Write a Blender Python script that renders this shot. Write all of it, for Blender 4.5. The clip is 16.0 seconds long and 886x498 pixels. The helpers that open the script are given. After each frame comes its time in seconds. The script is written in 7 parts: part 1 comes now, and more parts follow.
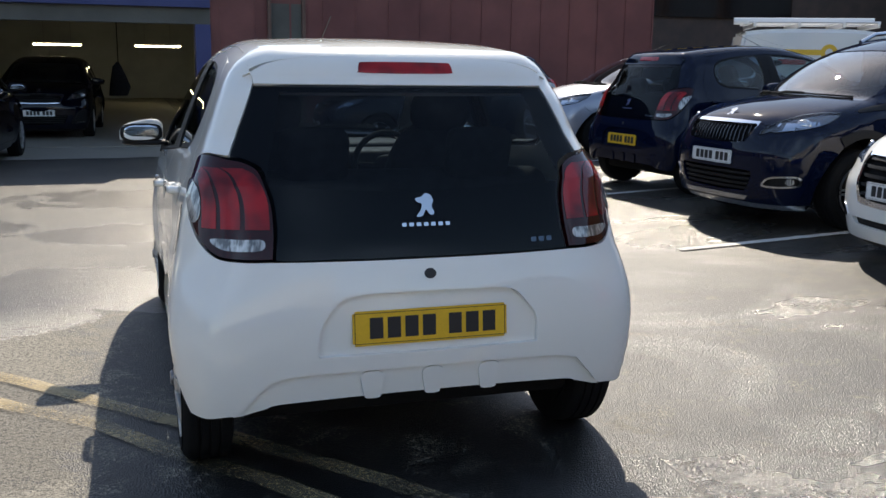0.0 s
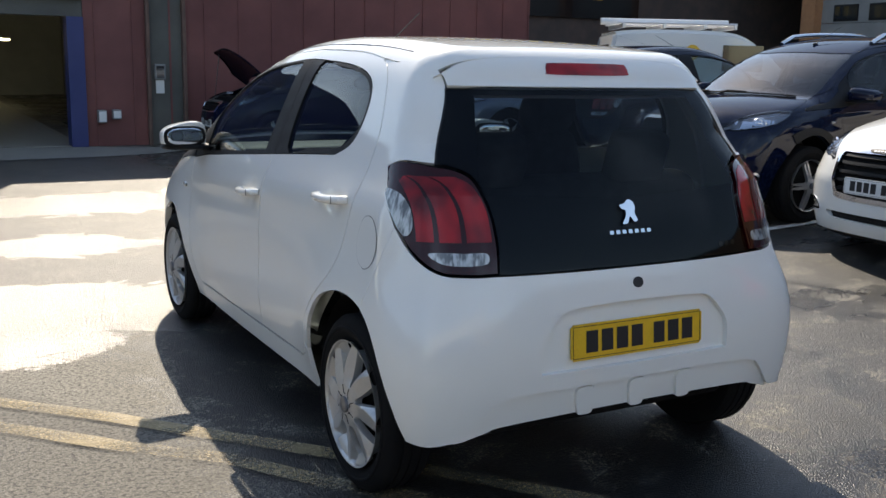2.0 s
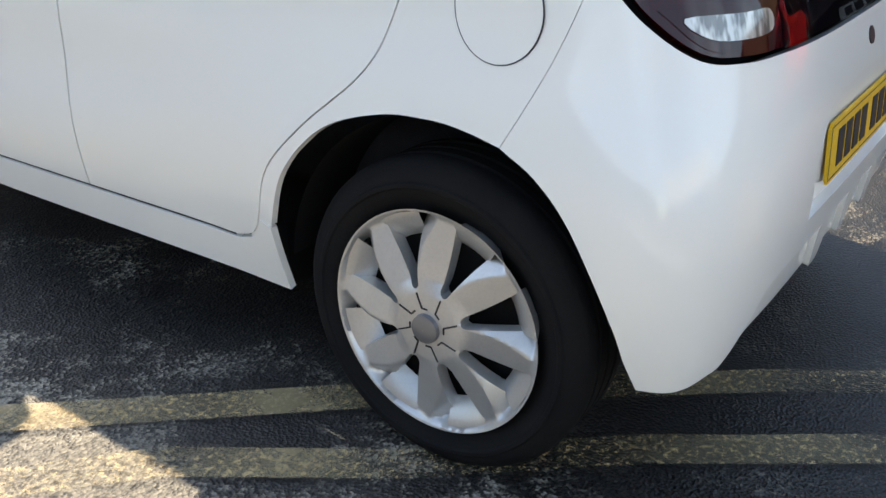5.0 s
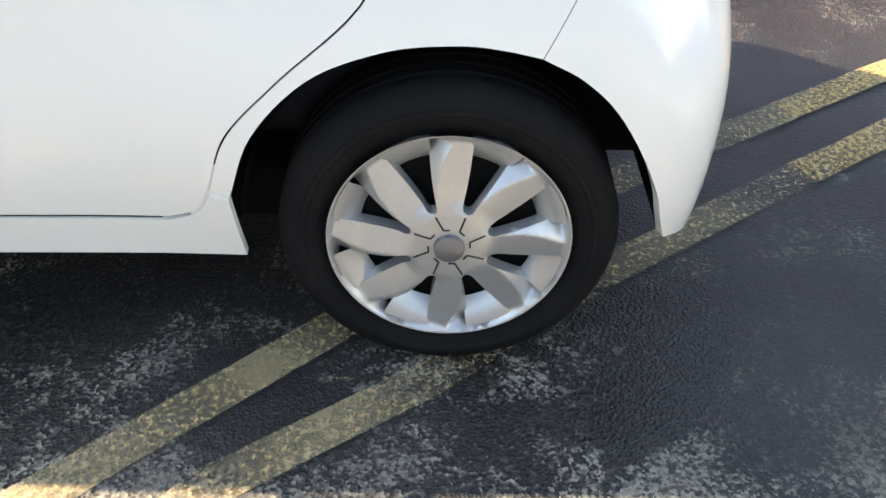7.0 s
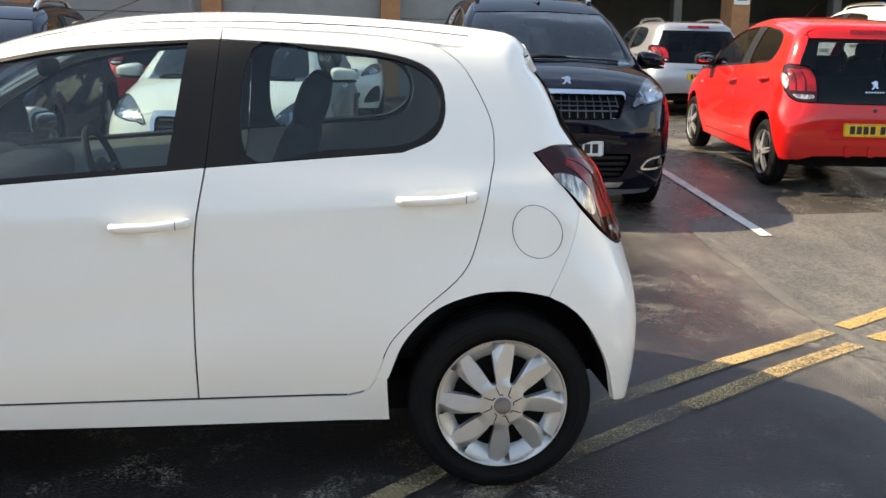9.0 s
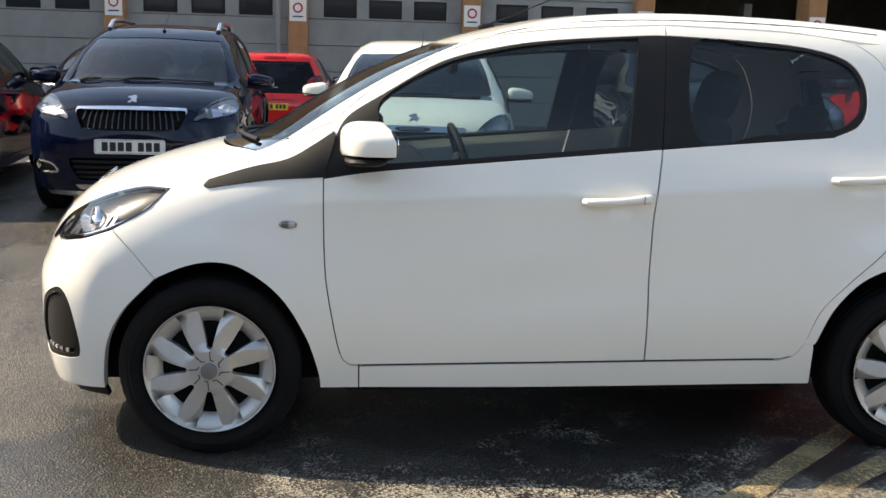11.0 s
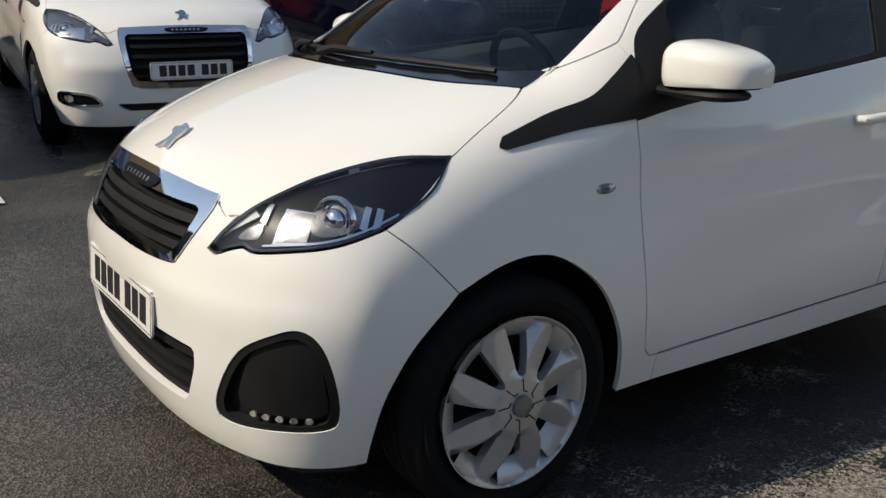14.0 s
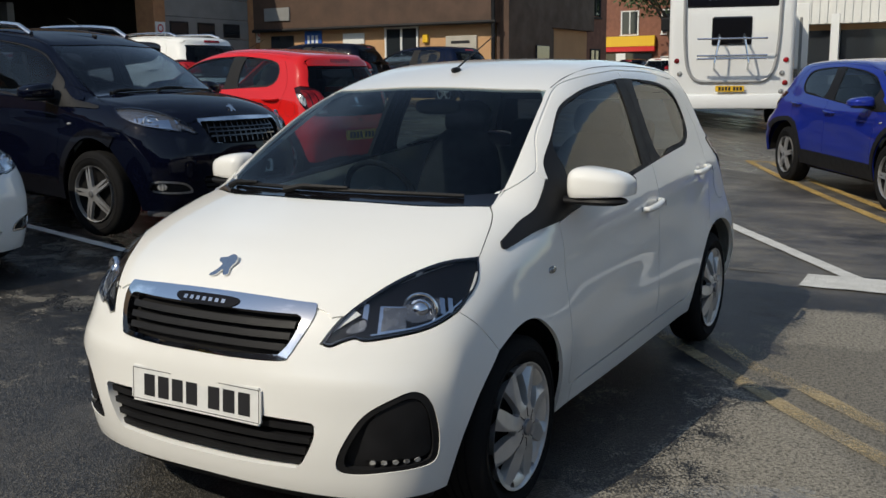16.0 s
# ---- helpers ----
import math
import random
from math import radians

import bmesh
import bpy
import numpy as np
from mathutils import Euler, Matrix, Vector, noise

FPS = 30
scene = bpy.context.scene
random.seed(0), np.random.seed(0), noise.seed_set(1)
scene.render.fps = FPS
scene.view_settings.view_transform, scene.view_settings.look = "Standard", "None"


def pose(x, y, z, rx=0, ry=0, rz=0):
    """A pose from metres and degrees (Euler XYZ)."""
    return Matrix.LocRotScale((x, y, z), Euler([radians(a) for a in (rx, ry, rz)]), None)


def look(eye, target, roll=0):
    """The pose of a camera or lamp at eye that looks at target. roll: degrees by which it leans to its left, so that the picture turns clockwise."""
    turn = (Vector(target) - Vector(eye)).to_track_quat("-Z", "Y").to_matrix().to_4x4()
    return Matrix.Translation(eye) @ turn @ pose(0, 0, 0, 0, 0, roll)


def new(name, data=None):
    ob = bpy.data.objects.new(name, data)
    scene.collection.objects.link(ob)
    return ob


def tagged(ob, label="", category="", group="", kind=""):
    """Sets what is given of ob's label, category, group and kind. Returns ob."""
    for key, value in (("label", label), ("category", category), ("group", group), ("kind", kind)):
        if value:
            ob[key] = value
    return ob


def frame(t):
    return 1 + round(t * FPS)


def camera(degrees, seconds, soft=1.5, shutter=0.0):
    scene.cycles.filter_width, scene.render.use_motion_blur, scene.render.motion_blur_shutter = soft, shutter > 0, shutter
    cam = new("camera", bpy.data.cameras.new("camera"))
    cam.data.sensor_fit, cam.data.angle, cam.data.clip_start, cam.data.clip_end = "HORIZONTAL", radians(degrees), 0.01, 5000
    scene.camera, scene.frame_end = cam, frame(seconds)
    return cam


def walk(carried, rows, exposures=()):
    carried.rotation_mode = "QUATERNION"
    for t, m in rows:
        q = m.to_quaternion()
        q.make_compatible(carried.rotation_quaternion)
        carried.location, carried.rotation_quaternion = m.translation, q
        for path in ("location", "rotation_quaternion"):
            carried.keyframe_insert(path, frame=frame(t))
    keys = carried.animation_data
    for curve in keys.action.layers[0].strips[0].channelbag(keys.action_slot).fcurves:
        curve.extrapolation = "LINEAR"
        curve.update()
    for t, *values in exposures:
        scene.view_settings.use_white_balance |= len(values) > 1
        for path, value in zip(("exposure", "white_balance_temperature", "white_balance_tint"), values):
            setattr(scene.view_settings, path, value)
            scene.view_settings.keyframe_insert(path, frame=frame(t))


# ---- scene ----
cam = camera(49.4, 16.0)
PATH = [
    (0, (-0.904, -3.351, 1.373), (-0.294, -1.484, 0.999), 0.8),
    (0.5, (-1.286, -3.181, 1.375), (-0.585, -1.345, 1.006), 0.7),
    (1, (-1.642, -3.029, 1.383), (-0.854, -1.229, 1.011), 1.1),
    (1.5, (-1.823, -2.830, 1.363), (-0.960, -1.065, 0.990), 1.1),
    (2, (-1.952, -2.733, 1.368), (-1.004, -1.013, 0.993), 1.2),
    (2.5, (-2.031, -2.705, 1.371), (-1.004, -1.034, 0.980), 1.1),
    (3, (-2.068, -2.566, 1.334), (-1.001, -0.935, 0.887), 0.9),
    (3.5, (-2.023, -2.175, 1.296), (-0.938, -0.578, 0.775), 0.7),
    (4, (-2.022, -1.721, 1.221), (-0.849, -0.214, 0.629), 0.8),
    (4.5, (-2.012, -1.225, 1.150), (-0.661, 0.064, 0.433), 1.2),
    (5, (-1.958, -0.807, 1.102), (-0.452, 0.199, 0.252), 1.5),
    (5.2, (-1.938, -0.673, 1.077), (-0.379, 0.193, 0.171), 1.4),
    (7.3, (-2.150, 0.043, 1.282), (-0.528, -0.077, 0.119), 2.3),
    (7.5, (-2.415, 0.037, 1.286), (-0.715, -0.086, 0.240), 1.7),
    (8, (-2.989, 0.145, 1.344), (-1.166, -0.088, 0.554), 1.9),
    (8.5, (-3.371, 0.257, 1.366), (-1.465, 0.027, 0.807), 1.4),
    (9, (-3.582, 0.511, 1.367), (-1.636, 0.292, 0.961), 1.3),
    (9.5, (-3.732, 0.843, 1.358), (-1.771, 0.639, 1.019), 1.6),
    (10, (-3.854, 1.214, 1.327), (-1.889, 1.031, 1.002), 1.6),
    (10.2, (-3.864, 1.363, 1.302), (-1.899, 1.190, 0.973), 1.6),
    (12.3, (-3.325, 2.586, 1.109), (-1.383, 2.324, 0.711), 1.4),
    (12.5, (-3.223, 2.700, 1.111), (-1.298, 2.361, 0.684), 1.3),
    (13, (-2.894, 2.986, 1.129), (-1.057, 2.393, 0.606), 1.4),
    (13.5, (-2.581, 3.302, 1.167), (-0.834, 2.500, 0.616), 1.0),
    (14, (-2.338, 3.609, 1.232), (-0.750, 2.529, 0.676), 0.5),
    (14.5, (-2.066, 3.891, 1.280), (-0.713, 2.530, 0.719), -0.1),
    (15, (-1.949, 4.251, 1.363), (-0.766, 2.727, 0.835), -0.4),
    (15.5, (-1.975, 4.638, 1.394), (-0.926, 2.992, 0.960), -0.6),
    (16, (-2.035, 5.018, 1.395), (-1.051, 3.313, 1.044), -0.6),
]
walk(cam, [(t, look(eye, target, roll)) for t, eye, target, roll in PATH],
     exposures=[(0.0, 1.05, 7250, 10), (2.0, 1.05, 7450, 10), (3.0, 0.95, 7500, 10), (4.0, 1.20, 7850, 10), (4.5, 1.45, 8050, 10), (5.0, 2.0, 8250, 10), (7.5, 2.48, 8850, 10), (8.0, 2.17, 8850, 10), (8.5, 2.02, 8900, 10), (9.5, 1.60, 8600, 10), (10.2, 1.5, 8500, 10), (12.5, 1.25, 8800, 10), (14.0, 0.32, 7750, 8), (15.0, -0.08, 7400, 7), (16.0, 0.12, 7200, 7)])

# ---------- sky and sun ----------
SUN = Vector((0.355, 1.06, 1.0)).normalized()
world = bpy.data.worlds.new("sky")
scene.world = world
world.use_nodes = True
wn, wl = world.node_tree.nodes, world.node_tree.links
sky = wn.new("ShaderNodeTexSky")
sky.sky_type, sky.sun_disc = "NISHITA", False
sky.sun_elevation = math.asin(SUN.z)
sky.sun_rotation = math.atan2(SUN.x, SUN.y)
sky.dust_density, sky.ozone_density = 0.4, 1.6
# scattered fair-weather cloud
where, cloud, edge, veil = wn.new("ShaderNodeTexCoord"), wn.new("ShaderNodeTexNoise"), wn.new("ShaderNodeValToRGB"), wn.new("ShaderNodeMix")
cloud.inputs["Scale"].default_value, cloud.inputs["Detail"].default_value, cloud.inputs["Roughness"].default_value = 2.6, 7.0, 0.58
edge.color_ramp.elements[0].position, edge.color_ramp.elements[1].position = 0.53, 0.68
veil.data_type, veil.blend_type = "RGBA", "MULTIPLY"
veil.inputs[7].default_value = (2.3, 2.1, 1.9, 1)
wl.new(where.outputs["Generated"], cloud.inputs["Vector"])
wl.new(cloud.outputs["Fac"], edge.inputs["Fac"])
wl.new(edge.outputs["Color"], veil.inputs[0])
wl.new(sky.outputs["Color"], veil.inputs[6])
wl.new(veil.outputs[2], wn["Background"].inputs["Color"])
wn["Background"].inputs["Strength"].default_value = 0.12
lamp = bpy.data.lights.new("sun", "SUN")
lamp.energy, lamp.angle, lamp.color = 3.0, radians(0.53), (1.0, 0.95, 0.87)
new("sun", lamp).matrix_world = look(SUN * 60, (0, 0, 0))


# ---------- materials ----------
def material(name, color=(0.5, 0.5, 0.5), rough=0.5, metal=0.0, **more):
    m = bpy.data.materials.new(name)
    m.use_nodes = True
    b = m.node_tree.nodes["Principled BSDF"]
    b.inputs["Base Color"].default_value = (*color, 1)
    b.inputs["Roughness"].default_value, b.inputs["Metallic"].default_value = rough, metal
    for key, value in more.items():
        b.inputs[key.replace("_", " ")].default_value = value
    return m


def noise_node(m, scale, detail=4.0, rough=0.55, distort=0.0, stretch=(1, 1, 1), space="Object"):
    n, l = m.node_tree.nodes, m.node_tree.links
    c, mp, t = n.new("ShaderNodeTexCoord"), n.new("ShaderNodeMapping"), n.new("ShaderNodeTexNoise")
    mp.inputs["Scale"].default_value = stretch
    t.inputs["Scale"].default_value, t.inputs["Detail"].default_value = scale, detail
    t.inputs["Roughness"].default_value, t.inputs["Distortion"].default_value = rough, distort
    l.new(c.outputs[space], mp.inputs["Vector"])
    l.new(mp.outputs["Vector"], t.inputs["Vector"])
    return t.outputs["Fac"]


def ramp(m, fac, stops):
    r = m.node_tree.nodes.new("ShaderNodeValToRGB")
    while len(r.color_ramp.elements) < len(stops):
        r.color_ramp.elements.new(0.5)
    for e, (p, c) in zip(r.color_ramp.elements, stops):
        e.position = p
        e.color = (c, c, c, 1) if isinstance(c, (int, float)) else (*c, 1)
    m.node_tree.links.new(fac, r.inputs["Fac"])
    return r.outputs["Color"]


def mix(m, fac, a, b, mode="MIX"):
    x = m.node_tree.nodes.new("ShaderNodeMix")
    x.data_type, x.blend_type = "RGBA", mode
    ins = [x.inputs[0], x.inputs[6], x.inputs[7]]
    for socket, v in zip(ins, (fac, a, b)):
        if isinstance(v, (int, float)):
            socket.default_value = v
        elif isinstance(v, tuple):
            socket.default_value = (*v, 1)
        else:
            m.node_tree.links.new(v, socket)
    return x.outputs[2]


def set_in(m, key, socket):
    m.node_tree.links.new(socket, m.node_tree.nodes["Principled BSDF"].inputs[key])


def bump(m, fac, strength=0.3, distance=0.01):
    b = m.node_tree.nodes.new("ShaderNodeBump")
    b.inputs["Strength"].default_value, b.inputs["Distance"].default_value = strength, distance
    m.node_tree.links.new(fac, b.inputs["Height"])
    set_in(m, "Normal", b.outputs["Normal"])
    return b


def surface(name, a, b, scale=6.0, rough=(0.5, 0.8), bumps=0.2, fine=60.0, metal=0.0, distance=0.004, stretch=(1, 1, 1)):
    """Two tones broken by noise at two scales, with uneven gloss and a fine relief."""
    m = material(name, a, rough[0], metal)
    big, small = noise_node(m, scale, 5, stretch=stretch), noise_node(m, fine, 3, stretch=stretch)
    col = mix(m, ramp(m, big, [(0.35, 0.0), (0.68, 1.0)]), a, b)
    dark = tuple(c * 0.8 for c in a)
    set_in(m, "Base Color", mix(m, ramp(m, small, [(0.45, 0.0), (0.75, 0.45)]), col, dark))
    set_in(m, "Roughness", ramp(m, big, [(0.3, rough[0]), (0.7, rough[1])]))
    if bumps:
        bump(m, small, bumps, distance)
    return m


def car_paint(name, color, metal=0.0, rough=0.32):
    """Base coat under clear lacquer, with road film that dulls it a little."""
    m = material(name, color, rough, metal, Coat_Weight=1.0, Coat_Roughness=0.03, Coat_IOR=1.5, Specular_IOR_Level=0.08)
    film = noise_node(m, 3.5, 5)
    set_in(m, "Base Color", mix(m, ramp(m, film, [(0.5, 0.0), (0.85, 0.07)]), color, tuple(c * 0.8 + 0.004 for c in color)))
    set_in(m, "Coat Roughness", ramp(m, noise_node(m, 9, 3), [(0.3, 0.02), (0.75, 0.07)]))
    return m


def pane(name, tint, gloss=1.0, rough=0.0):
    """Clear or tinted glass: light goes straight through, and its face mirrors by its angle."""
    m = bpy.data.materials.new(name)
    m.use_nodes = True
    n, l = m.node_tree.nodes, m.node_tree.links
    n.remove(n["Principled BSDF"])
    clear, shine, both = n.new("ShaderNodeBsdfTransparent"), n.new("ShaderNodeBsdfGlossy"), n.new("ShaderNodeMixShader")
    slant, steep, share = n.new("ShaderNodeLayerWeight"), n.new("ShaderNodeMath"), n.new("ShaderNodeMath")
    clear.inputs["Color"].default_value = (*tint, 1)
    shine.inputs["Roughness"].default_value = rough
    shine.inputs["Color"].default_value = (gloss, gloss, gloss, 1)
    slant.inputs["Blend"].default_value = 0.5
    steep.operation, share.operation = "POWER", "MULTIPLY_ADD"
    steep.inputs[1].default_value = 4.6
    share.inputs[1].default_value, share.inputs[2].default_value = 0.90, 0.065
    l.new(slant.outputs["Facing"], steep.inputs[0])
    l.new(steep.outputs[0], share.inputs[0])
    l.new(share.outputs[0], both.inputs["Fac"])
    l.new(clear.outputs["BSDF"], both.inputs[1])
    l.new(shine.outputs["BSDF"], both.inputs[2])
    l.new(both.outputs["Shader"], n["Material Output"].inputs["Surface"])
    return m


white_paint = car_paint("white_paint", (0.80, 0.79, 0.75))
red_paint = car_paint("red_paint", (0.62, 0.012, 0.012))
navy_paint = car_paint("navy_paint", (0.0025, 0.0055, 0.019))
black_paint = car_paint("black_paint", (0.002, 0.0026, 0.008))
for deep in (navy_paint, black_paint):
    deep.node_tree.nodes["Principled BSDF"].inputs["Specular IOR Level"].default_value = 0.0
    deep.node_tree.nodes["Principled BSDF"].inputs["Coat Weight"].default_value = 0.62
    deep.node_tree.nodes["Principled BSDF"].inputs["Coat Tint"].default_value = (0.82, 0.90, 1.0, 1.0)
blue_paint = car_paint("blue_paint", (0.008, 0.022, 0.24), 0.2)
silver_paint = car_paint("silver_paint", (0.36, 0.37, 0.39), 0.6, 0.35)
grey_paint = car_paint("grey_paint", (0.30, 0.33, 0.40), 0.5, 0.35)
trim_black = surface("black_plastic_trim", (0.008, 0.008, 0.009), (0.013, 0.013, 0.014), 12, (0.5, 0.65), 0.1, 300)
trim_black.node_tree.nodes["Principled BSDF"].inputs["Specular IOR Level"].default_value = 0.22
gloss_black = material("gloss_black", (0.006, 0.006, 0.008), 0.12, Coat_Weight=0.6)
rubber = surface("tyre_rubber", (0.007, 0.007, 0.008), (0.013, 0.0125, 0.012), 9, (0.75, 0.92), 0.25, 160)
under_black = surface("underbody", (0.008, 0.008, 0.009), (0.014, 0.013, 0.012), 6, (0.8, 0.95), 0.2, 60)
hub_silver = surface("hubcap_silver", (0.56, 0.555, 0.545), (0.50, 0.495, 0.485), 14, (0.32, 0.42), 0.02, 200, 0.65)
alloy = material("machined_alloy", (0.58, 0.58, 0.59), 0.28, 0.75)
chrome = material("chrome", (0.80, 0.81, 0.83), 0.06, 1.0)
satin = material("satin_chrome", (0.62, 0.63, 0.65), 0.22, 1.0)
lamp_metal = material("lamp_reflector", (0.72, 0.73, 0.75), 0.14, 1.0)
lamp_grey = surface("lamp_bowl_grey", (0.15, 0.15, 0.155), (0.24, 0.24, 0.245), 25, (0.2, 0.32), 0.03, 90, 0.7)
grille_grey = material("grille_bar_grey", (0.055, 0.055, 0.06), 0.25, 0.8)
lamp_shell = material("grey_lamp_housing", (0.20, 0.20, 0.21), 0.22, 0.7)
mirror_glass = material("mirror_glass", (0.85, 0.87, 0.9), 0.01, 1.0)
glass = pane("car_glass", (0.58, 0.68, 0.68), 0.62)
windscreen_glass = pane("windscreen_glass", (0.44, 0.53, 0.56), 0.5)
dark_glass = pane("dark_car_glass", (0.17, 0.20, 0.21))
hatch_glass = pane("hatch_glass", (0.28, 0.32, 0.37), 0.28)
screen_glass = pane("screen_glass", (0.20, 0.25, 0.33), 1.0)
lens_clear = pane("clear_lens", (0.90, 0.92, 0.95), 0.6)
lens_red = material("red_lens", (0.55, 0.007, 0.012), 0.2, Specular_IOR_Level=0.1, Coat_Weight=0.7, Coat_Roughness=0.02)
lens_dark_red = material("dark_red_lens", (0.028, 0.0008, 0.0015), 0.08, Specular_IOR_Level=0.15, Coat_Weight=0.55, Coat_Roughness=0.02)
lens_white = material("reversing_lens", (0.50, 0.50, 0.49), 0.12, 0.35, Coat_Weight=1.0)
lamp_dark = material("lamp_housing", (0.006, 0.006, 0.008), 0.3, Specular_IOR_Level=0.15)
plate_yellow = surface("yellow_plate", (0.78, 0.46, 0.02), (0.72, 0.42, 0.02), 30, (0.35, 0.5), 0.02, 200)
plate_white = surface("white_plate", (0.74, 0.74, 0.72), (0.68, 0.68, 0.66), 30, (0.35, 0.5), 0.02, 200)
plate_bar = material("plate_bar", (0.012, 0.012, 0.014), 0.5)
cloth = surface("seat_cloth", (0.020, 0.021, 0.025), (0.034, 0.036, 0.041), 25, (0.85, 0.95), 0.4, 350)
dash_grey = surface("dashboard_plastic", (0.022, 0.022, 0.024), (0.030, 0.030, 0.032), 20, (0.5, 0.65), 0.2, 400)
roof_lining = surface("roof_lining", (0.30, 0.30, 0.29), (0.26, 0.26, 0.25), 10, (0.9, 0.95), 0.1, 300)
for dull in (cloth, dash_grey, rubber, under_black):
    dull.node_tree.nodes["Principled BSDF"].inputs["Specular IOR Level"].default_value = 0.12

# moulded facets inside the coloured lenses
for lens, dark, bright, stretch in ((lens_red, (0.10, 0.003, 0.005), (0.36, 0.008, 0.012), (0.55, 0.55, 0.4)), (lens_white, (0.12, 0.12, 0.12), (0.50, 0.50, 0.48), (5, 5, 0.12))):
    set_in(lens, "Base Color", mix(lens, ramp(lens, noise_node(lens, 14, 2, stretch=stretch), [(0.40, 0.0), (0.60, 1.0)]), dark, bright))


# ---------- body surface of the small hatchback ----------
# Local frame: y ahead, rear axle at y = 0, x across, z up.  The body is where body(x, y, z) < 0.
def spline(pts):
    """A smooth function through a few (t, value) pairs."""
    t, v = np.array(pts, float).T
    s = np.gradient(v, t)
    d = np.diff(v) / np.diff(t)
    for i in range(len(d)):
        if abs(d[i]) < 1e-9:
            s[i] = s[i + 1] = 0

    def at(q):
        q = np.clip(np.asarray(q, float), t[0], t[-1])
        i = np.clip(np.searchsorted(t, q, side="right") - 1, 0, len(t) - 2)
        h = t[i + 1] - t[i]
        u = (q - t[i]) / h
        return ((2 * u**3 - 3 * u**2 + 1) * v[i] + (u**3 - 2 * u**2 + u) * h * s[i]
                + (3 * u**2 - 2 * u**3) * v[i + 1] + (u**3 - u**2) * h * s[i + 1])
    return at


def smax(a, b, r):
    return np.maximum(a, b) + np.maximum(r - np.abs(a - b), 0) ** 2 / (4 * r)


bonnet_z = spline([(1.5, 1.12), (1.9, 1.075), (2.1, 1.043), (2.3, 1.005), (2.5, 0.955), (2.65, 0.907), (2.78, 0.852), (2.87, 0.797), (2.95, 0.72), (3.0, 0.64)])
roof_z = spline([(-0.5, 1.30), (-0.25, 1.39), (-0.1, 1.42), (0.1, 1.447), (0.35, 1.466), (0.6, 1.476), (0.85, 1.478), (1.05, 1.47), (1.25, 1.448), (1.42, 1.412),
                 (1.6, 1.362), (1.8, 1.284), (2.0, 1.178), (2.2, 1.05), (2.4, 0.915), (2.7, 0.71), (3.0, 0.5)])
tail_y = spline([(0.1, -0.40), (0.2, -0.445), (0.3, -0.47), (0.42, -0.484), (0.55, -0.485), (0.66, -0.47), (0.74, -0.45), (0.80, -0.432), (0.92, -0.385), (1.05, -0.325),
                 (1.2, -0.25), (1.28, -0.197), (1.31, -0.168), (1.36, -0.150), (1.42, -0.130), (1.5, -0.09)])
nose_y = spline([(0.1, 2.90), (0.2, 2.96), (0.3, 2.985), (0.42, 2.995), (0.52, 2.995), (0.62, 2.985), (0.7, 2.968), (0.8, 2.93), (0.95, 2.86)])
side_x = spline([(0.1, 0.70), (0.2, 0.735), (0.3, 0.757), (0.42, 0.776), (0.55, 0.783), (0.68, 0.778), (0.78, 0.768), (0.88, 0.757), (0.96, 0.738), (1.03, 0.712),
                 (1.15, 0.667), (1.3, 0.606), (1.42, 0.548), (1.5, 0.50)])
plan_w = spline([(-0.5, 0.955), (-0.3, 0.975), (0.0, 0.988), (0.4, 1.0), (1.0, 1.0), (1.8, 0.995), (2.2, 0.985), (2.5, 0.960), (2.75, 0.928), (3.05, 0.865)])


def body(x, y, z):
    x = np.abs(x)
    w = side_x(z) * plan_w(y)
    # wheel arches stand a little proud
    for axle in (0.0, 2.34):
        w = w + 0.030 * np.exp(-(((y - axle) / 0.42) ** 2 + ((z - 0.45) / 0.3) ** 2) ** 2)
    # full rear corners
    w = w + 0.024 * np.exp(-((y + 0.33) / 0.24) ** 2) / (1 + np.exp((z - 0.98) / 0.05))
    # shoulder line that rises from the front wing to the tail, and a scooped lower door
    w = w + 0.007 * np.exp(-((z - 0.80 - (2.1 - y) * 0.065) / 0.05) ** 2) / (1 + np.exp((y - 2.3) / 0.1)) / (1 + np.exp((-0.02 - y) / 0.08))
    w = w - 0.010 * np.exp(-((z - 0.50 - (1.9 - y) * 0.10) / 0.09) ** 2) * np.exp(-((y - 1.15) / 0.55) ** 4)
    # dishes behind the door handles
    for y0, z0 in ((1.035, 0.838), (0.200, 0.918)):
        w = w - 0.011 * np.exp(-(((y - y0) / 0.055) ** 2 + ((z - z0) / 0.030) ** 2) ** 1.5)
    side = (x - w) * 0.96
    q = x / 0.8
    bonnet = z - (bonnet_z(y + 0.30 * q**2.4) - 0.035 * q**2)
    roof = (z - (roof_z(y + 0.20 * q**2.2) - 0.045 * q**2)) * 0.93
    top = -smax(-bonnet, -roof, 0.03)
    rear = (tail_y(z) + (0.25 - 0.15 / (1 + np.exp((z - 0.70) / 0.05))) * q**6
            + np.clip(z - 1.0, 0, 0.14) * q**2 * (1 - 0.4 * q**2) - y) * 0.97
    front = (y - nose_y(z) + 0.25 * q**3.0) * 0.97
    f = smax(top, side, 0.115)
    f = smax(f, front, 0.10)
    f = smax(f, rear, 0.07)
    return f


def normal(x, y, z, f=body, e=2e-3):
    g = np.stack([f(x + e, y, z) - f(x - e, y, z), f(x, y + e, z) - f(x, y - e, z), f(x, y, z + e) - f(x, y, z - e)], -1)
    return g / np.linalg.norm(g, axis=-1, keepdims=True)


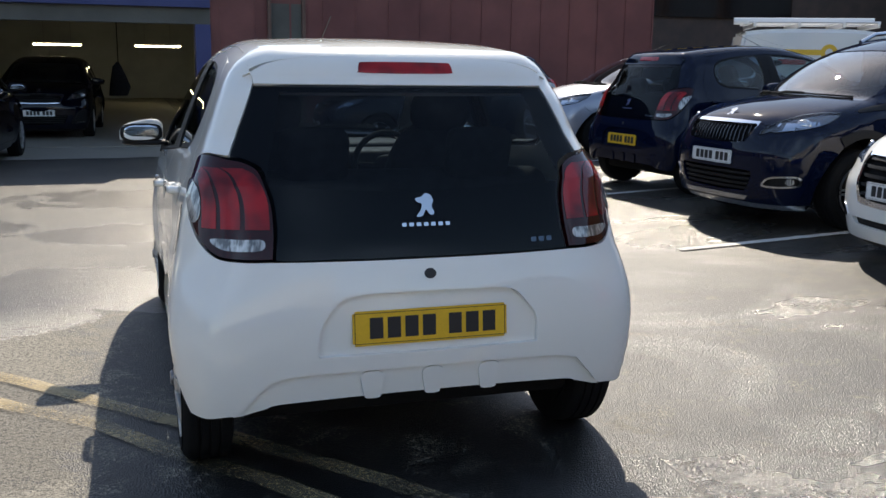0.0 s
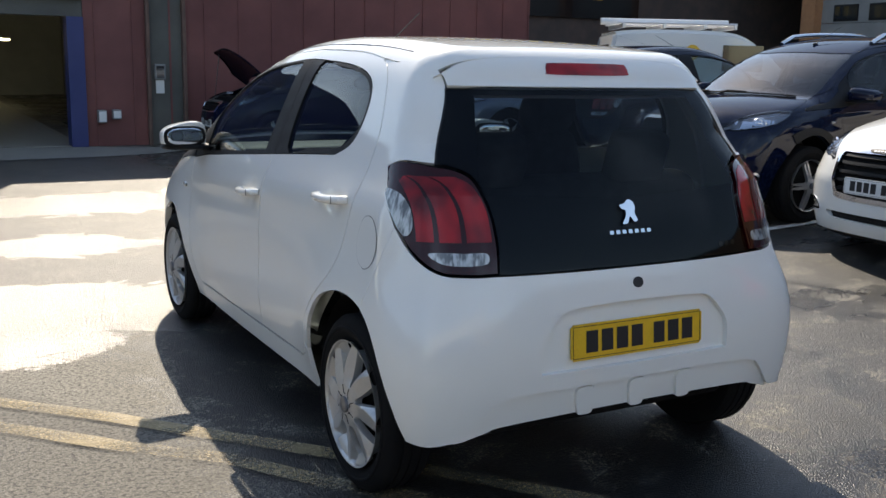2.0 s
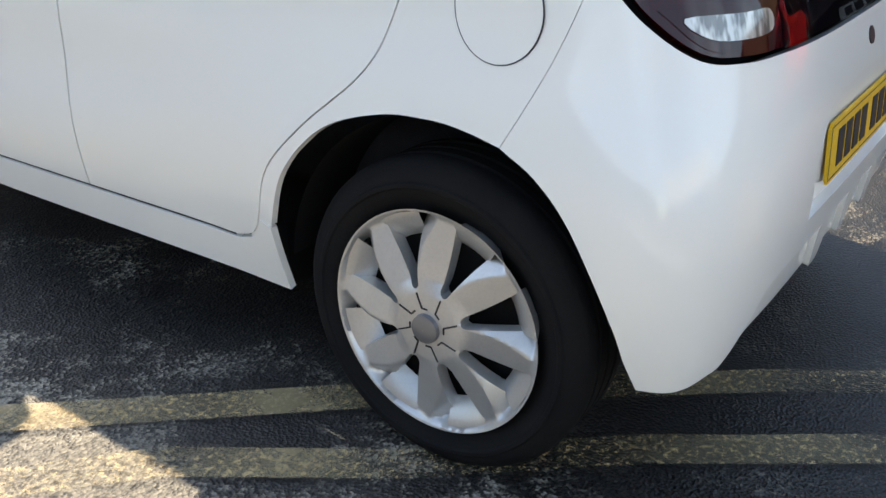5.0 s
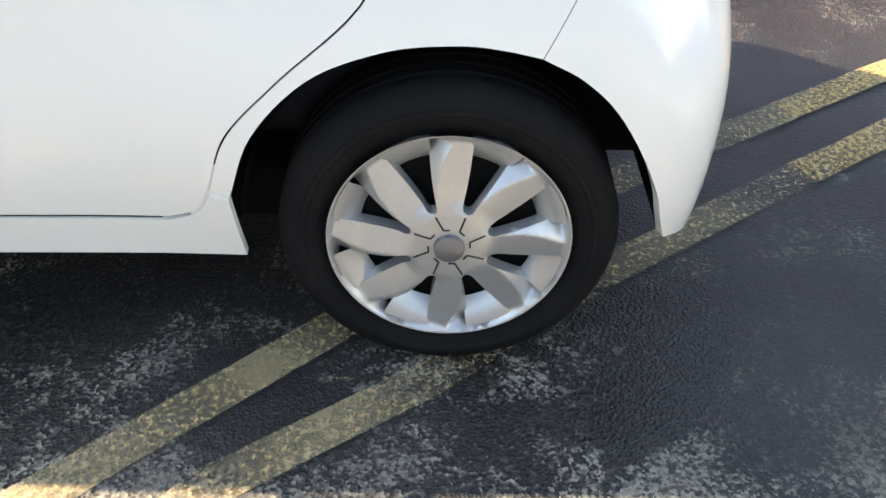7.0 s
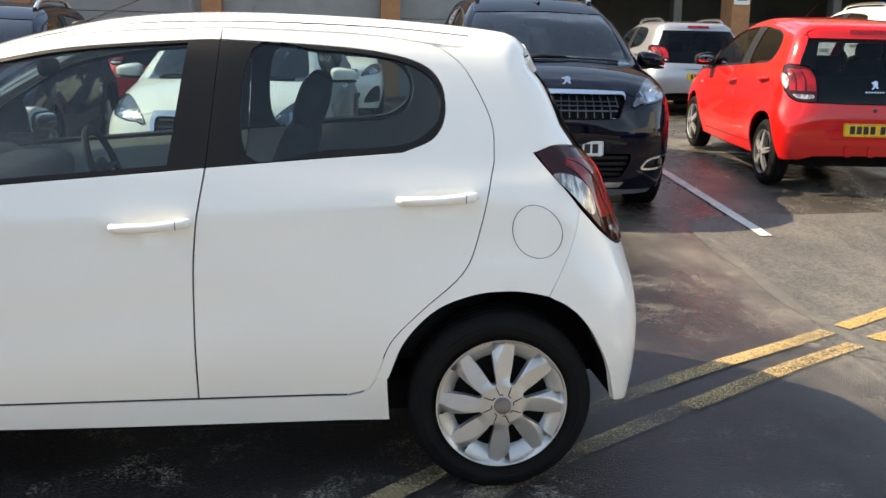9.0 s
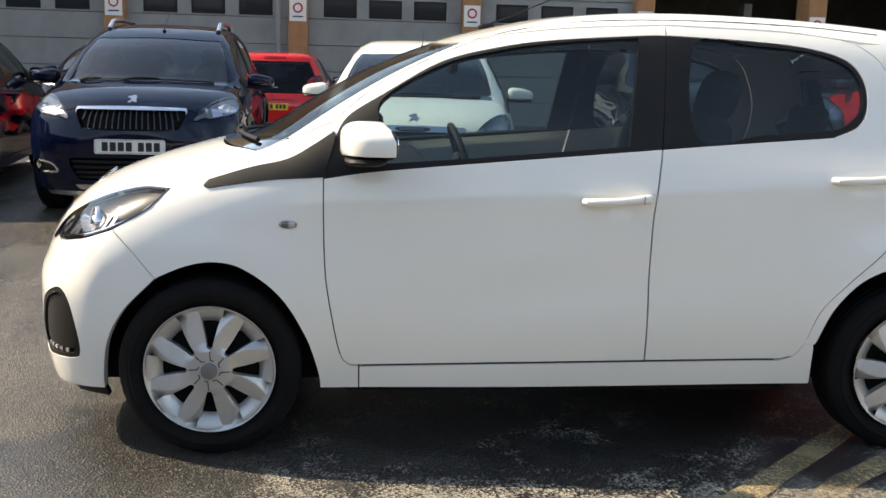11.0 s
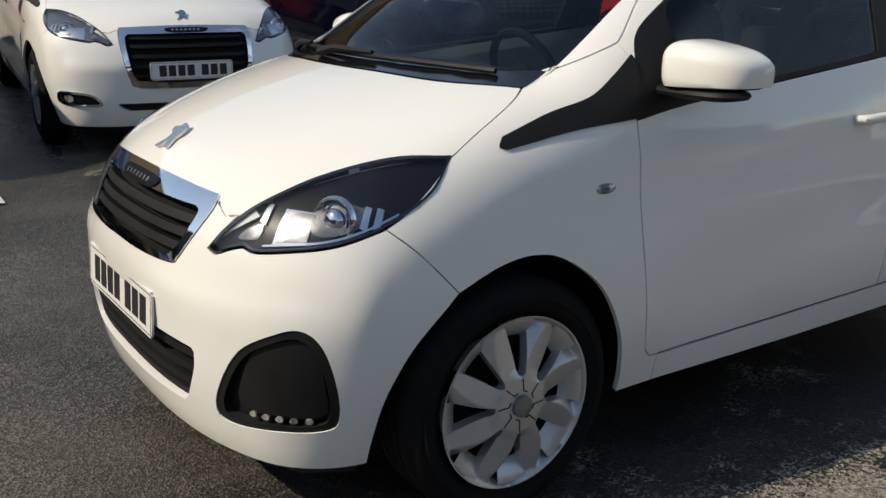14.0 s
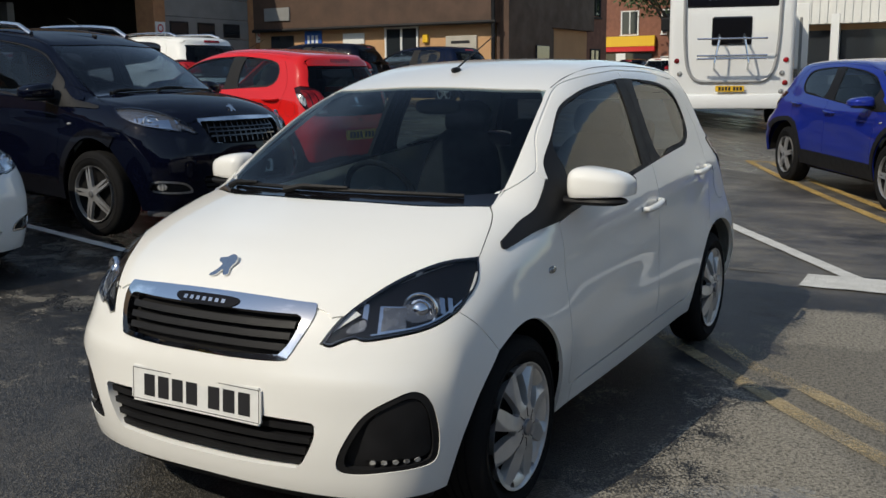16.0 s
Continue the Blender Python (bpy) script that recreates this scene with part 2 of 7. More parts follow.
def solve(point, lo, hi, steps=40):
    """The parameter at which the line of points leaves the body."""
    for _ in range(steps):
        mid = (lo + hi) / 2
        out = body(*point(mid)) > 0
        lo, hi = np.where(out, lo, mid), np.where(out, mid, hi)
    return (lo + hi) / 2


def lift(kind, a, b):
    """Points of the body seen in one of the flat drawings: side (y, z), top (x, y), front or rear (x, z), nose or tail (degrees round, z)."""
    a, b = np.asarray(a, float), np.asarray(b, float)
    n = np.zeros_like(a)
    if kind == "side":
        line = lambda t: (-t, a, b)
        lo, hi = n + 0.02, n + 1.2
    elif kind == "top":
        line = lambda t: (a, b, t)
        lo, hi = n + 0.4, n + 1.7
    elif kind == "front":
        line = lambda t: (a, t, b)
        lo, hi = n + 1.2, n + 3.4
    elif kind == "rear":
        line = lambda t: (a, -t, b)
        lo, hi = n - 1.2, n + 0.9
    elif kind == "nose":
        c, s = np.cos(np.radians(a)), np.sin(np.radians(a))
        line = lambda t: (t * s, 2.2 + t * c, b)
        lo, hi = n + 0.05, n + 1.6
    else:
        c, s = np.cos(np.radians(a)), np.sin(np.radians(a))
        line = lambda t: (t * s, 0.4 - t * c, b)
        lo, hi = n + 0.05, n + 1.6
    return np.stack([np.broadcast_to(v, a.shape) for v in line(solve(line, lo, hi))], -1)


# ---------- mesh helpers ----------
def obj(name, mesh, mats, parent=None, label=""):
    for m in mats if isinstance(mats, (list, tuple)) else [mats]:
        if m.name not in [x.name for x in mesh.materials]:
            mesh.materials.append(m)
    ob = new(name, mesh)
    ob.parent = parent
    if label:
        ob["label"] = label
    return ob


def part(name, bm, mat, parent, label="", smooth=False):
    me = bpy.data.meshes.new(name)
    bmesh.ops.recalc_face_normals(bm, faces=bm.faces)
    bm.to_mesh(me)
    bm.free()
    if smooth:
        me.shade_smooth()
        me.set_sharp_from_angle(angle=radians(38))
    return obj(name, me, mat, parent, label)


def thing(name, m, label, category, group="", kind=""):
    e = new(name)
    e.empty_display_size = 0.2
    e.matrix_world = m
    return tagged(e, label, category, group, kind)


def box(bm, x0, x1, y0, y1, z0, z1, bevel=0.0, seg=2):
    made = bmesh.ops.create_cube(bm, size=1, matrix=Matrix.Translation(((x0 + x1) / 2, (y0 + y1) / 2, (z0 + z1) / 2)) @ Matrix.Diagonal((abs(x1 - x0), abs(y1 - y0), abs(z1 - z0), 1)))
    if bevel:
        edges = list({e for v in made["verts"] for e in v.link_edges})
        bmesh.ops.bevel(bm, geom=edges, offset=bevel, segments=seg, affect="EDGES", profile=0.5)
    return bm


def boxes(*rows, bevel=0.0, seg=2):
    bm = bmesh.new()
    for r in rows:
        box(bm, *r, bevel=bevel, seg=seg)
    return bm


def tube(bm, pts, r, n=8, cap=True):
    """A round bar along a line of points; r may be one radius or one a point."""
    pts = [Vector(p) for p in pts]
    rings, side = [], None
    for i, p in enumerate(pts):
        d = (pts[min(i + 1, len(pts) - 1)] - pts[max(i - 1, 0)]).normalized()
        if side is None:
            side = d.cross(Vector((0, 0, 1)) if abs(d.z) < 0.9 else Vector((1, 0, 0))).normalized()
        side = (side - d * side.dot(d)).normalized()
        up = d.cross(side)
        rad = r[i] if isinstance(r, (list, tuple)) else r
        rings.append([bm.verts.new(p + (side * math.cos(a) + up * math.sin(a)) * rad) for a in (2 * math.pi * k / n for k in range(n))])
    for a, b in zip(rings, rings[1:]):
        for k in range(n):
            bm.faces.new((a[k], a[(k + 1) % n], b[(k + 1) % n], b[k]))
    if cap:
        bm.faces.new(rings[0])
        bm.faces.new(rings[-1])
    return bm


def lathe(bm, profile, n=48, axis="x"):
    """Turns (along, radius) pairs round an axis."""
    rings = []
    for u, r in profile:
        row = []
        for k in range(n):
            a = 2 * math.pi * k / n
            c, s = r * math.cos(a), r * math.sin(a)
            row.append(bm.verts.new((u, c, s) if axis == "x" else (c, s, u)))
        rings.append(row)
    for a, b in zip(rings, rings[1:]):
        for k in range(n):
            bm.faces.new((a[k], a[(k + 1) % n], b[(k + 1) % n], b[k]))
    return bm


def blob(bm, c, r, p=2.6, nu=20, nv=12):
    """A rounded block (superellipsoid) about c with half sizes r."""
    f = lambda v: math.copysign(abs(v) ** (2 / p), v)
    rows = []
    for j in range(nv + 1):
        b = -math.pi / 2 + math.pi * j / nv
        row = []
        for i in range(nu):
            a = 2 * math.pi * i / nu
            row.append(bm.verts.new((c[0] + r[0] * f(math.cos(b)) * f(math.cos(a)), c[1] + r[1] * f(math.cos(b)) * f(math.sin(a)), c[2] + r[2] * f(math.sin(b)))))
        rows.append(row)
    for a, b in zip(rows, rows[1:]):
        for k in range(nu):
            bm.faces.new((a[k], a[(k + 1) % nu], b[(k + 1) % nu], b[k]))
    bmesh.ops.remove_doubles(bm, verts=bm.verts, dist=1e-5)
    return bm


# ---------- flat drawings that are laid on the body ----------
def smooth_path(pts, n=6):
    """A soft curve through the points (Catmull-Rom)."""
    p = np.array(pts, float)
    if len(p) < 3:
        k = max(2, n)
        return [tuple(p[0] + (p[1] - p[0]) * i / k) for i in range(k + 1)]
    q = np.vstack([2 * p[0] - p[1], p, 2 * p[-1] - p[-2]])
    out = []
    for i in range(1, len(q) - 2):
        for u in np.linspace(0, 1, n, endpoint=False):
            out.append(tuple(0.5 * (2 * q[i] + (q[i + 1] - q[i - 1]) * u + (2 * q[i - 1] - 5 * q[i] + 4 * q[i + 1] - q[i + 2]) * u**2
                                    + (3 * q[i] - q[i - 1] - 3 * q[i + 1] + q[i + 2]) * u**3)))
    return out + [tuple(p[-1])]


def outline(*paths, n=6):
    """A closed outline out of soft curves that meet at corners."""
    out = []
    for p in paths:
        for q in (p if len(p) > 20 else smooth_path(p, n)):
            if not out or (abs(q[0] - out[-1][0]) + abs(q[1] - out[-1][1])) > 1e-6:
                out.append(q)
    if abs(out[0][0] - out[-1][0]) + abs(out[0][1] - out[-1][1]) < 1e-6:
        out.pop()
    return out


def ring(pts, n=6):
    """A closed soft outline through the points."""
    p = list(pts)
    q = [p[-1]] + p + [p[0], p[1]]
    s = smooth_path(q, n)
    return s[n:-n - 1]


def both_ways(half):
    """A drawing of one half, from the middle outwards and back, doubled across the middle."""
    return half + [(-a, b) for a, b in reversed(half) if abs(a) > 1e-6]


def area(p):
    q = np.array(p)
    return 0.5 * np.sum(q[:, 0] * np.roll(q[:, 1], -1) - np.roll(q[:, 0], -1) * q[:, 1])


def inset(p, d):
    q = np.array(p, float)
    if area(p) < 0:
        q = q[::-1]
    e1, e2 = q - np.roll(q, 1, 0), np.roll(q, -1, 0) - q
    e1, e2 = (e / np.maximum(np.linalg.norm(e, axis=1, keepdims=True), 1e-9) for e in (e1, e2))
    n1, n2 = np.stack([-e1[:, 1], e1[:, 0]], 1), np.stack([-e2[:, 1], e2[:, 0]], 1)
    b = n1 + n2
    b /= np.maximum(np.linalg.norm(b, axis=1, keepdims=True), 0.3)
    k = np.minimum(1 / np.maximum(np.sum(b * n1, 1), 0.5), 1.6)
    return q + b * (d * k)[:, None]


def inside(pts, poly):
    x, y = pts[:, 0], pts[:, 1]
    hit = np.zeros(len(pts), bool)
    q = np.asarray(poly)
    for (x0, y0), (x1, y1) in zip(q, np.roll(q, -1, 0)):
        if y0 != y1:
            c = (y0 > y) != (y1 > y)
            hit ^= c & (x < (x1 - x0) * (y - y0) / (y1 - y0) + x0)
    return hit


def sheet(poly, holes, step):
    """Triangles that fill an outline but for its holes: points, triangles and edge loops."""
    from mathutils.geometry import delaunay_2d_cdt
    loops, pts, edges = [], [], []
    for r in [poly, *holes]:
        k = len(pts)
        pts += [tuple(v) for v in r]
        loops.append(list(range(k, k + len(r))))
        edges += [(k + i, k + (i + 1) % len(r)) for i in range(len(r))]
    b = np.array(pts)
    lo, hi = b.min(0), b.max(0)
    gx, gy = np.meshgrid(np.arange(lo[0] + step / 2, hi[0], step), np.arange(lo[1] + step / 2, hi[1], step))
    gx[1::2] += step / 2
    g = np.stack([gx.ravel(), gy.ravel()], 1)
    if len(g):
        keep = inside(g, poly)
        for h in holes:
            keep &= ~inside(g, h)
        g = g[keep]
    if len(g):
        dist = np.min(np.linalg.norm(g[:, None] - b[None], axis=2), axis=1)
        g = g[dist > step * 0.45]
        pts += [tuple(v) for v in g]
    v, _, f, origin, _, _ = delaunay_2d_cdt([Vector(p) for p in pts], edges, [], 0, 1e-6)
    where = {}
    for i, o in enumerate(origin):
        for k in o:
            where[k] = i
    v = np.array([tuple(p) for p in v])
    f = np.array([t for t in f if len(t) == 3])
    c = v[f].mean(1)
    keep = inside(c, poly)
    for h in holes:
        keep &= ~inside(c, h)
    return v, f[keep], [[where[i] for i in l] for l in loops]


DEGREE = 0.0135      # metres of skin for a degree round the nose or tail
stock = {}


def skin(kind, poly, holes=(), gap=0.0026, rim=0.014, off=0.0, step=0.035):
    """A body panel: its drawing shrunk by the gap, laid on the body, with edges turned in by rim.  Points, faces and a normal for each corner."""
    k = DEGREE if kind in ("nose", "tail") else 1.0
    flat = inset([(a * k, b) for a, b in poly], gap)
    cut = [inset([(a * k, b) for a, b in h], -gap) for h in holes]
    v, f, loops = sheet(flat, cut, step)
    p = lift(kind, v[:, 0] / k, v[:, 1])
    n = normal(*p.T)
    p = p + n * off
    t = p[f]
    face = np.cross(t[:, 1] - t[:, 0], t[:, 2] - t[:, 0])
    wrong = np.sum(face * n[f[:, 0]], 1) < 0
    f[wrong] = f[wrong][:, ::-1]
    verts, faces, norms = list(map(tuple, p)), [tuple(x) for x in f], [tuple(n[i]) for x in f for i in x]
    if rim:
        runs = {(int(x[i]), int(x[(i + 1) % 3])) for x in f for i in range(3)}
        for loop in loops:
            base, m = len(verts), len(loop)
            verts += [tuple(p[i]) for i in loop] + [tuple(p[i] - n[i] * rim) for i in loop]
            for i in range(m):
                j = (i + 1) % m
                quad = (base + i, base + j, base + m + j, base + m + i)
                if (loop[i], loop[j]) in runs:
                    quad = (base + j, base + i, base + m + i, base + m + j)
                q = np.array([verts[x] for x in quad])
                g = np.cross(q[1] - q[0], q[2] - q[0])
                faces.append(quad)
                norms += [tuple(g / max(np.linalg.norm(g), 1e-9))] * 4
    return np.array(verts), faces, np.array(norms)


def mesh_of(name, verts, faces, norms, mirror=False, warp=None):
    v, n = np.array(verts, float), np.array(norms, float)
    if mirror:
        v, n = v * (-1, 1, 1), n * (-1, 1, 1)
        starts = np.cumsum([0] + [len(f) for f in faces])
        n = np.vstack([n[s:e][::-1] for s, e in zip(starts, starts[1:])])
        faces = [f[::-1] for f in faces]
    if warp:
        idx = np.array([i for f in faces for i in f])
        base, e = v[idx], 1e-3
        j = np.stack([(warp(base + d) - warp(base - d)) / (2 * e) for d in np.eye(3) * e], 2)
        n = np.linalg.solve(np.transpose(j, (0, 2, 1)), n[:, :, None])[:, :, 0]
        n /= np.linalg.norm(n, axis=1, keepdims=True)
        v = warp(v)
    me = bpy.data.meshes.new(name)
    me.from_pydata(v.tolist(), [], [tuple(int(i) for i in f) for f in faces])
    me.shade_smooth()
    me.normals_split_custom_set(n.tolist())
    return me


class Car:
    """Lays panels on one car: the small hatchback's body, or that body warped to another's size."""

    def __init__(self, root, warp=None, fine=1.0):
        self.root, self.warp, self.fine = root, warp, fine

    def panel(self, name, kind, poly, mat, parent=None, holes=(), mirror=False, label="", **how):
        key = (name, kind, str(poly[:3]), len(poly), str([h[0] for h in holes]), str(poly[-3:]), str(how), self.fine)
        if key not in stock:
            how = dict(how)
            how["step"] = how.get("step", 0.035) * self.fine
            stock[key] = skin(kind, poly, holes, **how)
        me = mesh_of(name, *stock[key], mirror=mirror, warp=self.warp)
        return obj(name, me, mat, parent or self.root, label)

    def pair(self, name, *args, parent=None, **more):
        """The same panel on the near side and mirrored on the other."""
        near, far = parent if isinstance(parent, tuple) else (parent, parent)
        return self.panel(name, *args, parent=near, **more), self.panel(name, *args, parent=far, mirror=True, **more)

    def place(self, p):
        return self.warp(np.array([p], float))[0] if self.warp else np.array(p, float)

    def solid(self, name, bm, mat, parent=None, label="", smooth=True):
        if self.warp:
            for v, q in zip(bm.verts, self.warp(np.array([v.co[:] for v in bm.verts]))):
                v.co = q
        return part(name, bm, mat, parent or self.root, label, smooth)


# ---------- wheels ----------
def wheel(car, at, r=0.289, width=0.165, rim=0.207, spokes=8, style="cap", outward=-1, name="wheel", spin=0.0):
    """A steel wheel with its tyre and a hubcap or alloy face; at is the middle of the tyre's outer face."""
    bm = bmesh.new()
    w = width
    lathe(bm, [(0.050, 0.02), (0.050, rim * 0.80), (0.034, rim * 0.9), (0.016, rim), (w, rim), (w, 0.02)], 40)
    hub = part(name, bm, under_black, car.root, "", True)
    bm = bmesh.new()
    prof = [(0.028, rim * 0.93), (0.012, rim + 0.004), (0.002, rim + 0.02), (-0.004, rim + (r - rim) * 0.45), (0.002, rim + (r - rim) * 0.72), (0.016, r - 0.006), (0.026, r)]
    grooves = [(0.045, r), (0.047, r - 0.006), (0.053, r - 0.006), (0.055, r), (w / 2 - 0.004, r), (w / 2 - 0.003, r - 0.006), (w / 2 + 0.003, r - 0.006), (w / 2 + 0.004, r),
               (w - 0.055, r), (w - 0.053, r - 0.006), (w - 0.047, r - 0.006), (w - 0.045, r), (w - 0.026, r), (w - 0.01, r - 0.01), (w, r - 0.05), (w - 0.01, rim)]
    lathe(bm, prof + grooves, 64)
    tyre = part("tyre", bm, rubber, hub, "black rubber tyre", True)
    # raised ring of lettering height on the sidewall
    bm = bmesh.new()
    lathe(bm, [(-0.003, rim + (r - rim) * 0.40), (-0.0062, rim + (r - rim) * 0.44), (-0.0062, rim + (r - rim) * 0.52), (-0.002, rim + (r - rim) * 0.56)], 64)
    part("sidewall_band", bm, rubber, hub, "", True)
    # face: blades between shaped openings
    holes = []
    pitch = 2 * math.pi / spokes
    polar = lambda q, a: (rim * q * math.cos(a), rim * q * math.sin(a))
    for k in range(spokes):
        if style == "cap":
            a0 = pitch * k + spin
            shape = [(0.34, -0.06), (0.37, -0.12), (0.60, -0.155), (0.80, -0.185), (0.925, -0.20), (0.94, -0.17), (0.945, 0.0), (0.94, 0.17), (0.925, 0.20), (0.80, 0.185), (0.60, 0.155), (0.37, 0.12), (0.34, 0.06)]
            dense = []
            for (q0, b0), (q1, b1) in zip(shape, shape[1:] + shape[:1]):
                dense += [(q0 + (q1 - q0) * i / 4, b0 + (b1 - b0) * i / 4) for i in range(4)]
            holes.append([polar(q, a0 + a) for q, a in dense])
        else:
            a0, h = pitch * (k + 0.5) + spin, pitch * 0.5
            shape = [(0.28, -h * 0.30), (0.5, -h * 0.62), (0.75, -h * 0.75), (0.93, -h * 0.80), (0.945, 0.0), (0.93, h * 0.80), (0.75, h * 0.75), (0.5, h * 0.62), (0.28, h * 0.30)]
            holes.append([polar(q, a0 + a) for q, a in ring(shape, 4)])
            slit = [(0.42, -h * 0.03), (0.65, -h * 0.06), (0.90, -h * 0.09), (0.92, 0.0), (0.90, h * 0.09), (0.65, h * 0.06), (0.42, h * 0.03)]
            holes.append([polar(q, a0 + h + a) for q, a in ring(slit, 3)])
    edge = [polar(1.0 if style == "cap" else 0.965, 2 * math.pi * i / 72) for i in range(72)]
    v, f, loops = sheet(inset(edge, 0.0), [inset(h, 0.0) for h in holes], 0.0042 if style == "cap" else 0.02)
    q = np.hypot(v[:, 0], v[:, 1]) / rim
    ang = np.arctan2(v[:, 1], v[:, 0]) - spin - pitch * 0.5
    s = ang - np.round(ang / pitch) * pitch
    if style == "cap":
        # each blade folds along a crease that runs from its outer corner into its leading edge
        half = pitch * 0.5 - np.interp(q, [0.34, 0.37, 0.60, 0.80, 0.925], [0.09, 0.12, 0.155, 0.185, 0.20])
        crease = -half + 0.21 * np.clip((q - 0.40) / 0.52, 0, 1) ** 1.3
        on = np.clip((q - 0.30) / 0.12, 0, 1) * np.clip((0.975 - q) / 0.05, 0, 1)
        fold = np.where(s < crease, (s - crease) * rim * q * 0.75, (crease - s) * rim * q * 0.22)
        deep = 0.019 - 0.024 * q**2 + 0.010 * np.exp(-((q - 1.0) / 0.04) ** 2) + fold * on
    else:
        deep = 0.016 - 0.022 * q**2 + 0.012 * np.exp(-((q - 1.0) / 0.05) ** 2) + 0.006 * np.exp(-(q / 0.16) ** 4)
    me = bpy.data.meshes.new("hubcap")
    tris = [tuple(int(i) for i in t) for t in f]
    verts = [(-d, a, b) for d, (a, b) in zip(deep, v)]
    for loop in loops[1:]:
        base, m = len(verts), len(loop)
        verts += [(verts[i][0] + 0.026, verts[i][1] * 0.985, verts[i][2] * 0.985) for i in loop]
        tris += [(loop[i], loop[(i + 1) % m], base + (i + 1) % m, base + i) for i in range(m)]
    me.from_pydata(verts, [], tris)
    bm = bmesh.new()
    bm.from_mesh(me)
    bpy.data.meshes.remove(me)
    face = part("hubcap" if style == "cap" else "rim", bm, hub_silver if style == "cap" else alloy, hub, "silver plastic hubcap with eight twisted spokes" if style == "cap" else "machined alloy rim", True)
    if style == "cap":
        # sloping pocket between the outer ends of two blades
        for k in range(spokes):
            bm = bmesh.new()
            rows = []
            for q, d, w in ((0.965, -0.0035, 0.215), (0.93, -0.005, 0.215), (0.90, -0.008, 0.215), (0.82, -0.016, 0.21), (0.735, -0.034, 0.20)):
                rows.append([bm.verts.new((-d, *polar(q, pitch * k + spin + w * (i / 3 - 1)))) for i in range(7)])
            for r0, r1 in zip(rows, rows[1:]):
                for i in range(6):
                    bm.faces.new((r0[i], r0[i + 1], r1[i + 1], r1[i]))
            part("pocket", bm, hub_silver, face, "", True)
    bm = bmesh.new()
    lathe(bm, [(-0.030, 0.0005), (-0.0295, 0.018), (-0.027, 0.0255), (-0.018, 0.027)], 28)
    badge = part("centre_cap", bm, material("cap_grey", (0.22, 0.22, 0.23), 0.3, 0.6) if "cap_grey" not in bpy.data.materials else bpy.data.materials["cap_grey"], hub, "grey centre cap", True)
    if style == "cap":
        for a in range(spokes):
            g = a * pitch + spin
            for leg in (((0.036, 0.10), (0.064, 0.02)), ((0.036, 0.10), (0.035, 0.42))):
                bm = bmesh.new()
                tube(bm, [(-0.0195 + 0.6 * r0 * r0, r0 * math.cos(g + d0), r0 * math.sin(g + d0)) for r0, d0 in leg], 0.0017, 5)
                part("clip_slot", bm, plate_bar, hub)
    turn = Matrix.Rotation(math.pi, 4, "Z") if outward > 0 else Matrix.Identity(4)
    hub.matrix_local = Matrix.Translation(at) @ turn
    return hub


# ---------- the hatchback ----------
def number_plate(name, at, tilt, turn, parent, mat, w=0.52, h=0.111):
    """A plate with rounded corners, its border line and plain bars in place of writing."""
    bm = boxes((-w / 2, w / 2, -0.003, 0.003, -h / 2, h / 2))
    bmesh.ops.bevel(bm, geom=[e for e in bm.edges if abs(e.verts[0].co.y - e.verts[1].co.y) > 1e-4], offset=0.008, segments=3, affect="EDGES")
    base = part(name, bm, mat, parent, "yellow number plate with dark bars" if mat is plate_yellow else "white number plate with dark bars")
    base.matrix_local = Matrix.Translation(at) @ pose(0, 0, 0, tilt, 0, turn)
    x = -w / 2 + 0.055
    for k in range(7):
        bm = boxes((x, x + 0.044, -0.0045, -0.0031, -0.034, 0.034))
        part("bar", bm, plate_bar, base)
        x += 0.0585 + (0.030 if k == 3 else 0)
    e = 0.006
    bm = boxes((-w / 2 + e, w / 2 - e, -0.0038, -0.0031, h / 2 - e - 0.002, h / 2 - e), (-w / 2 + e, w / 2 - e, -0.0038, -0.0031, -h / 2 + e, -h / 2 + e + 0.002),
               (-w / 2 + e, -w / 2 + e + 0.002, -0.0038, -0.0031, -h / 2 + e, h / 2 - e), (w / 2 - e - 0.002, w / 2 - e, -0.0038, -0.0031, -h / 2 + e, h / 2 - e))
    part("border_line", bm, plate_bar, base)
    return base


def emblem(parent, at, size, rx, rz, mat=None):
    """A plain upright metal shape in place of the maker's mark."""
    pts = ring([(-0.42, -0.46), (-0.16, -0.44), (0.0, -0.18), (0.16, -0.40), (0.34, -0.34), (0.26, -0.06), (0.34, 0.20), (0.24, 0.44), (0.02, 0.50), (-0.14, 0.36), (-0.40, 0.30), (-0.34, 0.14), (-0.16, 0.06), (-0.22, -0.20)], 3)
    bm = bmesh.new()
    low = [bm.verts.new((a * size, 0.0, b * size)) for a, b in pts]
    f = bm.faces.new(low)
    top = bmesh.ops.extrude_face_region(bm, geom=[f])
    bmesh.ops.translate(bm, verts=[v for v in top["geom"] if isinstance(v, bmesh.types.BMVert)], vec=(0, -0.006, 0))
    ob = part("emblem", bm, mat or chrome, parent, "chrome emblem")
    ob.matrix_local = Matrix.Translation(at) @ pose(0, 0, 0, rx, 0, rz)
    return ob


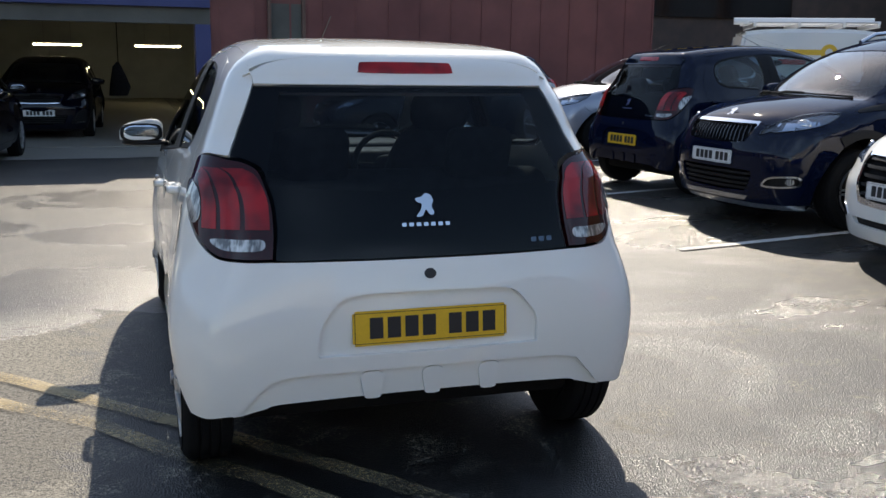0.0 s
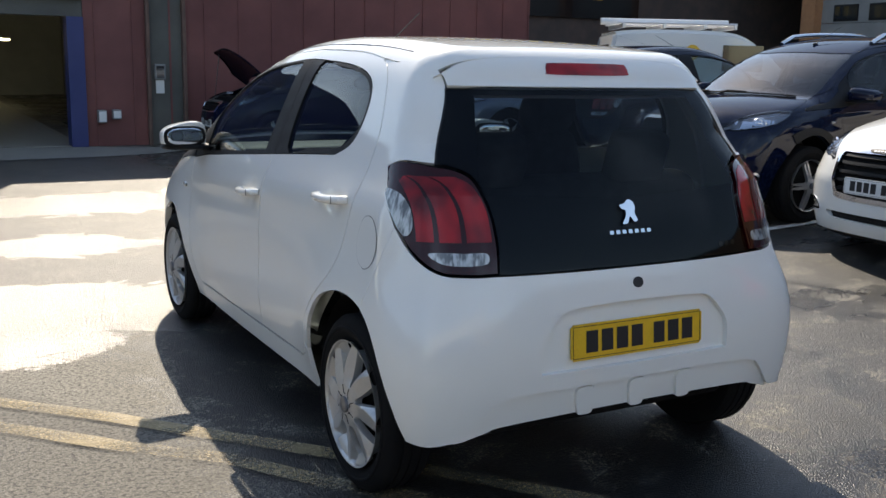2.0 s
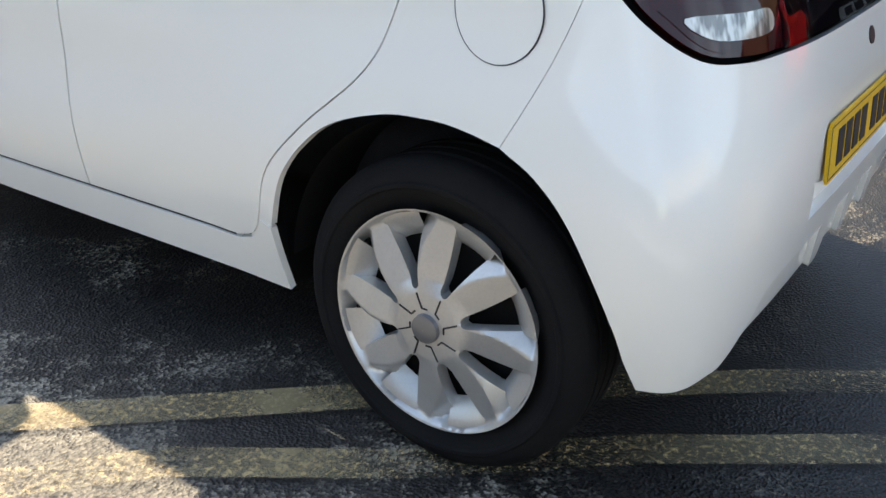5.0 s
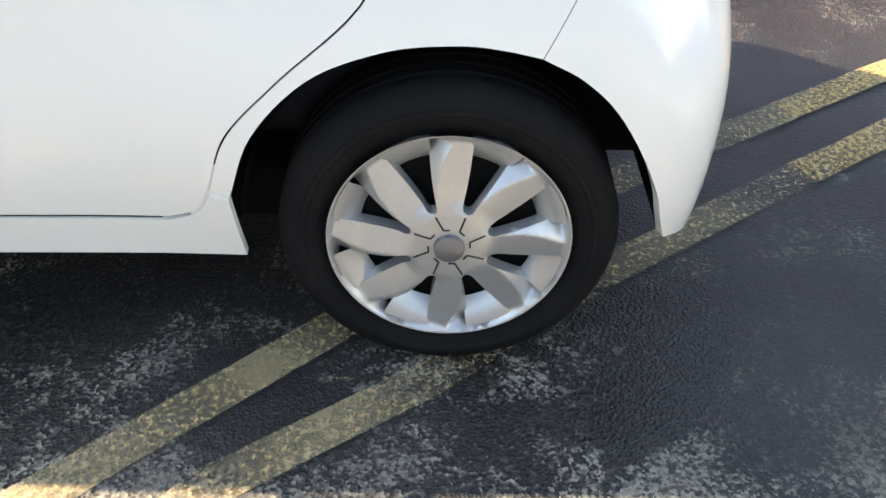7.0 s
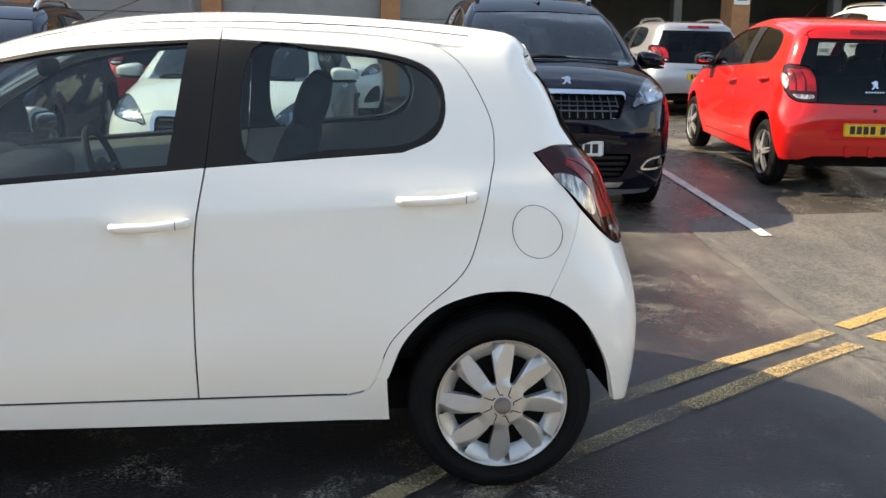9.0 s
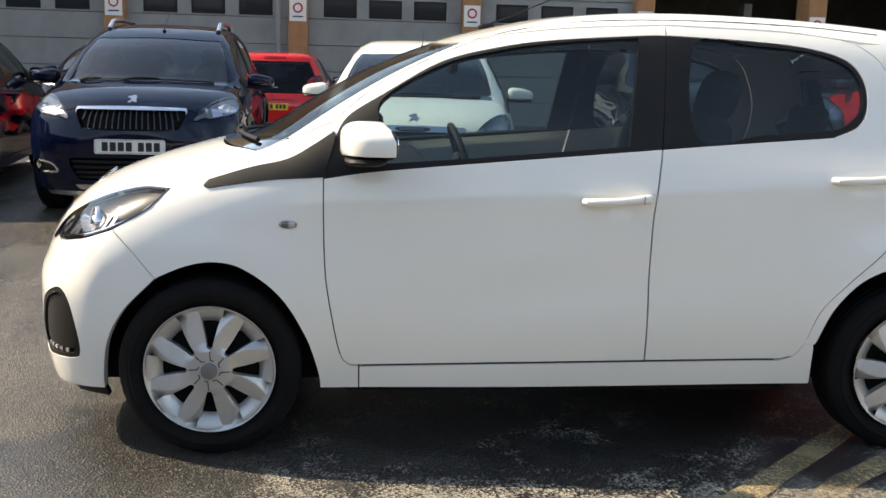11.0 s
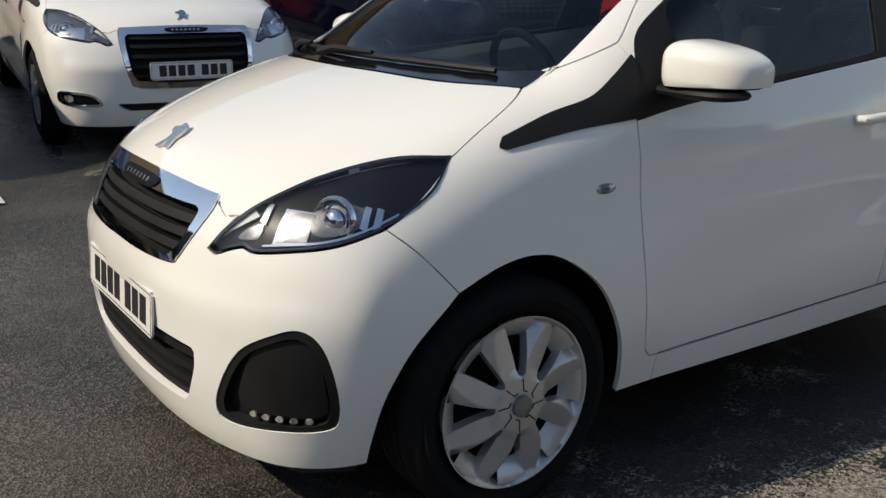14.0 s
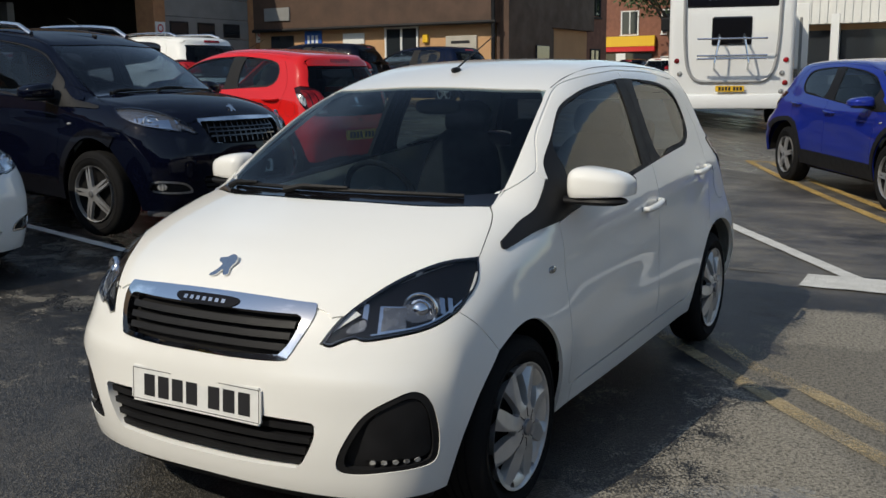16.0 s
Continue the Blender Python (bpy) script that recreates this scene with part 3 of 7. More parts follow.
SEAM_TOP = [(1.967, 1.069), (1.795, 1.206), (1.502, 1.343), (1.237, 1.391), (0.855, 1.417)]
SEAM_TOP_REAR = [(0.855, 1.417), (0.46, 1.407), (0.24, 1.384), (0.155, 1.345), (0.101, 1.282), (0.041, 1.152), (0.035, 1.041)]
SEAM_REAR = [(0.035, 1.041), (0.085, 0.819), (0.134, 0.707), (0.258, 0.595), (0.348, 0.498), (0.386, 0.397), (0.415, 0.345), (0.465, 0.324)]
SPLIT_UP = [(0.855, 1.417), (0.872, 1.25), (0.894, 1.014)]
SPLIT_LOW = [(0.894, 1.014), (0.924, 0.811), (0.931, 0.6), (0.926, 0.316)]
DOOR_FRONT = [(1.90, 0.298), (1.929, 0.336), (1.955, 0.455), (1.978, 0.603), (1.985, 0.764), (1.987, 0.902)]
BELT_F, BELT_R = [(1.987, 0.902), (1.741, 0.936), (0.894, 1.014)], [(0.894, 1.014), (0.6, 1.040), (0.315, 1.063)]
BLACK_F = [(1.955, 1.02), (1.912, 1.093), (1.798, 1.167), (1.61, 1.275), (1.425, 1.326), (1.238, 1.355), (0.932, 1.379), (0.859, 1.381)]
BLACK_R = [(0.859, 1.381), (0.567, 1.37), (0.373, 1.352), (0.248, 1.317), (0.193, 1.255), (0.187, 1.168), (0.224, 1.103), (0.315, 1.063)]
ARCH_F = [(1.993, 0.217), (2.001, 0.28), (2.039, 0.40), (2.118, 0.531), (2.228, 0.615), (2.318, 0.637), (2.408, 0.623), (2.505, 0.582)]
LIGHT_IN = [(-44.0, 1.070), (-40.0, 1.060), (-36.4, 1.031), (-33.2, 0.952), (-31.6, 0.860), (-31.1, 0.778)]
TAIL_LAMP = outline([(-54.6, 1.062), (-51.5, 1.079), (-47.5, 1.078), (-44.0, 1.070)], LIGHT_IN, [(-31.1, 0.778), (-36.0, 0.777), (-41.0, 0.787), (-45.5, 0.838), (-49.2, 0.912), (-52.2, 0.98), (-54.6, 1.062)])
HEAD_LAMP = outline([(-68.9, 0.857), (-61.0, 0.856), (-54.0, 0.840), (-46.7, 0.812), (-41.5, 0.782), (-36.7, 0.746), (-33.0, 0.702), (-30.5, 0.659)], [(-30.5, 0.659), (-32.2, 0.652), (-34.5, 0.664), (-37.0, 0.674)],
                    [(-37.0, 0.674), (-39.1, 0.667), (-44.0, 0.676), (-51.3, 0.695), (-57.0, 0.722), (-61.5, 0.755), (-65.5, 0.795), (-68.9, 0.857)])
FOG = ring([(-33.0, 0.302), (-33.8, 0.363), (-38.0, 0.464), (-43.9, 0.518), (-47.6, 0.528), (-50.2, 0.49), (-51.7, 0.40), (-51.6, 0.325), (-49.5, 0.303), (-42.8, 0.296), (-36.0, 0.287)], 5)
FOG_WIDE = ring([(-34.5, 0.338), (-35.5, 0.375), (-38.5, 0.402), (-44.0, 0.412), (-49.0, 0.410), (-51.2, 0.388), (-50.6, 0.345), (-46.0, 0.333), (-39.0, 0.330)], 4)
WINDSCREEN_SIDE = [(-0.600, 2.205), (-0.587, 2.02), (-0.560, 1.84), (-0.528, 1.67), (-0.494, 1.535)]


def hatchback(m, paint, label, warp=None, grille="slats", fine=1.0, hub=(0.289, 0.165, 0.207), wheels="cap", spokes=8, plates=(plate_white, plate_yellow), clad=None, rails=False, hatch=None, group="", fog=None, big=False, plate_z=0.468):
    root = thing("car", m, label, "car", group)
    car = Car(root, warp, fine)
    P, pair, at = car.panel, car.pair, car.place
    shell = paint
    fog = fog or FOG

    # --- sides ---
    doors = pair("front_door", "side", outline(BELT_F, SPLIT_LOW, [(0.926, 0.316), (1.90, 0.298)], DOOR_FRONT), shell, label="front door")
    pair("window_frame", "side", outline(SEAM_TOP, [(0.855, 1.417), (0.859, 1.381)], BLACK_F[::-1], [(1.955, 1.02), (1.967, 1.069)]), shell, parent=doors, gap=0.001)
    glass_f = outline([(1.81, 0.950), (1.812, 1.06), (1.798, 1.155), (1.61, 1.265), (1.425, 1.316), (1.238, 1.346), (0.955, 1.370)], [(0.955, 1.370), (1.005, 1.020)], [(1.005, 1.020), (1.40, 0.984), (1.81, 0.950)])
    pair("window_trim", "side", outline(BLACK_F, [(0.859, 1.381), (0.894, 1.016)], BELT_F[::-1], [(1.987, 0.902), (1.955, 1.02)]), trim_black, parent=doors, holes=[glass_f], gap=0.001, rim=0.02, off=-0.001, label="black window surround")
    pair("window", "side", glass_f, glass, parent=doors, gap=-0.004, rim=0, off=-0.006, label="clear side window")
    back = pair("rear_door", "side", outline(BELT_R, BLACK_R[::-1], [(0.859, 1.381), (0.855, 1.417)], SEAM_TOP_REAR, SEAM_REAR, [(0.465, 0.324), (0.926, 0.316)], SPLIT_LOW[::-1]), shell, label="rear door")
    glass_r = ring([(0.775, 1.050), (0.762, 1.356), (0.567, 1.357), (0.373, 1.340), (0.258, 1.305), (0.207, 1.250), (0.202, 1.172), (0.24, 1.122), (0.32, 1.085), (0.55, 1.066)], 5)
    pair("window_trim", "side", outline(BLACK_R, BELT_R[::-1], [(0.894, 1.014), (0.859, 1.381)]), trim_black, parent=back, holes=[glass_r], gap=0.001, rim=0.02, off=-0.001, label="black window surround")
    pair("window", "side", glass_r, dark_glass if warp else glass, parent=back, gap=-0.004, rim=0, off=-0.006, label="tinted rear window")
    pair("inner_panel", "side", outline([(1.90, 0.36), (1.93, 0.88)], [(1.93, 0.88), (1.4, 0.95), (0.94, 0.99)], [(0.94, 0.99), (0.95, 0.36)], [(0.95, 0.36), (1.90, 0.36)]), dash_grey if warp else shell, parent=doors, off=-0.065, rim=0, step=0.12)
    pair("inner_panel", "side", outline([(0.90, 0.36), (0.87, 0.99)], [(0.87, 0.99), (0.32, 1.03)], [(0.32, 1.03), (0.15, 0.75), (0.44, 0.40)], [(0.44, 0.40), (0.90, 0.36)]), dash_grey if warp else shell, parent=back, off=-0.065, rim=0, step=0.12)
    for side_doors, (y0, z0, y1, z1) in ((doors, (1.158, 0.843, 0.941, 0.859)), (back, (0.327, 0.925, 0.098, 0.937))):
        for k, door in zip((-1, 1), side_doors):
            q = lift("side", np.array([y0, (y0 + y1) / 2, y1]), np.array([z0, (z0 + z1) / 2 - 0.004, z1]))
            bm = bmesh.new()
            a, c, b = (Vector((-p[0] * k, p[1], p[2])) for p in q)
            c.x = (a.x + b.x) / 2
            out = Vector((k * 0.028, 0, 0))
            path = [a, a + out * 0.75 + (c - a) * 0.10, a + out + (c - a) * 0.35, c + out * 1.05, b + out + (c - b) * 0.35, b + out * 0.75 + (c - b) * 0.10, b]
            tube(bm, path, [0.012, 0.0135, 0.0145, 0.015, 0.0155, 0.0155, 0.013], 10)
            for v in bm.verts:
                v.co.z = (v.co.z - (z0 + z1) / 2) * 0.95 + (z0 + z1) / 2
            car.solid("door_handle", bm, shell, door, "body-coloured door handle")
            bm = bmesh.new()
            tube(bm, [b + out * 1.02 + (c - b) * 0.28 + Vector((k * 0.0155, 0, 0.013)), b + out * 1.02 + (c - b) * 0.28 + Vector((k * 0.0155, 0, -0.013))], 0.0012, 4)
            car.solid("handle_seam", bm, plate_bar, door)

    # --- wings, sills, quarters ---
    wing = outline([(1.987, 0.902), (1.985, 0.764), (1.978, 0.603), (1.955, 0.455), (1.929, 0.336), (1.90, 0.298)], [(1.90, 0.298), (1.87, 0.296)], [(1.87, 0.296), (1.869, 0.217)], [(1.869, 0.217), (1.993, 0.217)],
                   ARCH_F, [(2.505, 0.582), (2.586, 0.672), (2.645, 0.726)], [(2.645, 0.726), (2.60, 0.752), (2.535, 0.800), (2.469, 0.853)], [(2.469, 0.853), (2.40, 0.890), (2.328, 0.923), (2.211, 0.973)],
                   [(2.211, 0.973), (2.09, 1.020), (1.967, 1.069)], [(1.967, 1.069), (1.955, 1.02)], [(1.955, 1.02), (1.987, 0.902)])
    wings = pair("front_wing", "side", wing, shell, gap=0.0012, label="front wing")
    pair("wing_trim", "side", outline([(1.985, 0.905), (2.17, 0.890), (2.345, 0.862)], [(2.345, 0.862), (2.36, 0.868), (2.345, 0.886)], [(2.345, 0.886), (2.22, 0.925), (2.10, 0.955), (2.02, 1.0), (1.954, 1.045)], [(1.954, 1.045), (1.952, 1.02), (1.985, 0.905)]),
         trim_black, parent=wings, gap=0, rim=0.006, off=0.004, label="black trim wedge below the windscreen pillar")
    pair("sill", "side", outline([(1.869, 0.295), (0.926, 0.312), (0.468, 0.320)], [(0.468, 0.320), (0.418, 0.341), (0.390, 0.385)], [(0.390, 0.385), (0.357, 0.375)], [(0.357, 0.375), (0.352, 0.30), (0.346, 0.232)],
                              [(0.346, 0.232), (1.226, 0.218), (1.869, 0.216)], [(1.869, 0.216), (1.869, 0.295)]), shell, label="painted sill")
    pair("sill_gap", "side", outline([(1.86, 0.301), (0.926, 0.319), (0.480, 0.327)], [(0.480, 0.327), (0.480, 0.309)], [(0.480, 0.309), (0.926, 0.301), (1.86, 0.283)], [(1.86, 0.283), (1.86, 0.301)]), plate_bar, gap=0, rim=0, off=-0.005, label="dark gap above the sill")
    ends = lift("tail", np.array([-45.1, -43.9]), np.array([1.306, 1.082]))
    flank = lift("rear", np.linspace(ends[0][0], ends[1][0], 7), np.linspace(1.306, 1.082, 7))
    flank = [(math.degrees(math.atan2(v[0], 0.4 - v[1])), float(v[2])) for v in flank]
    seam = smooth_path(SEAM_TOP_REAR[1:], 5) + smooth_path(SEAM_REAR[:6], 5)[1:]
    seam_q = [(math.degrees(math.atan2(v[0], 0.4 - v[1])), float(v[2])) for v in lift("side", *np.array(seam[::-1]).T) if v[2] < 1.3765]
    quarter = outline([seam_q[-1], (-60.0, 1.377), (-49.0, 1.376)], [(-49.0, 1.376), (-46.6, 1.34), flank[0]], [(a - 0.1, b) for a, b in flank], [(flank[-1][0] - 0.1, 1.082), (-50.5, 1.086), (-54.9, 1.064)], [(-54.9, 1.064), (-52.4, 0.98), (-49.5, 0.898)],
                      [(-49.5, 0.898), (-52.8, 0.765), (-56.6, 0.639)], [(-56.6, 0.639), (-59.5, 0.650), (-63.2, 0.655), (-69.5, 0.644), (-77.2, 0.597), (-83.5, 0.500), (-86.8, 0.379)],
                      [(-86.8, 0.379), seam_q[0]], seam_q)
    pair("sill_filler", "side", outline([(0.362, 0.45), (0.41, 0.43)], [(0.41, 0.43), (0.43, 0.33)], [(0.43, 0.33), (0.358, 0.33)], [(0.358, 0.33), (0.362, 0.45)]), shell, gap=0, rim=0, off=-0.0032, label="painted joint of sill and quarter")
    quarters = pair("rear_quarter", "tail", quarter, shell, gap=0.0006, label="rear quarter panel")
    cap = [(-57.3 + 4.0 * math.cos(a), 0.832 + 0.080 * math.sin(a)) for a in (2 * math.pi * i / 40 for i in range(40))]
    P("fuel_flap_gap", "tail", cap, plate_bar, parent=quarters[0], holes=[[(-57.3 + (a + 57.3) * 0.9, 0.832 + (b - 0.832) * 0.9) for a, b in cap]], gap=0.0, rim=0, off=0.0008)
    P("fuel_flap", "tail", cap, shell, parent=quarters[0], gap=0.0017, rim=0, off=0.0016, label="round fuel flap")

    upper = [(2.235, 0.957), (2.10, 1.035), (1.95, 1.125), (1.78, 1.235), (1.50, 1.362), (1.237, 1.407), (0.855, 1.428), (0.46, 1.420), (0.24, 1.400), (0.14, 1.374)]
    under = [(0.12, 1.335), (0.25, 1.362), (0.46, 1.385), (0.855, 1.396), (1.237, 1.372), (1.50, 1.322), (1.78, 1.195), (1.95, 1.06), (2.03, 0.985), (2.15, 0.955)]
    ws = lift("top", *np.array(WINDSCREEN_SIDE[::-1]).T)
    upper = [(y, min(z, float(np.interp(y, ws[:, 1], ws[:, 2])) - 0.016) if 1.5 < y < 2.2 else z) for y, z in upper if y < 2.2]
    pair("inner_rail", "side", outline(upper, [upper[-1], under[0]], under, [under[-1], upper[0]]), shell, gap=0, rim=0, off=-0.0045, label="painted inner door rail")

    # --- roof, windscreen, bonnet ---
    rail_line = smooth_path([(2.186, 0.9865), (2.09, 1.023), (1.967, 1.072)], 7)[:-1] + [(y, z + 0.003) for y, z in smooth_path(SEAM_TOP, 7)[:-1] + smooth_path(SEAM_TOP_REAR[:3], 7)]
    edge_roof = [tuple(v[:2]) for v in lift("side", *np.array(rail_line).T)]
    pair("seam_filler", "side", outline([(y, z + 0.004) for y, z in rail_line[4:]], [(y, z - 0.012) for y, z in rail_line[:3:-1]]), shell, gap=0, rim=0, off=-0.0030, label="painted seam under the roof edge")
    ws_top = [(-0.494, 1.535), (-0.306, 1.595), (0.0, 1.612), (0.306, 1.595), (0.494, 1.535)]
    mirror2 = lambda p: [(-a, b) for a, b in reversed(p)]
    cowl = [(-0.600, 2.205), (-0.404, 2.318), (-0.18, 2.366), (0.0, 2.378), (0.18, 2.366), (0.404, 2.318), (0.600, 2.205)]
    left_roof = edge_roof + smooth_path([edge_roof[-1], (-0.556, 0.10), (-0.541, -0.072)], 5)[1:]
    tail_roof = [(-0.541, -0.072), (-0.38, -0.098), (0.0, -0.115), (0.38, -0.098), (0.541, -0.072)]
    P("roof", "top", outline(left_roof, tail_roof, mirror2(left_roof), [(-edge_roof[0][0], edge_roof[0][1]), (0.5985, 2.184)], mirror2([(-0.5985, 2.184)] + WINDSCREEN_SIDE[1:]), ws_top[::-1], WINDSCREEN_SIDE[:0:-1] + [(-0.5985, 2.184)], [(-0.5985, 2.184), edge_roof[0]]), shell, gap=0.001, label="painted roof with windscreen pillars")
    for k in (-1, 1):
        ditch = lift("top", np.array([-0.497, -0.492, -0.497, -0.500, -0.505, -0.515]) * -k, np.array([1.50, 1.33, 1.06, 0.70, 0.35, 0.10]))
        bm = tube(bmesh.new(), [tuple(q) for q in smooth_path(ditch.tolist(), 5)], 0.0017, 5)
        car.solid("roof_ditch", bm, plate_bar, None, "dark roof joint")
    te = [(math.degrees(math.atan2(v[0], 0.4 - v[1])), float(v[2])) for v in lift("top", *np.array(tail_roof).T)]
    lid = P("spoiler", "tail", outline([te[0], (-46.9, 1.34), (-45.2, 1.3065)], [(-45.2, 1.3065), (-20, 1.3065), (0, 1.3065), (20, 1.3065), (45.2, 1.3065)], [(45.2, 1.3065), (46.9, 1.34), te[-1]], te[::-1]), shell, gap=0.0003, rim=0.06, off=0.001, step=0.02, label="roof spoiler")
    if not warp:
        for v in lid.data.vertices:
            u = min(1.0, max(0.0, (1.405 - v.co.z) / 0.085))
            side = min(1.0, max(0.0, (abs(v.co.x) - 0.30) / 0.18))
            v.co.y -= (0.003 + 0.012 * side * side) * u
    for k in (-1, 1):
        P("hatch_seal", "tail", [(-k * (x - 0.8), z) for x, z in flank] + [(-k * (x + 1.6), z) for x, z in reversed(flank)], plate_bar, gap=0, rim=0, off=-0.010, step=0.05, label="black tailgate seal")
    bl = ring([(-16.8, 1.352), (-15.5, 1.345), (0, 1.343), (15.5, 1.345), (16.8, 1.352), (16.6, 1.374), (14.5, 1.379), (0, 1.380), (-14.5, 1.379), (-16.6, 1.374)], 4)
    P("brake_lamp", "tail", bl, lens_red, gap=0.0, rim=0.006, off=0.005, step=0.02, label="red high-level brake lamp")
    P("windscreen", "top", outline(WINDSCREEN_SIDE, ws_top, mirror2(WINDSCREEN_SIDE), cowl[::-1]), screen_glass if warp else windscreen_glass, gap=0.001, rim=0, off=-0.004, label="tinted windscreen")
    band = [(a * 0.985, b - 0.085 + 0.01 * abs(a)) for a, b in cowl]
    scuttle = P("scuttle", "top", outline(cowl, [(0.600, 2.205), (0.585, 2.08)], band[::-1], [(-0.585, 2.08), (-0.600, 2.205)]), gloss_black, gap=0.002, rim=0, off=0.001, step=0.05, label="black windscreen scuttle")
    wing_edge = smooth_path([(2.211, 0.973), (2.328, 0.923), (2.40, 0.890), (2.469, 0.853)], 8)
    flank_b = [tuple(v[:2]) for v in lift("side", *np.array(wing_edge).T)]
    bonnet_poly = outline(flank_b, [flank_b[-1], (-0.640, 2.556), (-0.545, 2.714), (-0.471, 2.834), (-0.425, 2.868)], [(-0.425, 2.868), (-0.378, 2.866), (-0.153, 2.890), (0.0, 2.894), (0.153, 2.890), (0.378, 2.866), (0.425, 2.868)],
                          [(0.425, 2.868), (0.471, 2.834), (0.545, 2.714), (0.640, 2.556), (-flank_b[-1][0], flank_b[-1][1])], mirror2(flank_b), [(-flank_b[0][0], flank_b[0][1])] + [(a, b + 0.006) for a, b in cowl[-2:0:-1]] + [flank_b[0]])
    bonnet = P("bonnet", "top", bonnet_poly, shell, gap=0.0008, label="bonnet")
    for x0, x1, px in ((-0.50, 0.10, 0.16), (0.02, 0.50, 0.50)):
        q = lift("top", np.linspace(x0, x1, 7), 2.318 - 0.42 * np.abs(np.linspace(x0, x1, 7)) ** 2) + (0, 0.0, 0.012)
        car.solid("wiper_blade", tube(bmesh.new(), [tuple(v) for v in q], 0.008, 6), trim_black, scuttle, "black wiper blade")
        pivot = lift("top", np.array([px]), np.array([2.35 - 0.42 * px**2]))[0] + (0, 0, 0.014)
        mid = q[4] + (0, 0.004, 0.010)
        car.solid("wiper_arm", tube(bmesh.new(), [tuple(pivot), tuple((pivot * 0.7 + mid * 0.3) + (0, 0, 0.012)), tuple(mid)], [0.013, 0.010, 0.006], 6), trim_black, scuttle, "black wiper arm")

    # --- tail ---
    half = [(-45.4, 1.299), (-43.4, 1.19)] + LIGHT_IN
    gate = outline([(a + 0.1, b) for a, b in flank], [(flank[-1][0] + 0.1, 1.082), (-39.6, 1.068), (-36.0, 1.038), (-32.8, 0.955), (-31.2, 0.860), (-30.8, 0.772)], [(-30.8, 0.772), (-15, 0.768), (0, 0.767), (15, 0.768), (30.8, 0.772)],
                   [(30.8, 0.772), (31.2, 0.860), (32.8, 0.955), (36.0, 1.038), (39.6, 1.068), (-flank[-1][0] - 0.1, 1.082)], [(-a - 0.1, b) for a, b in flank[::-1]], [(-flank[0][0] - 0.1, 1.306), (0, 1.306), (flank[0][0] + 0.1, 1.306)])
    tailgate = P("tailgate_glass", "tail", gate, hatch or hatch_glass, gap=0.002, rim=0.004, off=0.0, label="dark glass tailgate")
    P("tailgate_border", "tail", gate, lamp_dark, parent=tailgate, holes=[outline([(-37.5, 1.280), (-34.5, 1.0)], [(-34.5, 1.0), (0, 0.975), (34.5, 1.0)], [(34.5, 1.0), (37.5, 1.280)], [(37.5, 1.280), (0, 1.283), (-37.5, 1.280)])], gap=0.004, rim=0, off=-0.007, label="opaque black border of the tailgate glass")
    lamps = pair("tail_lamp", "tail", TAIL_LAMP, lens_dark_red, gap=0.001, rim=0.02, off=0.0035, step=0.022, label="red tail lamp")
    for lo, hi in ((-45.0, -41.9), (-41.1, -37.4), (-36.6, -32.3)):
        lean = [(0.0, 0.864), (-0.5, 0.905), (-1.4, 0.952), (-3.0, 0.995), (-5.2, 1.026), (-8.0, 1.044)]
        left, rightside = [(lo + d, z) for d, z in lean], [(hi + d * 0.93, z) for d, z in lean]
        left, rightside = [p for p in left if p[0] > -51.5], [p for p in rightside if p[0] > -51.5]
        claw = outline([left[0], rightside[0]], rightside, [rightside[-1], left[-1]], left[::-1])
        pair("lamp_claw", "tail", claw, lens_red, parent=lamps, gap=0.0006, rim=0.002, off=0.0052, step=0.012, label="bright red curved stripe")
    pair("lamp_foot", "tail", outline([(-44.8, 0.845), (-38.0, 0.842), (-32.2, 0.846)], [(-32.2, 0.846), (-31.9, 0.786)], [(-31.9, 0.786), (-36.0, 0.784), (-40.6, 0.793), (-44.8, 0.845)]), lens_dark_red, parent=lamps, gap=0.0, rim=0.002, off=0.0050, step=0.03)
    pair("reversing_lens", "tail", ring([(-42.6, 0.834), (-36.5, 0.835), (-33.2, 0.834), (-33.0, 0.806), (-36.5, 0.800), (-40.4, 0.806)], 4), lens_white, parent=lamps, gap=0.0, rim=0.003, off=0.0068, step=0.02, label="clear reversing lens")
    pair("side_lens", "tail", ring([(-52.9, 0.998), (-49.6, 0.996), (-47.2, 0.968), (-46.0, 0.925), (-46.1, 0.888), (-47.6, 0.880), (-50.4, 0.935)], 4), lens_white, parent=lamps, gap=0.0, rim=0.003, off=0.0068, step=0.02, label="clear indicator lens")
    recess = outline([(-22.6, 0.470), (-22.4, 0.555), (-20.8, 0.605), (-18.3, 0.648), (-14.4, 0.660)], [(-14.4, 0.660), (0, 0.663), (14.4, 0.660)], [(14.4, 0.660), (18.3, 0.648), (20.8, 0.605), (22.4, 0.555), (22.6, 0.470)], [(22.6, 0.470), (0, 0.466), (-22.6, 0.470)])
    right = lambda p: [(-a, b) for a, b in reversed(p)]
    edge_b = [(-49.5, 0.898), (-45.7, 0.828), (-41.0, 0.779), (-36.0, 0.769), (-31.2, 0.769)]
    arch_b = [(-44.7, 0.288), (-46.1, 0.340), (-47.5, 0.405), (-51.0, 0.543), (-53.7, 0.606), (-56.6, 0.639)]
    foot = [(-31.0, 0.395), (-33.0, 0.355), (-36.0, 0.296), (-38.0, 0.287), (-41.4, 0.279), (-44.7, 0.288)]
    ridge = [(31.0, 0.395), (26.8, 0.412), (15.0, 0.415), (0.0, 0.416), (-15.0, 0.415), (-26.8, 0.412), (-31.0, 0.395)]
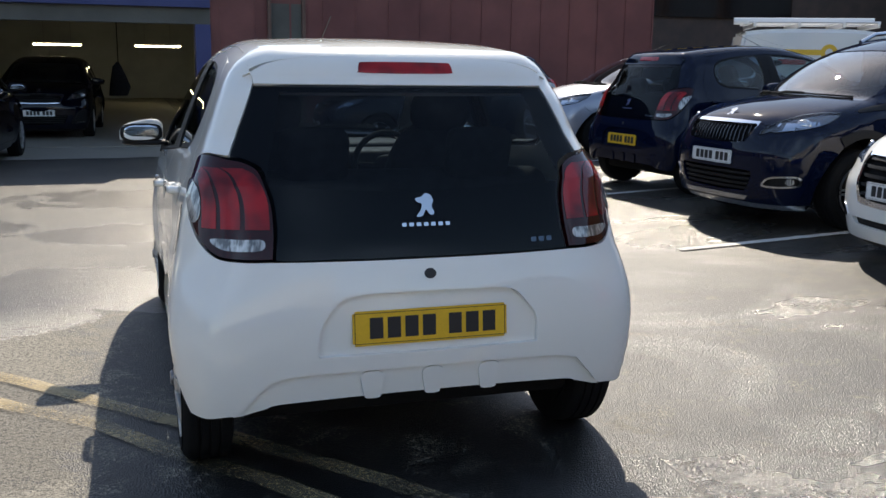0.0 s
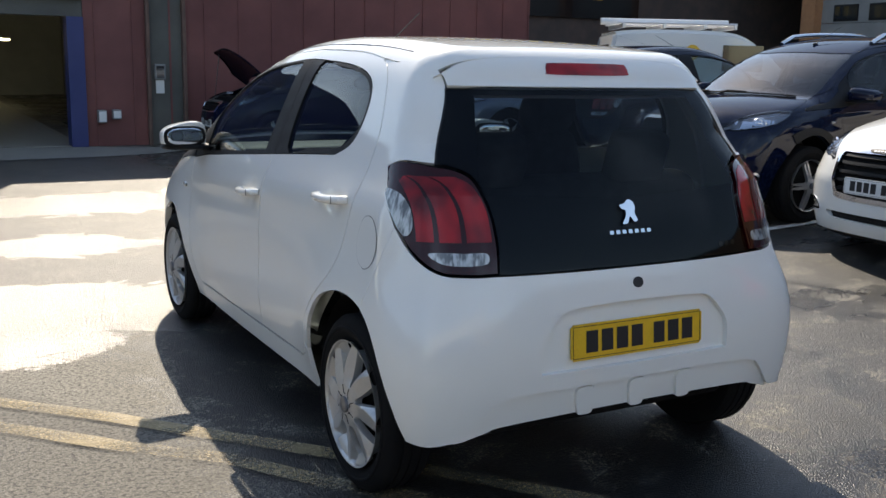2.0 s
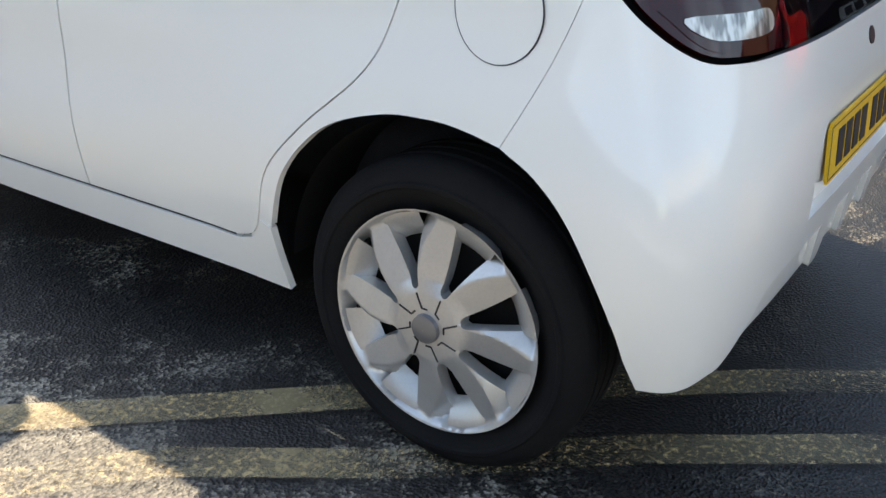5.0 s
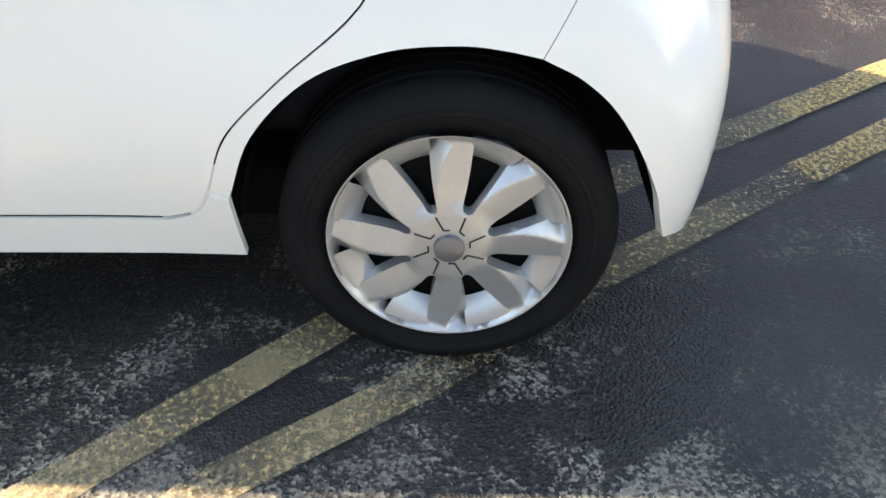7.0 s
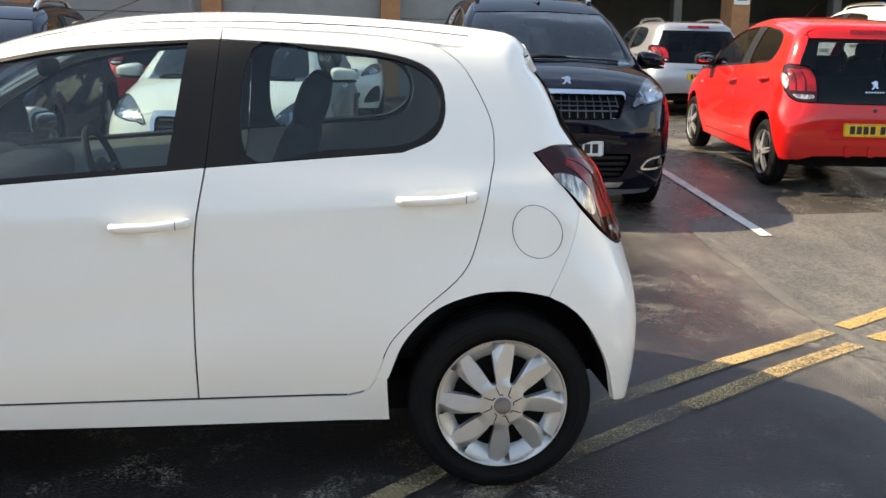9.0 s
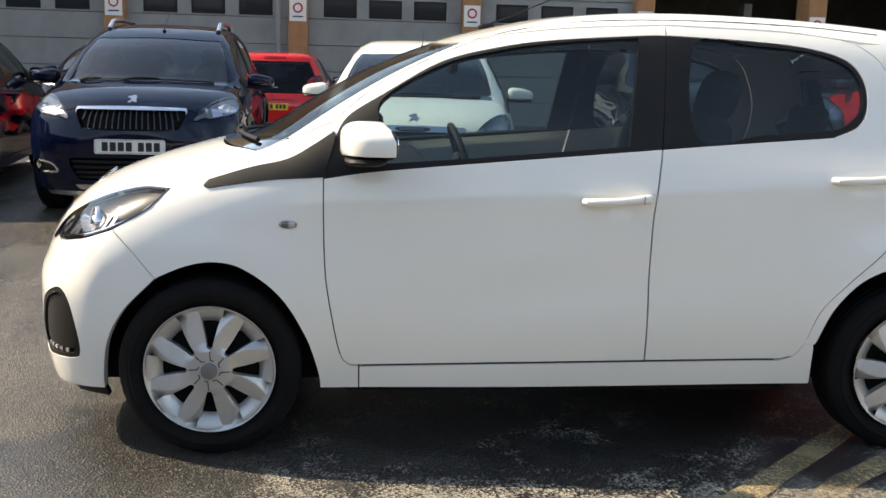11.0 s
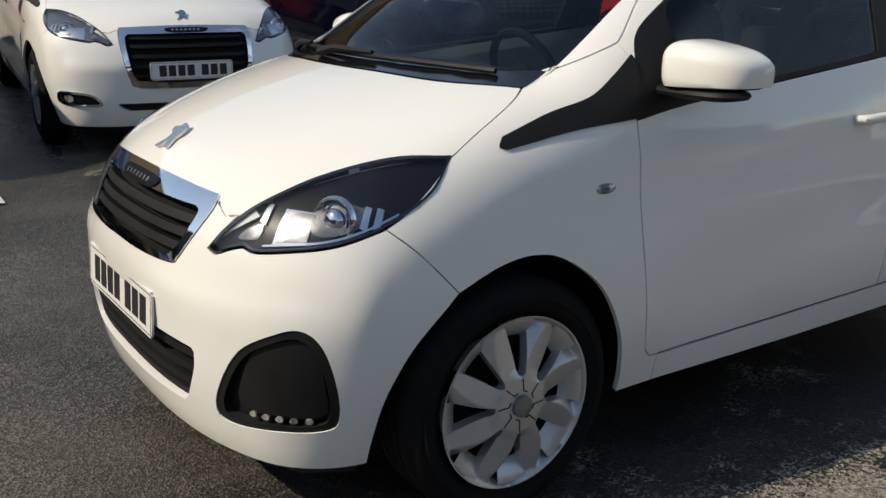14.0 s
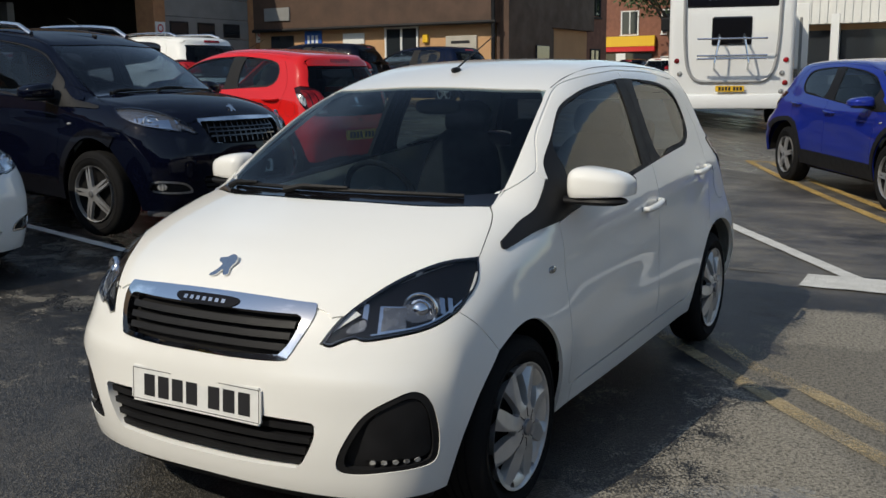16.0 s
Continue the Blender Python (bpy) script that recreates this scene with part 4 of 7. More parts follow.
    bumper = P("rear_bumper", "tail", outline(edge_b, [(-31.2, 0.769), (-15, 0.764), (0, 0.763), (15, 0.764), (31.2, 0.769)], right(edge_b), [(49.5, 0.898), (52.8, 0.765), (56.6, 0.639)], right(arch_b), right(foot), ridge, foot, arch_b, [(-56.6, 0.639), (-52.8, 0.765), (-49.5, 0.898)]),
               shell, holes=[recess], gap=0.0003, rim=0.022, label="painted rear bumper")
    P("plate_recess", "tail", recess, shell, parent=bumper, gap=-0.012, rim=0, off=-0.019, label="recess for the number plate")
    P("diffuser", "tail", outline(ridge, [(-31.0, 0.395), (-33.5, 0.345), (-36.6, 0.283)], [(-36.6, 0.283), (-32.5, 0.306), (-27.0, 0.324), (0, 0.330), (27.0, 0.324), (32.5, 0.306), (36.6, 0.283)], [(36.6, 0.283), (33.5, 0.345), (31.0, 0.395)]), shell, parent=bumper, gap=-0.006, rim=0.03, off=-0.014, label="painted lower valance with three soft ribs")
    for a in (-12.5, 0.5, 13.0):
        P("diffuser_fin", "tail", ring([(a - 2.1, 0.402), (a + 2.1, 0.402), (a + 1.8, 0.334), (a + 1.2, 0.318), (a - 1.2, 0.318), (a - 1.8, 0.334)], 4), shell, parent=bumper, gap=0, rim=0.03, off=-0.003)
    lock = [(1.35 * math.cos(i * math.pi / 10), 0.716 + 0.0165 * math.sin(i * math.pi / 10)) for i in range(20)]
    P("lock", "tail", lock, plate_bar, parent=bumper, gap=0, rim=0.002, off=0.002, step=0.01, label="tailgate lock")
    q = at((0, float(tail_y(0.545)) + 0.012, 0.545))
    number_plate("number_plate", Vector(q) + Vector((0, 0, 0.006)), -5, 0, bumper, plates[1])
    q = at((0.0, -0.385, 0.926))
    emblem(tailgate, Vector(q) + Vector((0, -0.004, 0)), 0.080, -24, 0)
    q = at((0.0, -0.405, 0.868))
    for i in range(7):
        bar = part("badge_bar", boxes((-0.082 + 0.0245 * i, -0.082 + 0.0245 * i + 0.015, -0.003, 0, -0.006, 0.006)), chrome, tailgate, "small chrome bar")
        bar.matrix_local = Matrix.Translation(Vector(q) + Vector((0, -0.001, 0))) @ pose(0, 0, 0, -20, 0, 0)
    q = at((0.405, -0.418, 0.806))
    for i in range(3):
        bar = part("badge_bar", boxes((-0.045 + 0.03 * i, -0.045 + 0.03 * i + 0.020, -0.003, 0, -0.008, 0.008)), chrome, tailgate, "small chrome bar")
        bar.matrix_local = Matrix.Translation(Vector(q)) @ pose(0, 0, 0, -16, 0, 8)

    # --- nose ---
    grille_in = [(-29.4, 0.752), (-28.9, 0.722), (-25.6, 0.652), (-24.0, 0.620), (-22.0, 0.605), (-10.2, 0.600), (0, 0.600)]
    deeper = (lambda z: 0.735 - (0.735 - z) * 2.25 if z < 0.735 else z) if big else (lambda z: z)
    grille_in = [(a, deeper(b)) for a, b in grille_in]
    head_low = [(-57.9, 0.724), (-51.3, 0.692), (-44.0, 0.673), (-39.1, 0.664), (-37.0, 0.670), (-34.5, 0.660), (-32.2, 0.648), (-30.2, 0.656)]
    low = [(0, 0.441), (-15, 0.441), (-27.0, 0.437), (-28.9, 0.428), (-28.5, 0.385), (-26.2, 0.315), (-24.6, 0.292), (-8.7, 0.284), (0, 0.283)]
    if big:
        low = [(a, 0.30 + (b - 0.283) * 0.30) for a, b in low]
    lower = outline(low[:4], low[3:7], low[6:], [(-a, b) for a, b in low[7:5:-1]], [(-a, b) for a, b in low[6:2:-1]], [(-a, b) for a, b in low[3::-1]])
    seam_n = [(math.degrees(math.atan2(v[0], v[1] - 2.2)), float(v[2])) for v in lift("side", np.array([2.645, 2.616, 2.586, 2.545, 2.505]), np.array([0.726, 0.700, 0.672, 0.627, 0.582]))]
    arch_n = [seam_n[-1], (-67.3, 0.562), (-61.9, 0.475), (-58.2, 0.375), (-56.2, 0.28), (-55.0, 0.203)]
    base_n = [(-55.0, 0.203), (-48.7, 0.203), (-33.5, 0.205), (-20.0, 0.210), (0, 0.212)]
    be = lift("top", np.array([-0.471, -0.448, -0.425, -0.378]), np.array([2.836, 2.856, 2.869, 2.868]))
    be = [(math.degrees(math.atan2(v[0], v[1] - 2.2)), float(v[2])) for v in be]
    inner = [(-30.2, 0.656), (-32.6, 0.697), (-35.6, 0.738), be[0]]
    crest = be[:3] + [(be[3][0], be[3][1])]
    nose = outline(head_low, inner, crest, [crest[-1], grille_in[0]], grille_in, right(grille_in), [(-grille_in[0][0], grille_in[0][1]), (-crest[-1][0], crest[-1][1])], right(crest), right(inner), right(head_low), [(57.9, 0.724)] + [(-a, b) for a, b in seam_n], [(-a, b) for a, b in arch_n], [(-a, b) for a, b in base_n], base_n[::-1], arch_n[::-1], seam_n[::-1] + [(-57.9, 0.724)])
    other_fog = [(-a, b) for a, b in reversed(fog)]
    front = P("front_bumper", "nose", nose, shell, holes=[lower, fog, other_fog], gap=0.0012, rim=0.03, label="painted front bumper")
    fill = [(-38.5, 0.735), (-36.0, 0.752), (-32.0, 0.756), (-28.0, 0.762)]
    for flip in (False, True):
        P("nose_rail", "nose", outline(fill, [(-28.0, 0.762), (-28.8, 0.70)], [(-28.8, 0.70), (-30.5, 0.668), (-34.0, 0.70), (-38.5, 0.735)]), shell, parent=front, gap=0, rim=0, off=-0.006, mirror=flip, label="painted rail behind the grille corner")
    full = outline([(-29.2, 0.758), (-15, 0.768), (0, 0.771), (15, 0.768), (29.2, 0.758)], [(-a, b) for a, b in grille_in], grille_in[::-1])
    hole = outline([(-25.0, 0.727), (-12, 0.728), (0, 0.729), (12, 0.728), (25.0, 0.727)], [(25.0, 0.727), (26.0, 0.714), (23.8, 0.655), (21.6, 0.622)], [(21.6, 0.622), (10, 0.615), (0, 0.615), (-10, 0.615), (-21.6, 0.622)], [(-21.6, 0.622), (-23.8, 0.655), (-26.0, 0.714), (-25.0, 0.727)])
    hole = [(a, deeper(b)) for a, b in hole]
    if grille != "slats":
        hole = [(a * 1.085, 0.685 + (b - 0.685) * 1.22) for a, b in hole]
    surround = P("grille_surround", "nose", full, chrome, parent=front, holes=[hole], gap=0.001, rim=0.03, off=0.004, step=0.02, label="chrome grille surround")
    P("grille_back", "nose", full, under_black, parent=front, gap=0.004, rim=0, off=-0.035)
    if grille == "slats":
        for z in (0.700, 0.65, 0.60, 0.55, 0.50, 0.465) if big else (0.702, 0.672, 0.642):
            w = 25.4 - (0.72 - z) * (14.5 if big else 34)
            P("grille_slat", "nose", outline([(-w, z + 0.009), (0, z + 0.010), (w, z + 0.009)], [(w, z + 0.009), (w - 0.4, z - 0.009)], [(w - 0.4, z - 0.009), (0, z - 0.009), (-w + 0.4, z - 0.009)], [(-w + 0.4, z - 0.009), (-w, z + 0.009)]), trim_black, parent=front, gap=0, rim=0.03, off=-0.006, step=0.03, label="black grille slat")
        P("grille_badge", "nose", ring([(-9.5, 0.752), (0, 0.756), (9.5, 0.752), (8.0, 0.730), (0, 0.727), (-8.0, 0.730)], 4), lamp_dark, parent=surround, gap=0, rim=0.003, off=0.007, step=0.02, label="dark badge strip with small bars")
        for a in range(-6, 7, 2):
            P("badge_bar", "nose", outline([(a, 0.746), (a + 1.1, 0.746)], [(a + 1.1, 0.746), (a + 1.1, 0.736)], [(a + 1.1, 0.736), (a, 0.736)], [(a, 0.736), (a, 0.746)], n=2), satin, parent=surround, gap=0, rim=0.002, off=0.009, step=0.02)
    else:
        for a in range(-24, 25, 3 if grille == "bars" else 4):
            top, bottom = 0.734, 0.610 + max(0, abs(a) - 21.5) * 0.02
            P("grille_bar", "nose", outline([(a - 0.35, top), (a + 0.35, top)], [(a + 0.35, top), (a + 0.35, bottom)], [(a + 0.35, bottom), (a - 0.35, bottom)], [(a - 0.35, bottom), (a - 0.35, top)], n=2), grille_grey if grille == "bars" else gloss_black, parent=front, gap=0, rim=0.012, off=-0.014, step=0.05, label="bright grille bar")
        if grille == "mesh":
            for z in (0.642, 0.668, 0.694):
                P("grille_slat", "nose", outline([(-23.5, z + 0.004), (0, z + 0.004), (23.5, z + 0.004)], [(23.5, z + 0.004), (23.5, z - 0.004)], [(23.5, z - 0.004), (0, z - 0.004), (-23.5, z - 0.004)], [(-23.5, z - 0.004), (-23.5, z + 0.004)]), gloss_black, parent=front, gap=0, rim=0.008, off=-0.010, step=0.06)
    P("lower_grille_back", "nose", lower, under_black, parent=front, gap=-0.02, rim=0, off=-0.05)
    for z in (0.330, 0.310) if big else (0.412, 0.374, 0.338, 0.305):
        w = 28.2 - max(0, 0.40 - z) * 28
        P("lower_grille_slat", "nose", outline([(-w, z + 0.011), (0, z + 0.011), (w, z + 0.011)], [(w, z + 0.011), (w, z - 0.008)], [(w, z - 0.008), (0, z - 0.008), (-w, z - 0.008)], [(-w, z - 0.008), (-w, z + 0.011)]), trim_black, parent=front, gap=0, rim=0.03, off=-0.012, step=0.03, label="black lower grille slat")
    for k, hole_poly in ((1, fog), (-1, other_fog)):
        P("fog_pocket", "nose", hole_poly, trim_black, parent=front, gap=-0.008, rim=0, off=-0.024, label="black fog lamp pocket")
        if fog is not FOG:
            mid = np.mean(np.array(hole_poly), 0)
            P("fog_trim", "nose", hole_poly, chrome, parent=front, holes=[[tuple(mid + (np.array(q) - mid) * (0.90, 0.76)) for q in hole_poly]], gap=-0.002, rim=0.01, off=0.004, step=0.02, label="chrome fog lamp surround")
            c = k * -46.5
            P("fog_lamp", "nose", [(c + 1.9 * math.cos(j * math.pi / 9), 0.372 + 0.024 * math.sin(j * math.pi / 9)) for j in range(18)], lens_white, parent=front, gap=0, rim=0.008, off=-0.004, step=0.02, label="round clear fog lamp")
            continue
        cover = ring([(k * a, b) for a, b in [(-37.4, 0.335), (-37.8, 0.40), (-40.2, 0.468), (-44.2, 0.500), (-47.4, 0.505), (-49.4, 0.47), (-50.2, 0.40), (-50.0, 0.335), (-44.0, 0.329)]], 4)
        P("fog_cover", "nose", cover, trim_black, parent=front, gap=0.0, rim=0.02, off=-0.010, label="black fog lamp blanking cover")
        mid = np.mean(np.array(hole_poly), 0)
        P("fog_surround", "nose", hole_poly, trim_black, parent=front, holes=[[tuple(mid + (np.array(q) - mid) * (0.87, 0.88)) for q in hole_poly]], gap=-0.001, rim=0.022, off=-0.003, step=0.02, label="black fog lamp surround")
        for i in range(5):
            a = k * (-39.4 - 2.1 * i)
            dot = [(a + 0.60 * math.cos(j * math.pi / 6), 0.322 + 0.0065 * math.sin(j * math.pi / 6)) for j in range(12)]
            P("daytime_lamp", "nose", dot, lens_white, parent=front, gap=0, rim=0.006, off=-0.006, step=0.02, label="small clear daytime lamp")
    P("lip", "nose", outline([(-54.0, 0.200), (-33.5, 0.202), (0, 0.208), (33.5, 0.202), (54.0, 0.200)], [(54.0, 0.200), (54.0, 0.150)], [(54.0, 0.150), (0, 0.150), (-54.0, 0.150)], [(-54.0, 0.150), (-54.0, 0.200)]), satin if rails else trim_black, parent=front, gap=0, rim=0.02, off=-0.03, label="black lower lip")
    if rails:
        P("skid_bar", "nose", outline([(-27.0, 0.258), (0, 0.262), (27.0, 0.258)], [(27.0, 0.258), (25.0, 0.226)], [(25.0, 0.226), (0, 0.226), (-25.0, 0.226)], [(-25.0, 0.226), (-27.0, 0.258)]), satin, parent=front, gap=0, rim=0.012, off=0.006, label="silver skid bar")
    q = at((0, 3.0 - 0.006, plate_z))
    number_plate("number_plate", Vector(q), -4, 180, front, plates[0])
    q = lift("top", np.array([0.0]), np.array([2.826]))[0]
    emblem(bonnet, Vector(at(q)) + Vector((0, 0.003, 0.002)), 0.092, -52, 180, satin)
    bowl = lamp_metal if warp else lamp_grey
    heads = pair("head_lamp", "nose", HEAD_LAMP, lamp_shell if warp else lamp_dark, gap=0.001, rim=0.03, off=-0.013, step=0.03, label="dark headlamp with chrome reflectors")
    pair("lamp_reflector", "nose", ring([(-55.4, 0.764), (-51.0, 0.776), (-47.6, 0.766), (-47.2, 0.724), (-49.5, 0.712), (-54.0, 0.730)], 4), bowl, parent=heads, gap=0, rim=0.004, off=-0.010, step=0.02, label="chrome reflector")
    pair("lamp_reflector", "nose", [(-47.6, 0.755), (-42.6, 0.757), (-41.3, 0.686), (-46.9, 0.695)], lamp_metal, parent=heads, gap=0, rim=0.004, off=-0.010, step=0.02, label="chrome reflector")
    pair("lamp_strip", "nose", ring([(-39.2, 0.722), (-36.6, 0.708), (-35.4, 0.688), (-38.8, 0.694)], 4), lamp_grey, parent=heads, gap=0, rim=0.004, off=-0.009, step=0.02)
    pair("lamp_bowl", "nose", [(-47.6, 0.752), (-43.2, 0.753), (-42.0, 0.692), (-46.9, 0.699)], bowl, parent=heads, gap=0, rim=0.003, off=-0.0085, step=0.02, label="grey ribbed reflector bowl")
    pair("lamp_strip", "nose", outline([(-60.0, 0.752), (-55.0, 0.722), (-50.0, 0.701), (-44.0, 0.688), (-40.0, 0.680)], [(-40.0, 0.680), (-40.0, 0.6835)], [(-40.0, 0.6835), (-44.0, 0.692), (-50.0, 0.7055), (-55.0, 0.727), (-60.0, 0.757)], [(-60.0, 0.757), (-60.0, 0.752)]), lamp_metal, parent=heads, gap=0, rim=0.003, off=-0.006, step=0.02, label="thin chrome strip")
    for a in (-57.4, -55.6, -39.9):
        pair("lamp_facet", "nose", [(a - 0.5, 0.776 - abs(a + 50) * 0.0016), (a + 0.5, 0.780 - abs(a + 50) * 0.0016), (a + 1.2, 0.735 - abs(a + 50) * 0.0008), (a + 0.2, 0.729 - abs(a + 50) * 0.0008)], lamp_metal, parent=heads, gap=0, rim=0.003, off=-0.007, step=0.02, label="upright chrome facet")
    for k, h in zip((-1, 1), heads):
        c = lift("nose", np.array([-50.4]), np.array([0.745]))[0]
        n = normal(*c[:, None].reshape(3, 1))[0]
        m4 = Matrix.Translation(Vector((-k * c[0] * 1.0 if k > 0 else c[0], c[1], c[2])))
        d = Vector((n[0] * (1 if k < 0 else -1), n[1] + 0.5, n[2] * 0.3)).normalized()
        rot = d.to_track_quat("X", "Z").to_matrix().to_4x4()
        bm = bmesh.new()
        lathe(bm, [(-0.02, 0.036), (0.0, 0.037), (0.004, 0.034), (-0.003, 0.028), (0.006, 0.024), (0.012, 0.014), (0.014, 0.0005)], 24)
        for v in bm.verts:
            v.co = m4 @ rot @ v.co - Vector((n[0] * (1 if k < 0 else -1), n[1], n[2])) * 0.016
        halo = bmesh.new()
        lathe(halo, [(0.0, 0.043), (0.006, 0.045), (0.008, 0.049), (0.004, 0.053), (-0.004, 0.054)], 28)
        for v in halo.verts:
            v.co = m4 @ rot @ v.co - Vector((n[0] * (1 if k < 0 else -1), n[1], n[2])) * 0.016
        car.solid("lamp_ring", halo, lamp_metal, h, "chrome ring round the projector")
        car.solid("projector", bm, chrome, h, "round chrome projector lamp")
    mask = [(a / DEGREE, b) for a, b in inset([(a * DEGREE, b) for a, b in HEAD_LAMP], 0.0075)]
    pair("lamp_mask", "nose", HEAD_LAMP, gloss_black, parent=heads, holes=[mask], gap=0.0012, rim=0.012, off=0.0015, step=0.03, label="black border of the headlamp lens")
    pair("lamp_lens", "nose", HEAD_LAMP, lens_clear, parent=heads, gap=0.002, rim=0, off=0.003, step=0.03, label="clear headlamp lens")
    for k, w in zip((-1, 1), wings):
        q = lift("side", np.array([2.10]), np.array([0.757]))[0]
        bm = blob(bmesh.new(), (-k * q[0], 2.095, 0.757), (0.010, 0.030, 0.013), 2.2, 14, 8)
        car.solid("side_repeater", bm, lens_white, w, "clear side indicator")

    # --- mirrors ---
    for k, door in zip((-1, 1), doors):
        bm = blob(bmesh.new(), (k * 0.842, 1.855, 1.022), (0.108, 0.085, 0.068), 3.4, 36, 20)
        for v in bm.verts:
            u = min(1.0, max(0.0, (v.co.x * k - 0.735) / 0.215))
            if v.co.y < 1.815:
                v.co.y = 1.815 + (v.co.y - 1.815) * 0.12
            v.co.y += -0.05 * u**2
            v.co.z = max(v.co.z, 0.978 + 0.010 * u)
            v.co.z = 0.978 + (v.co.z - 0.978) * (1.0 - 0.30 * u**1.6)
            v.co.y -= 0.10 * max(0.0, v.co.z - 1.05)
        mir = car.solid("door_mirror", bm, gloss_black if paint is red_paint else shell, door, "black door mirror" if paint is red_paint else "body-coloured door mirror")
        mir2 = bmesh.new()
        blob(mir2, (k * 0.842, 1.79, 1.018), (0.088, 0.008, 0.038), 3.0, 24, 10)
        for v in mir2.verts:
            v.co.y += -0.05 * ((v.co.x * k - 0.74) / 0.21) ** 2 + 0.018
        rimb = blob(bmesh.new(), (k * 0.842, 1.796, 1.018), (0.104, 0.012, 0.047), 3.2, 24, 10)
        for v in rimb.verts:
            v.co.y += -0.05 * ((v.co.x * k - 0.74) / 0.21) ** 2 + 0.018
        car.solid("mirror_frame", rimb, trim_black, door, "black mirror frame")
        for v in mir2.verts:
            v.co.y -= 0.006
        car.solid("mirror_glass", mir2, mirror_glass, door, "mirror glass")
        bm = bmesh.new()
        blob(bm, (k * 0.810, 1.855, 0.966), (0.132, 0.066, 0.016), 2.8, 22, 8)
        car.solid("mirror_base", bm, trim_black, door, "black mirror base")

    # --- under and inside ---
    for name, q in (("underbody", (-0.60, 0.60, -0.26, 2.78, 0.20, 0.32, 0.03)), ("floor_pan", (-0.70, 0.70, 0.40, 1.92, 0.19, 0.34, 0.02)), ("engine_bay", (-0.52, 0.52, 2.05, 2.72, 0.30, 0.80, 0.05)), ("boot_floor", (-0.52, 0.52, -0.36, 0.30, 0.36, 0.74, 0.05))):
        bm = bmesh.new()
        box(bm, *q)
        car.solid(name, bm, under_black, None, "black underbody")
    for y0 in (0.0, 2.34):
        for k in (-1, 1):
            bm = bmesh.new()
            pr = [(0.365 if y0 else 0.37, a) for a in np.radians(np.linspace(2, 178, 22))]
            rows = [[bm.verts.new((k * (x - (0.22 * max(0.0, r * math.cos(a) - 0.08) if y0 and x > 0.6 else 0.0)), y0 + r * 0.955 * math.cos(a), 0.29 + r * 0.955 * math.sin(a))) for r, a in pr] for x in (0.50, 0.735)]
            for i in range(len(pr) - 1):
                bm.faces.new((rows[0][i], rows[0][i + 1], rows[1][i + 1], rows[1][i]))
            bm.faces.new(rows[0])
            car.solid("wheel_arch_liner", bm, under_black, None, "black wheel arch liner")
    for y0, y1, out in ((-0.28, 0.33, 0.750), (2.06, 2.46, 0.66)):
        for k in (-1, 1):
            bm = bmesh.new()
            box(bm, min(k * 0.46, k * out), max(k * 0.46, k * out), y0, y1, 0.70, 0.73, 0.008)
            car.solid("wheel_house", bm, under_black, None, "black wheel house")
    cabin = bmesh.new()
    box(cabin, -0.64, 0.64, 1.60, 2.02, 0.62, 0.93, 0.06, 3)
    box(cabin, -0.60, 0.60, 1.80, 2.22, 0.80, 0.955, 0.05, 3)
    dash = car.solid("dashboard", cabin, dash_grey, None, "dark grey dashboard")
    car.solid("centre_screen", boxes((-0.12, 0.12, 1.575, 1.61, 0.70, 0.88), bevel=0.012), gloss_black, dash, "gloss black centre console")
    bm = bmesh.new()
    ringpts = [(0.36 + 0.182 * math.cos(a), 1.42 + 0.182 * math.sin(a) * 0.36, 0.86 + 0.182 * math.sin(a) * 0.93) for a in (2 * math.pi * i / 36 for i in range(37))]
    tube(bm, ringpts, 0.015, 8, cap=False)
    blob(bm, (0.36, 1.45, 0.86), (0.075, 0.03, 0.06), 2.4, 16, 8)
    for a in (0.1, math.pi - 0.1, -math.pi / 2):
        tube(bm, [(0.36, 1.445, 0.86), (0.36 + 0.178 * math.cos(a), 1.42 + 0.178 * math.sin(a) * 0.36, 0.86 + 0.178 * math.sin(a) * 0.93)], 0.014, 6)
    car.solid("steering_wheel", bm, dash_grey, dash, "black steering wheel")
    for k in (-1, 1):
        bm = bmesh.new()
        box(bm, k * 0.36 - 0.24, k * 0.36 + 0.24, 0.78, 1.30, 0.36, 0.56, 0.07, 3)
        seat = car.solid("front_seat", bm, cloth, None, "dark cloth front seat")
        bm = bmesh.new()
        blob(bm, (0, 0, 0.30), (0.235, 0.075, 0.36), 3.4, 24, 14)
        for v in bm.verts:
            v.co.x *= 1.0 - 0.18 * max(0, v.co.z - 0.35) / 0.3
        blob(bm, (0, 0.0, 0.715), (0.13, 0.055, 0.095), 2.8, 18, 10)
        bmesh.ops.transform(bm, matrix=Matrix.Translation((k * 0.36, 0.80, 0.50)) @ pose(0, 0, 0, 17, 0, 0), verts=bm.verts)
        car.solid("backrest", bm, cloth, seat, "dark cloth backrest with fixed head restraint")
    bm = bmesh.new()
    box(bm, -0.58, 0.58, 0.10, 0.60, 0.36, 0.58, 0.06, 3)
    bench = car.solid("rear_bench", bm, cloth, None, "dark cloth rear bench")
    bm = bmesh.new()
    box(bm, -0.58, 0.58, -0.07, 0.07, 0.0, 0.50, 0.05, 3)
    for k in (-1, 1):
        box(bm, k * 0.30 - 0.12, k * 0.30 + 0.12, -0.05, 0.05, 0.46, 0.66, 0.04, 3)
    bmesh.ops.transform(bm, matrix=Matrix.Translation((0, 0.10, 0.52)) @ pose(0, 0, 0, 16, 0, 0), verts=bm.verts)
    car.solid("backrest", bm, cloth, bench, "dark cloth rear backrest")
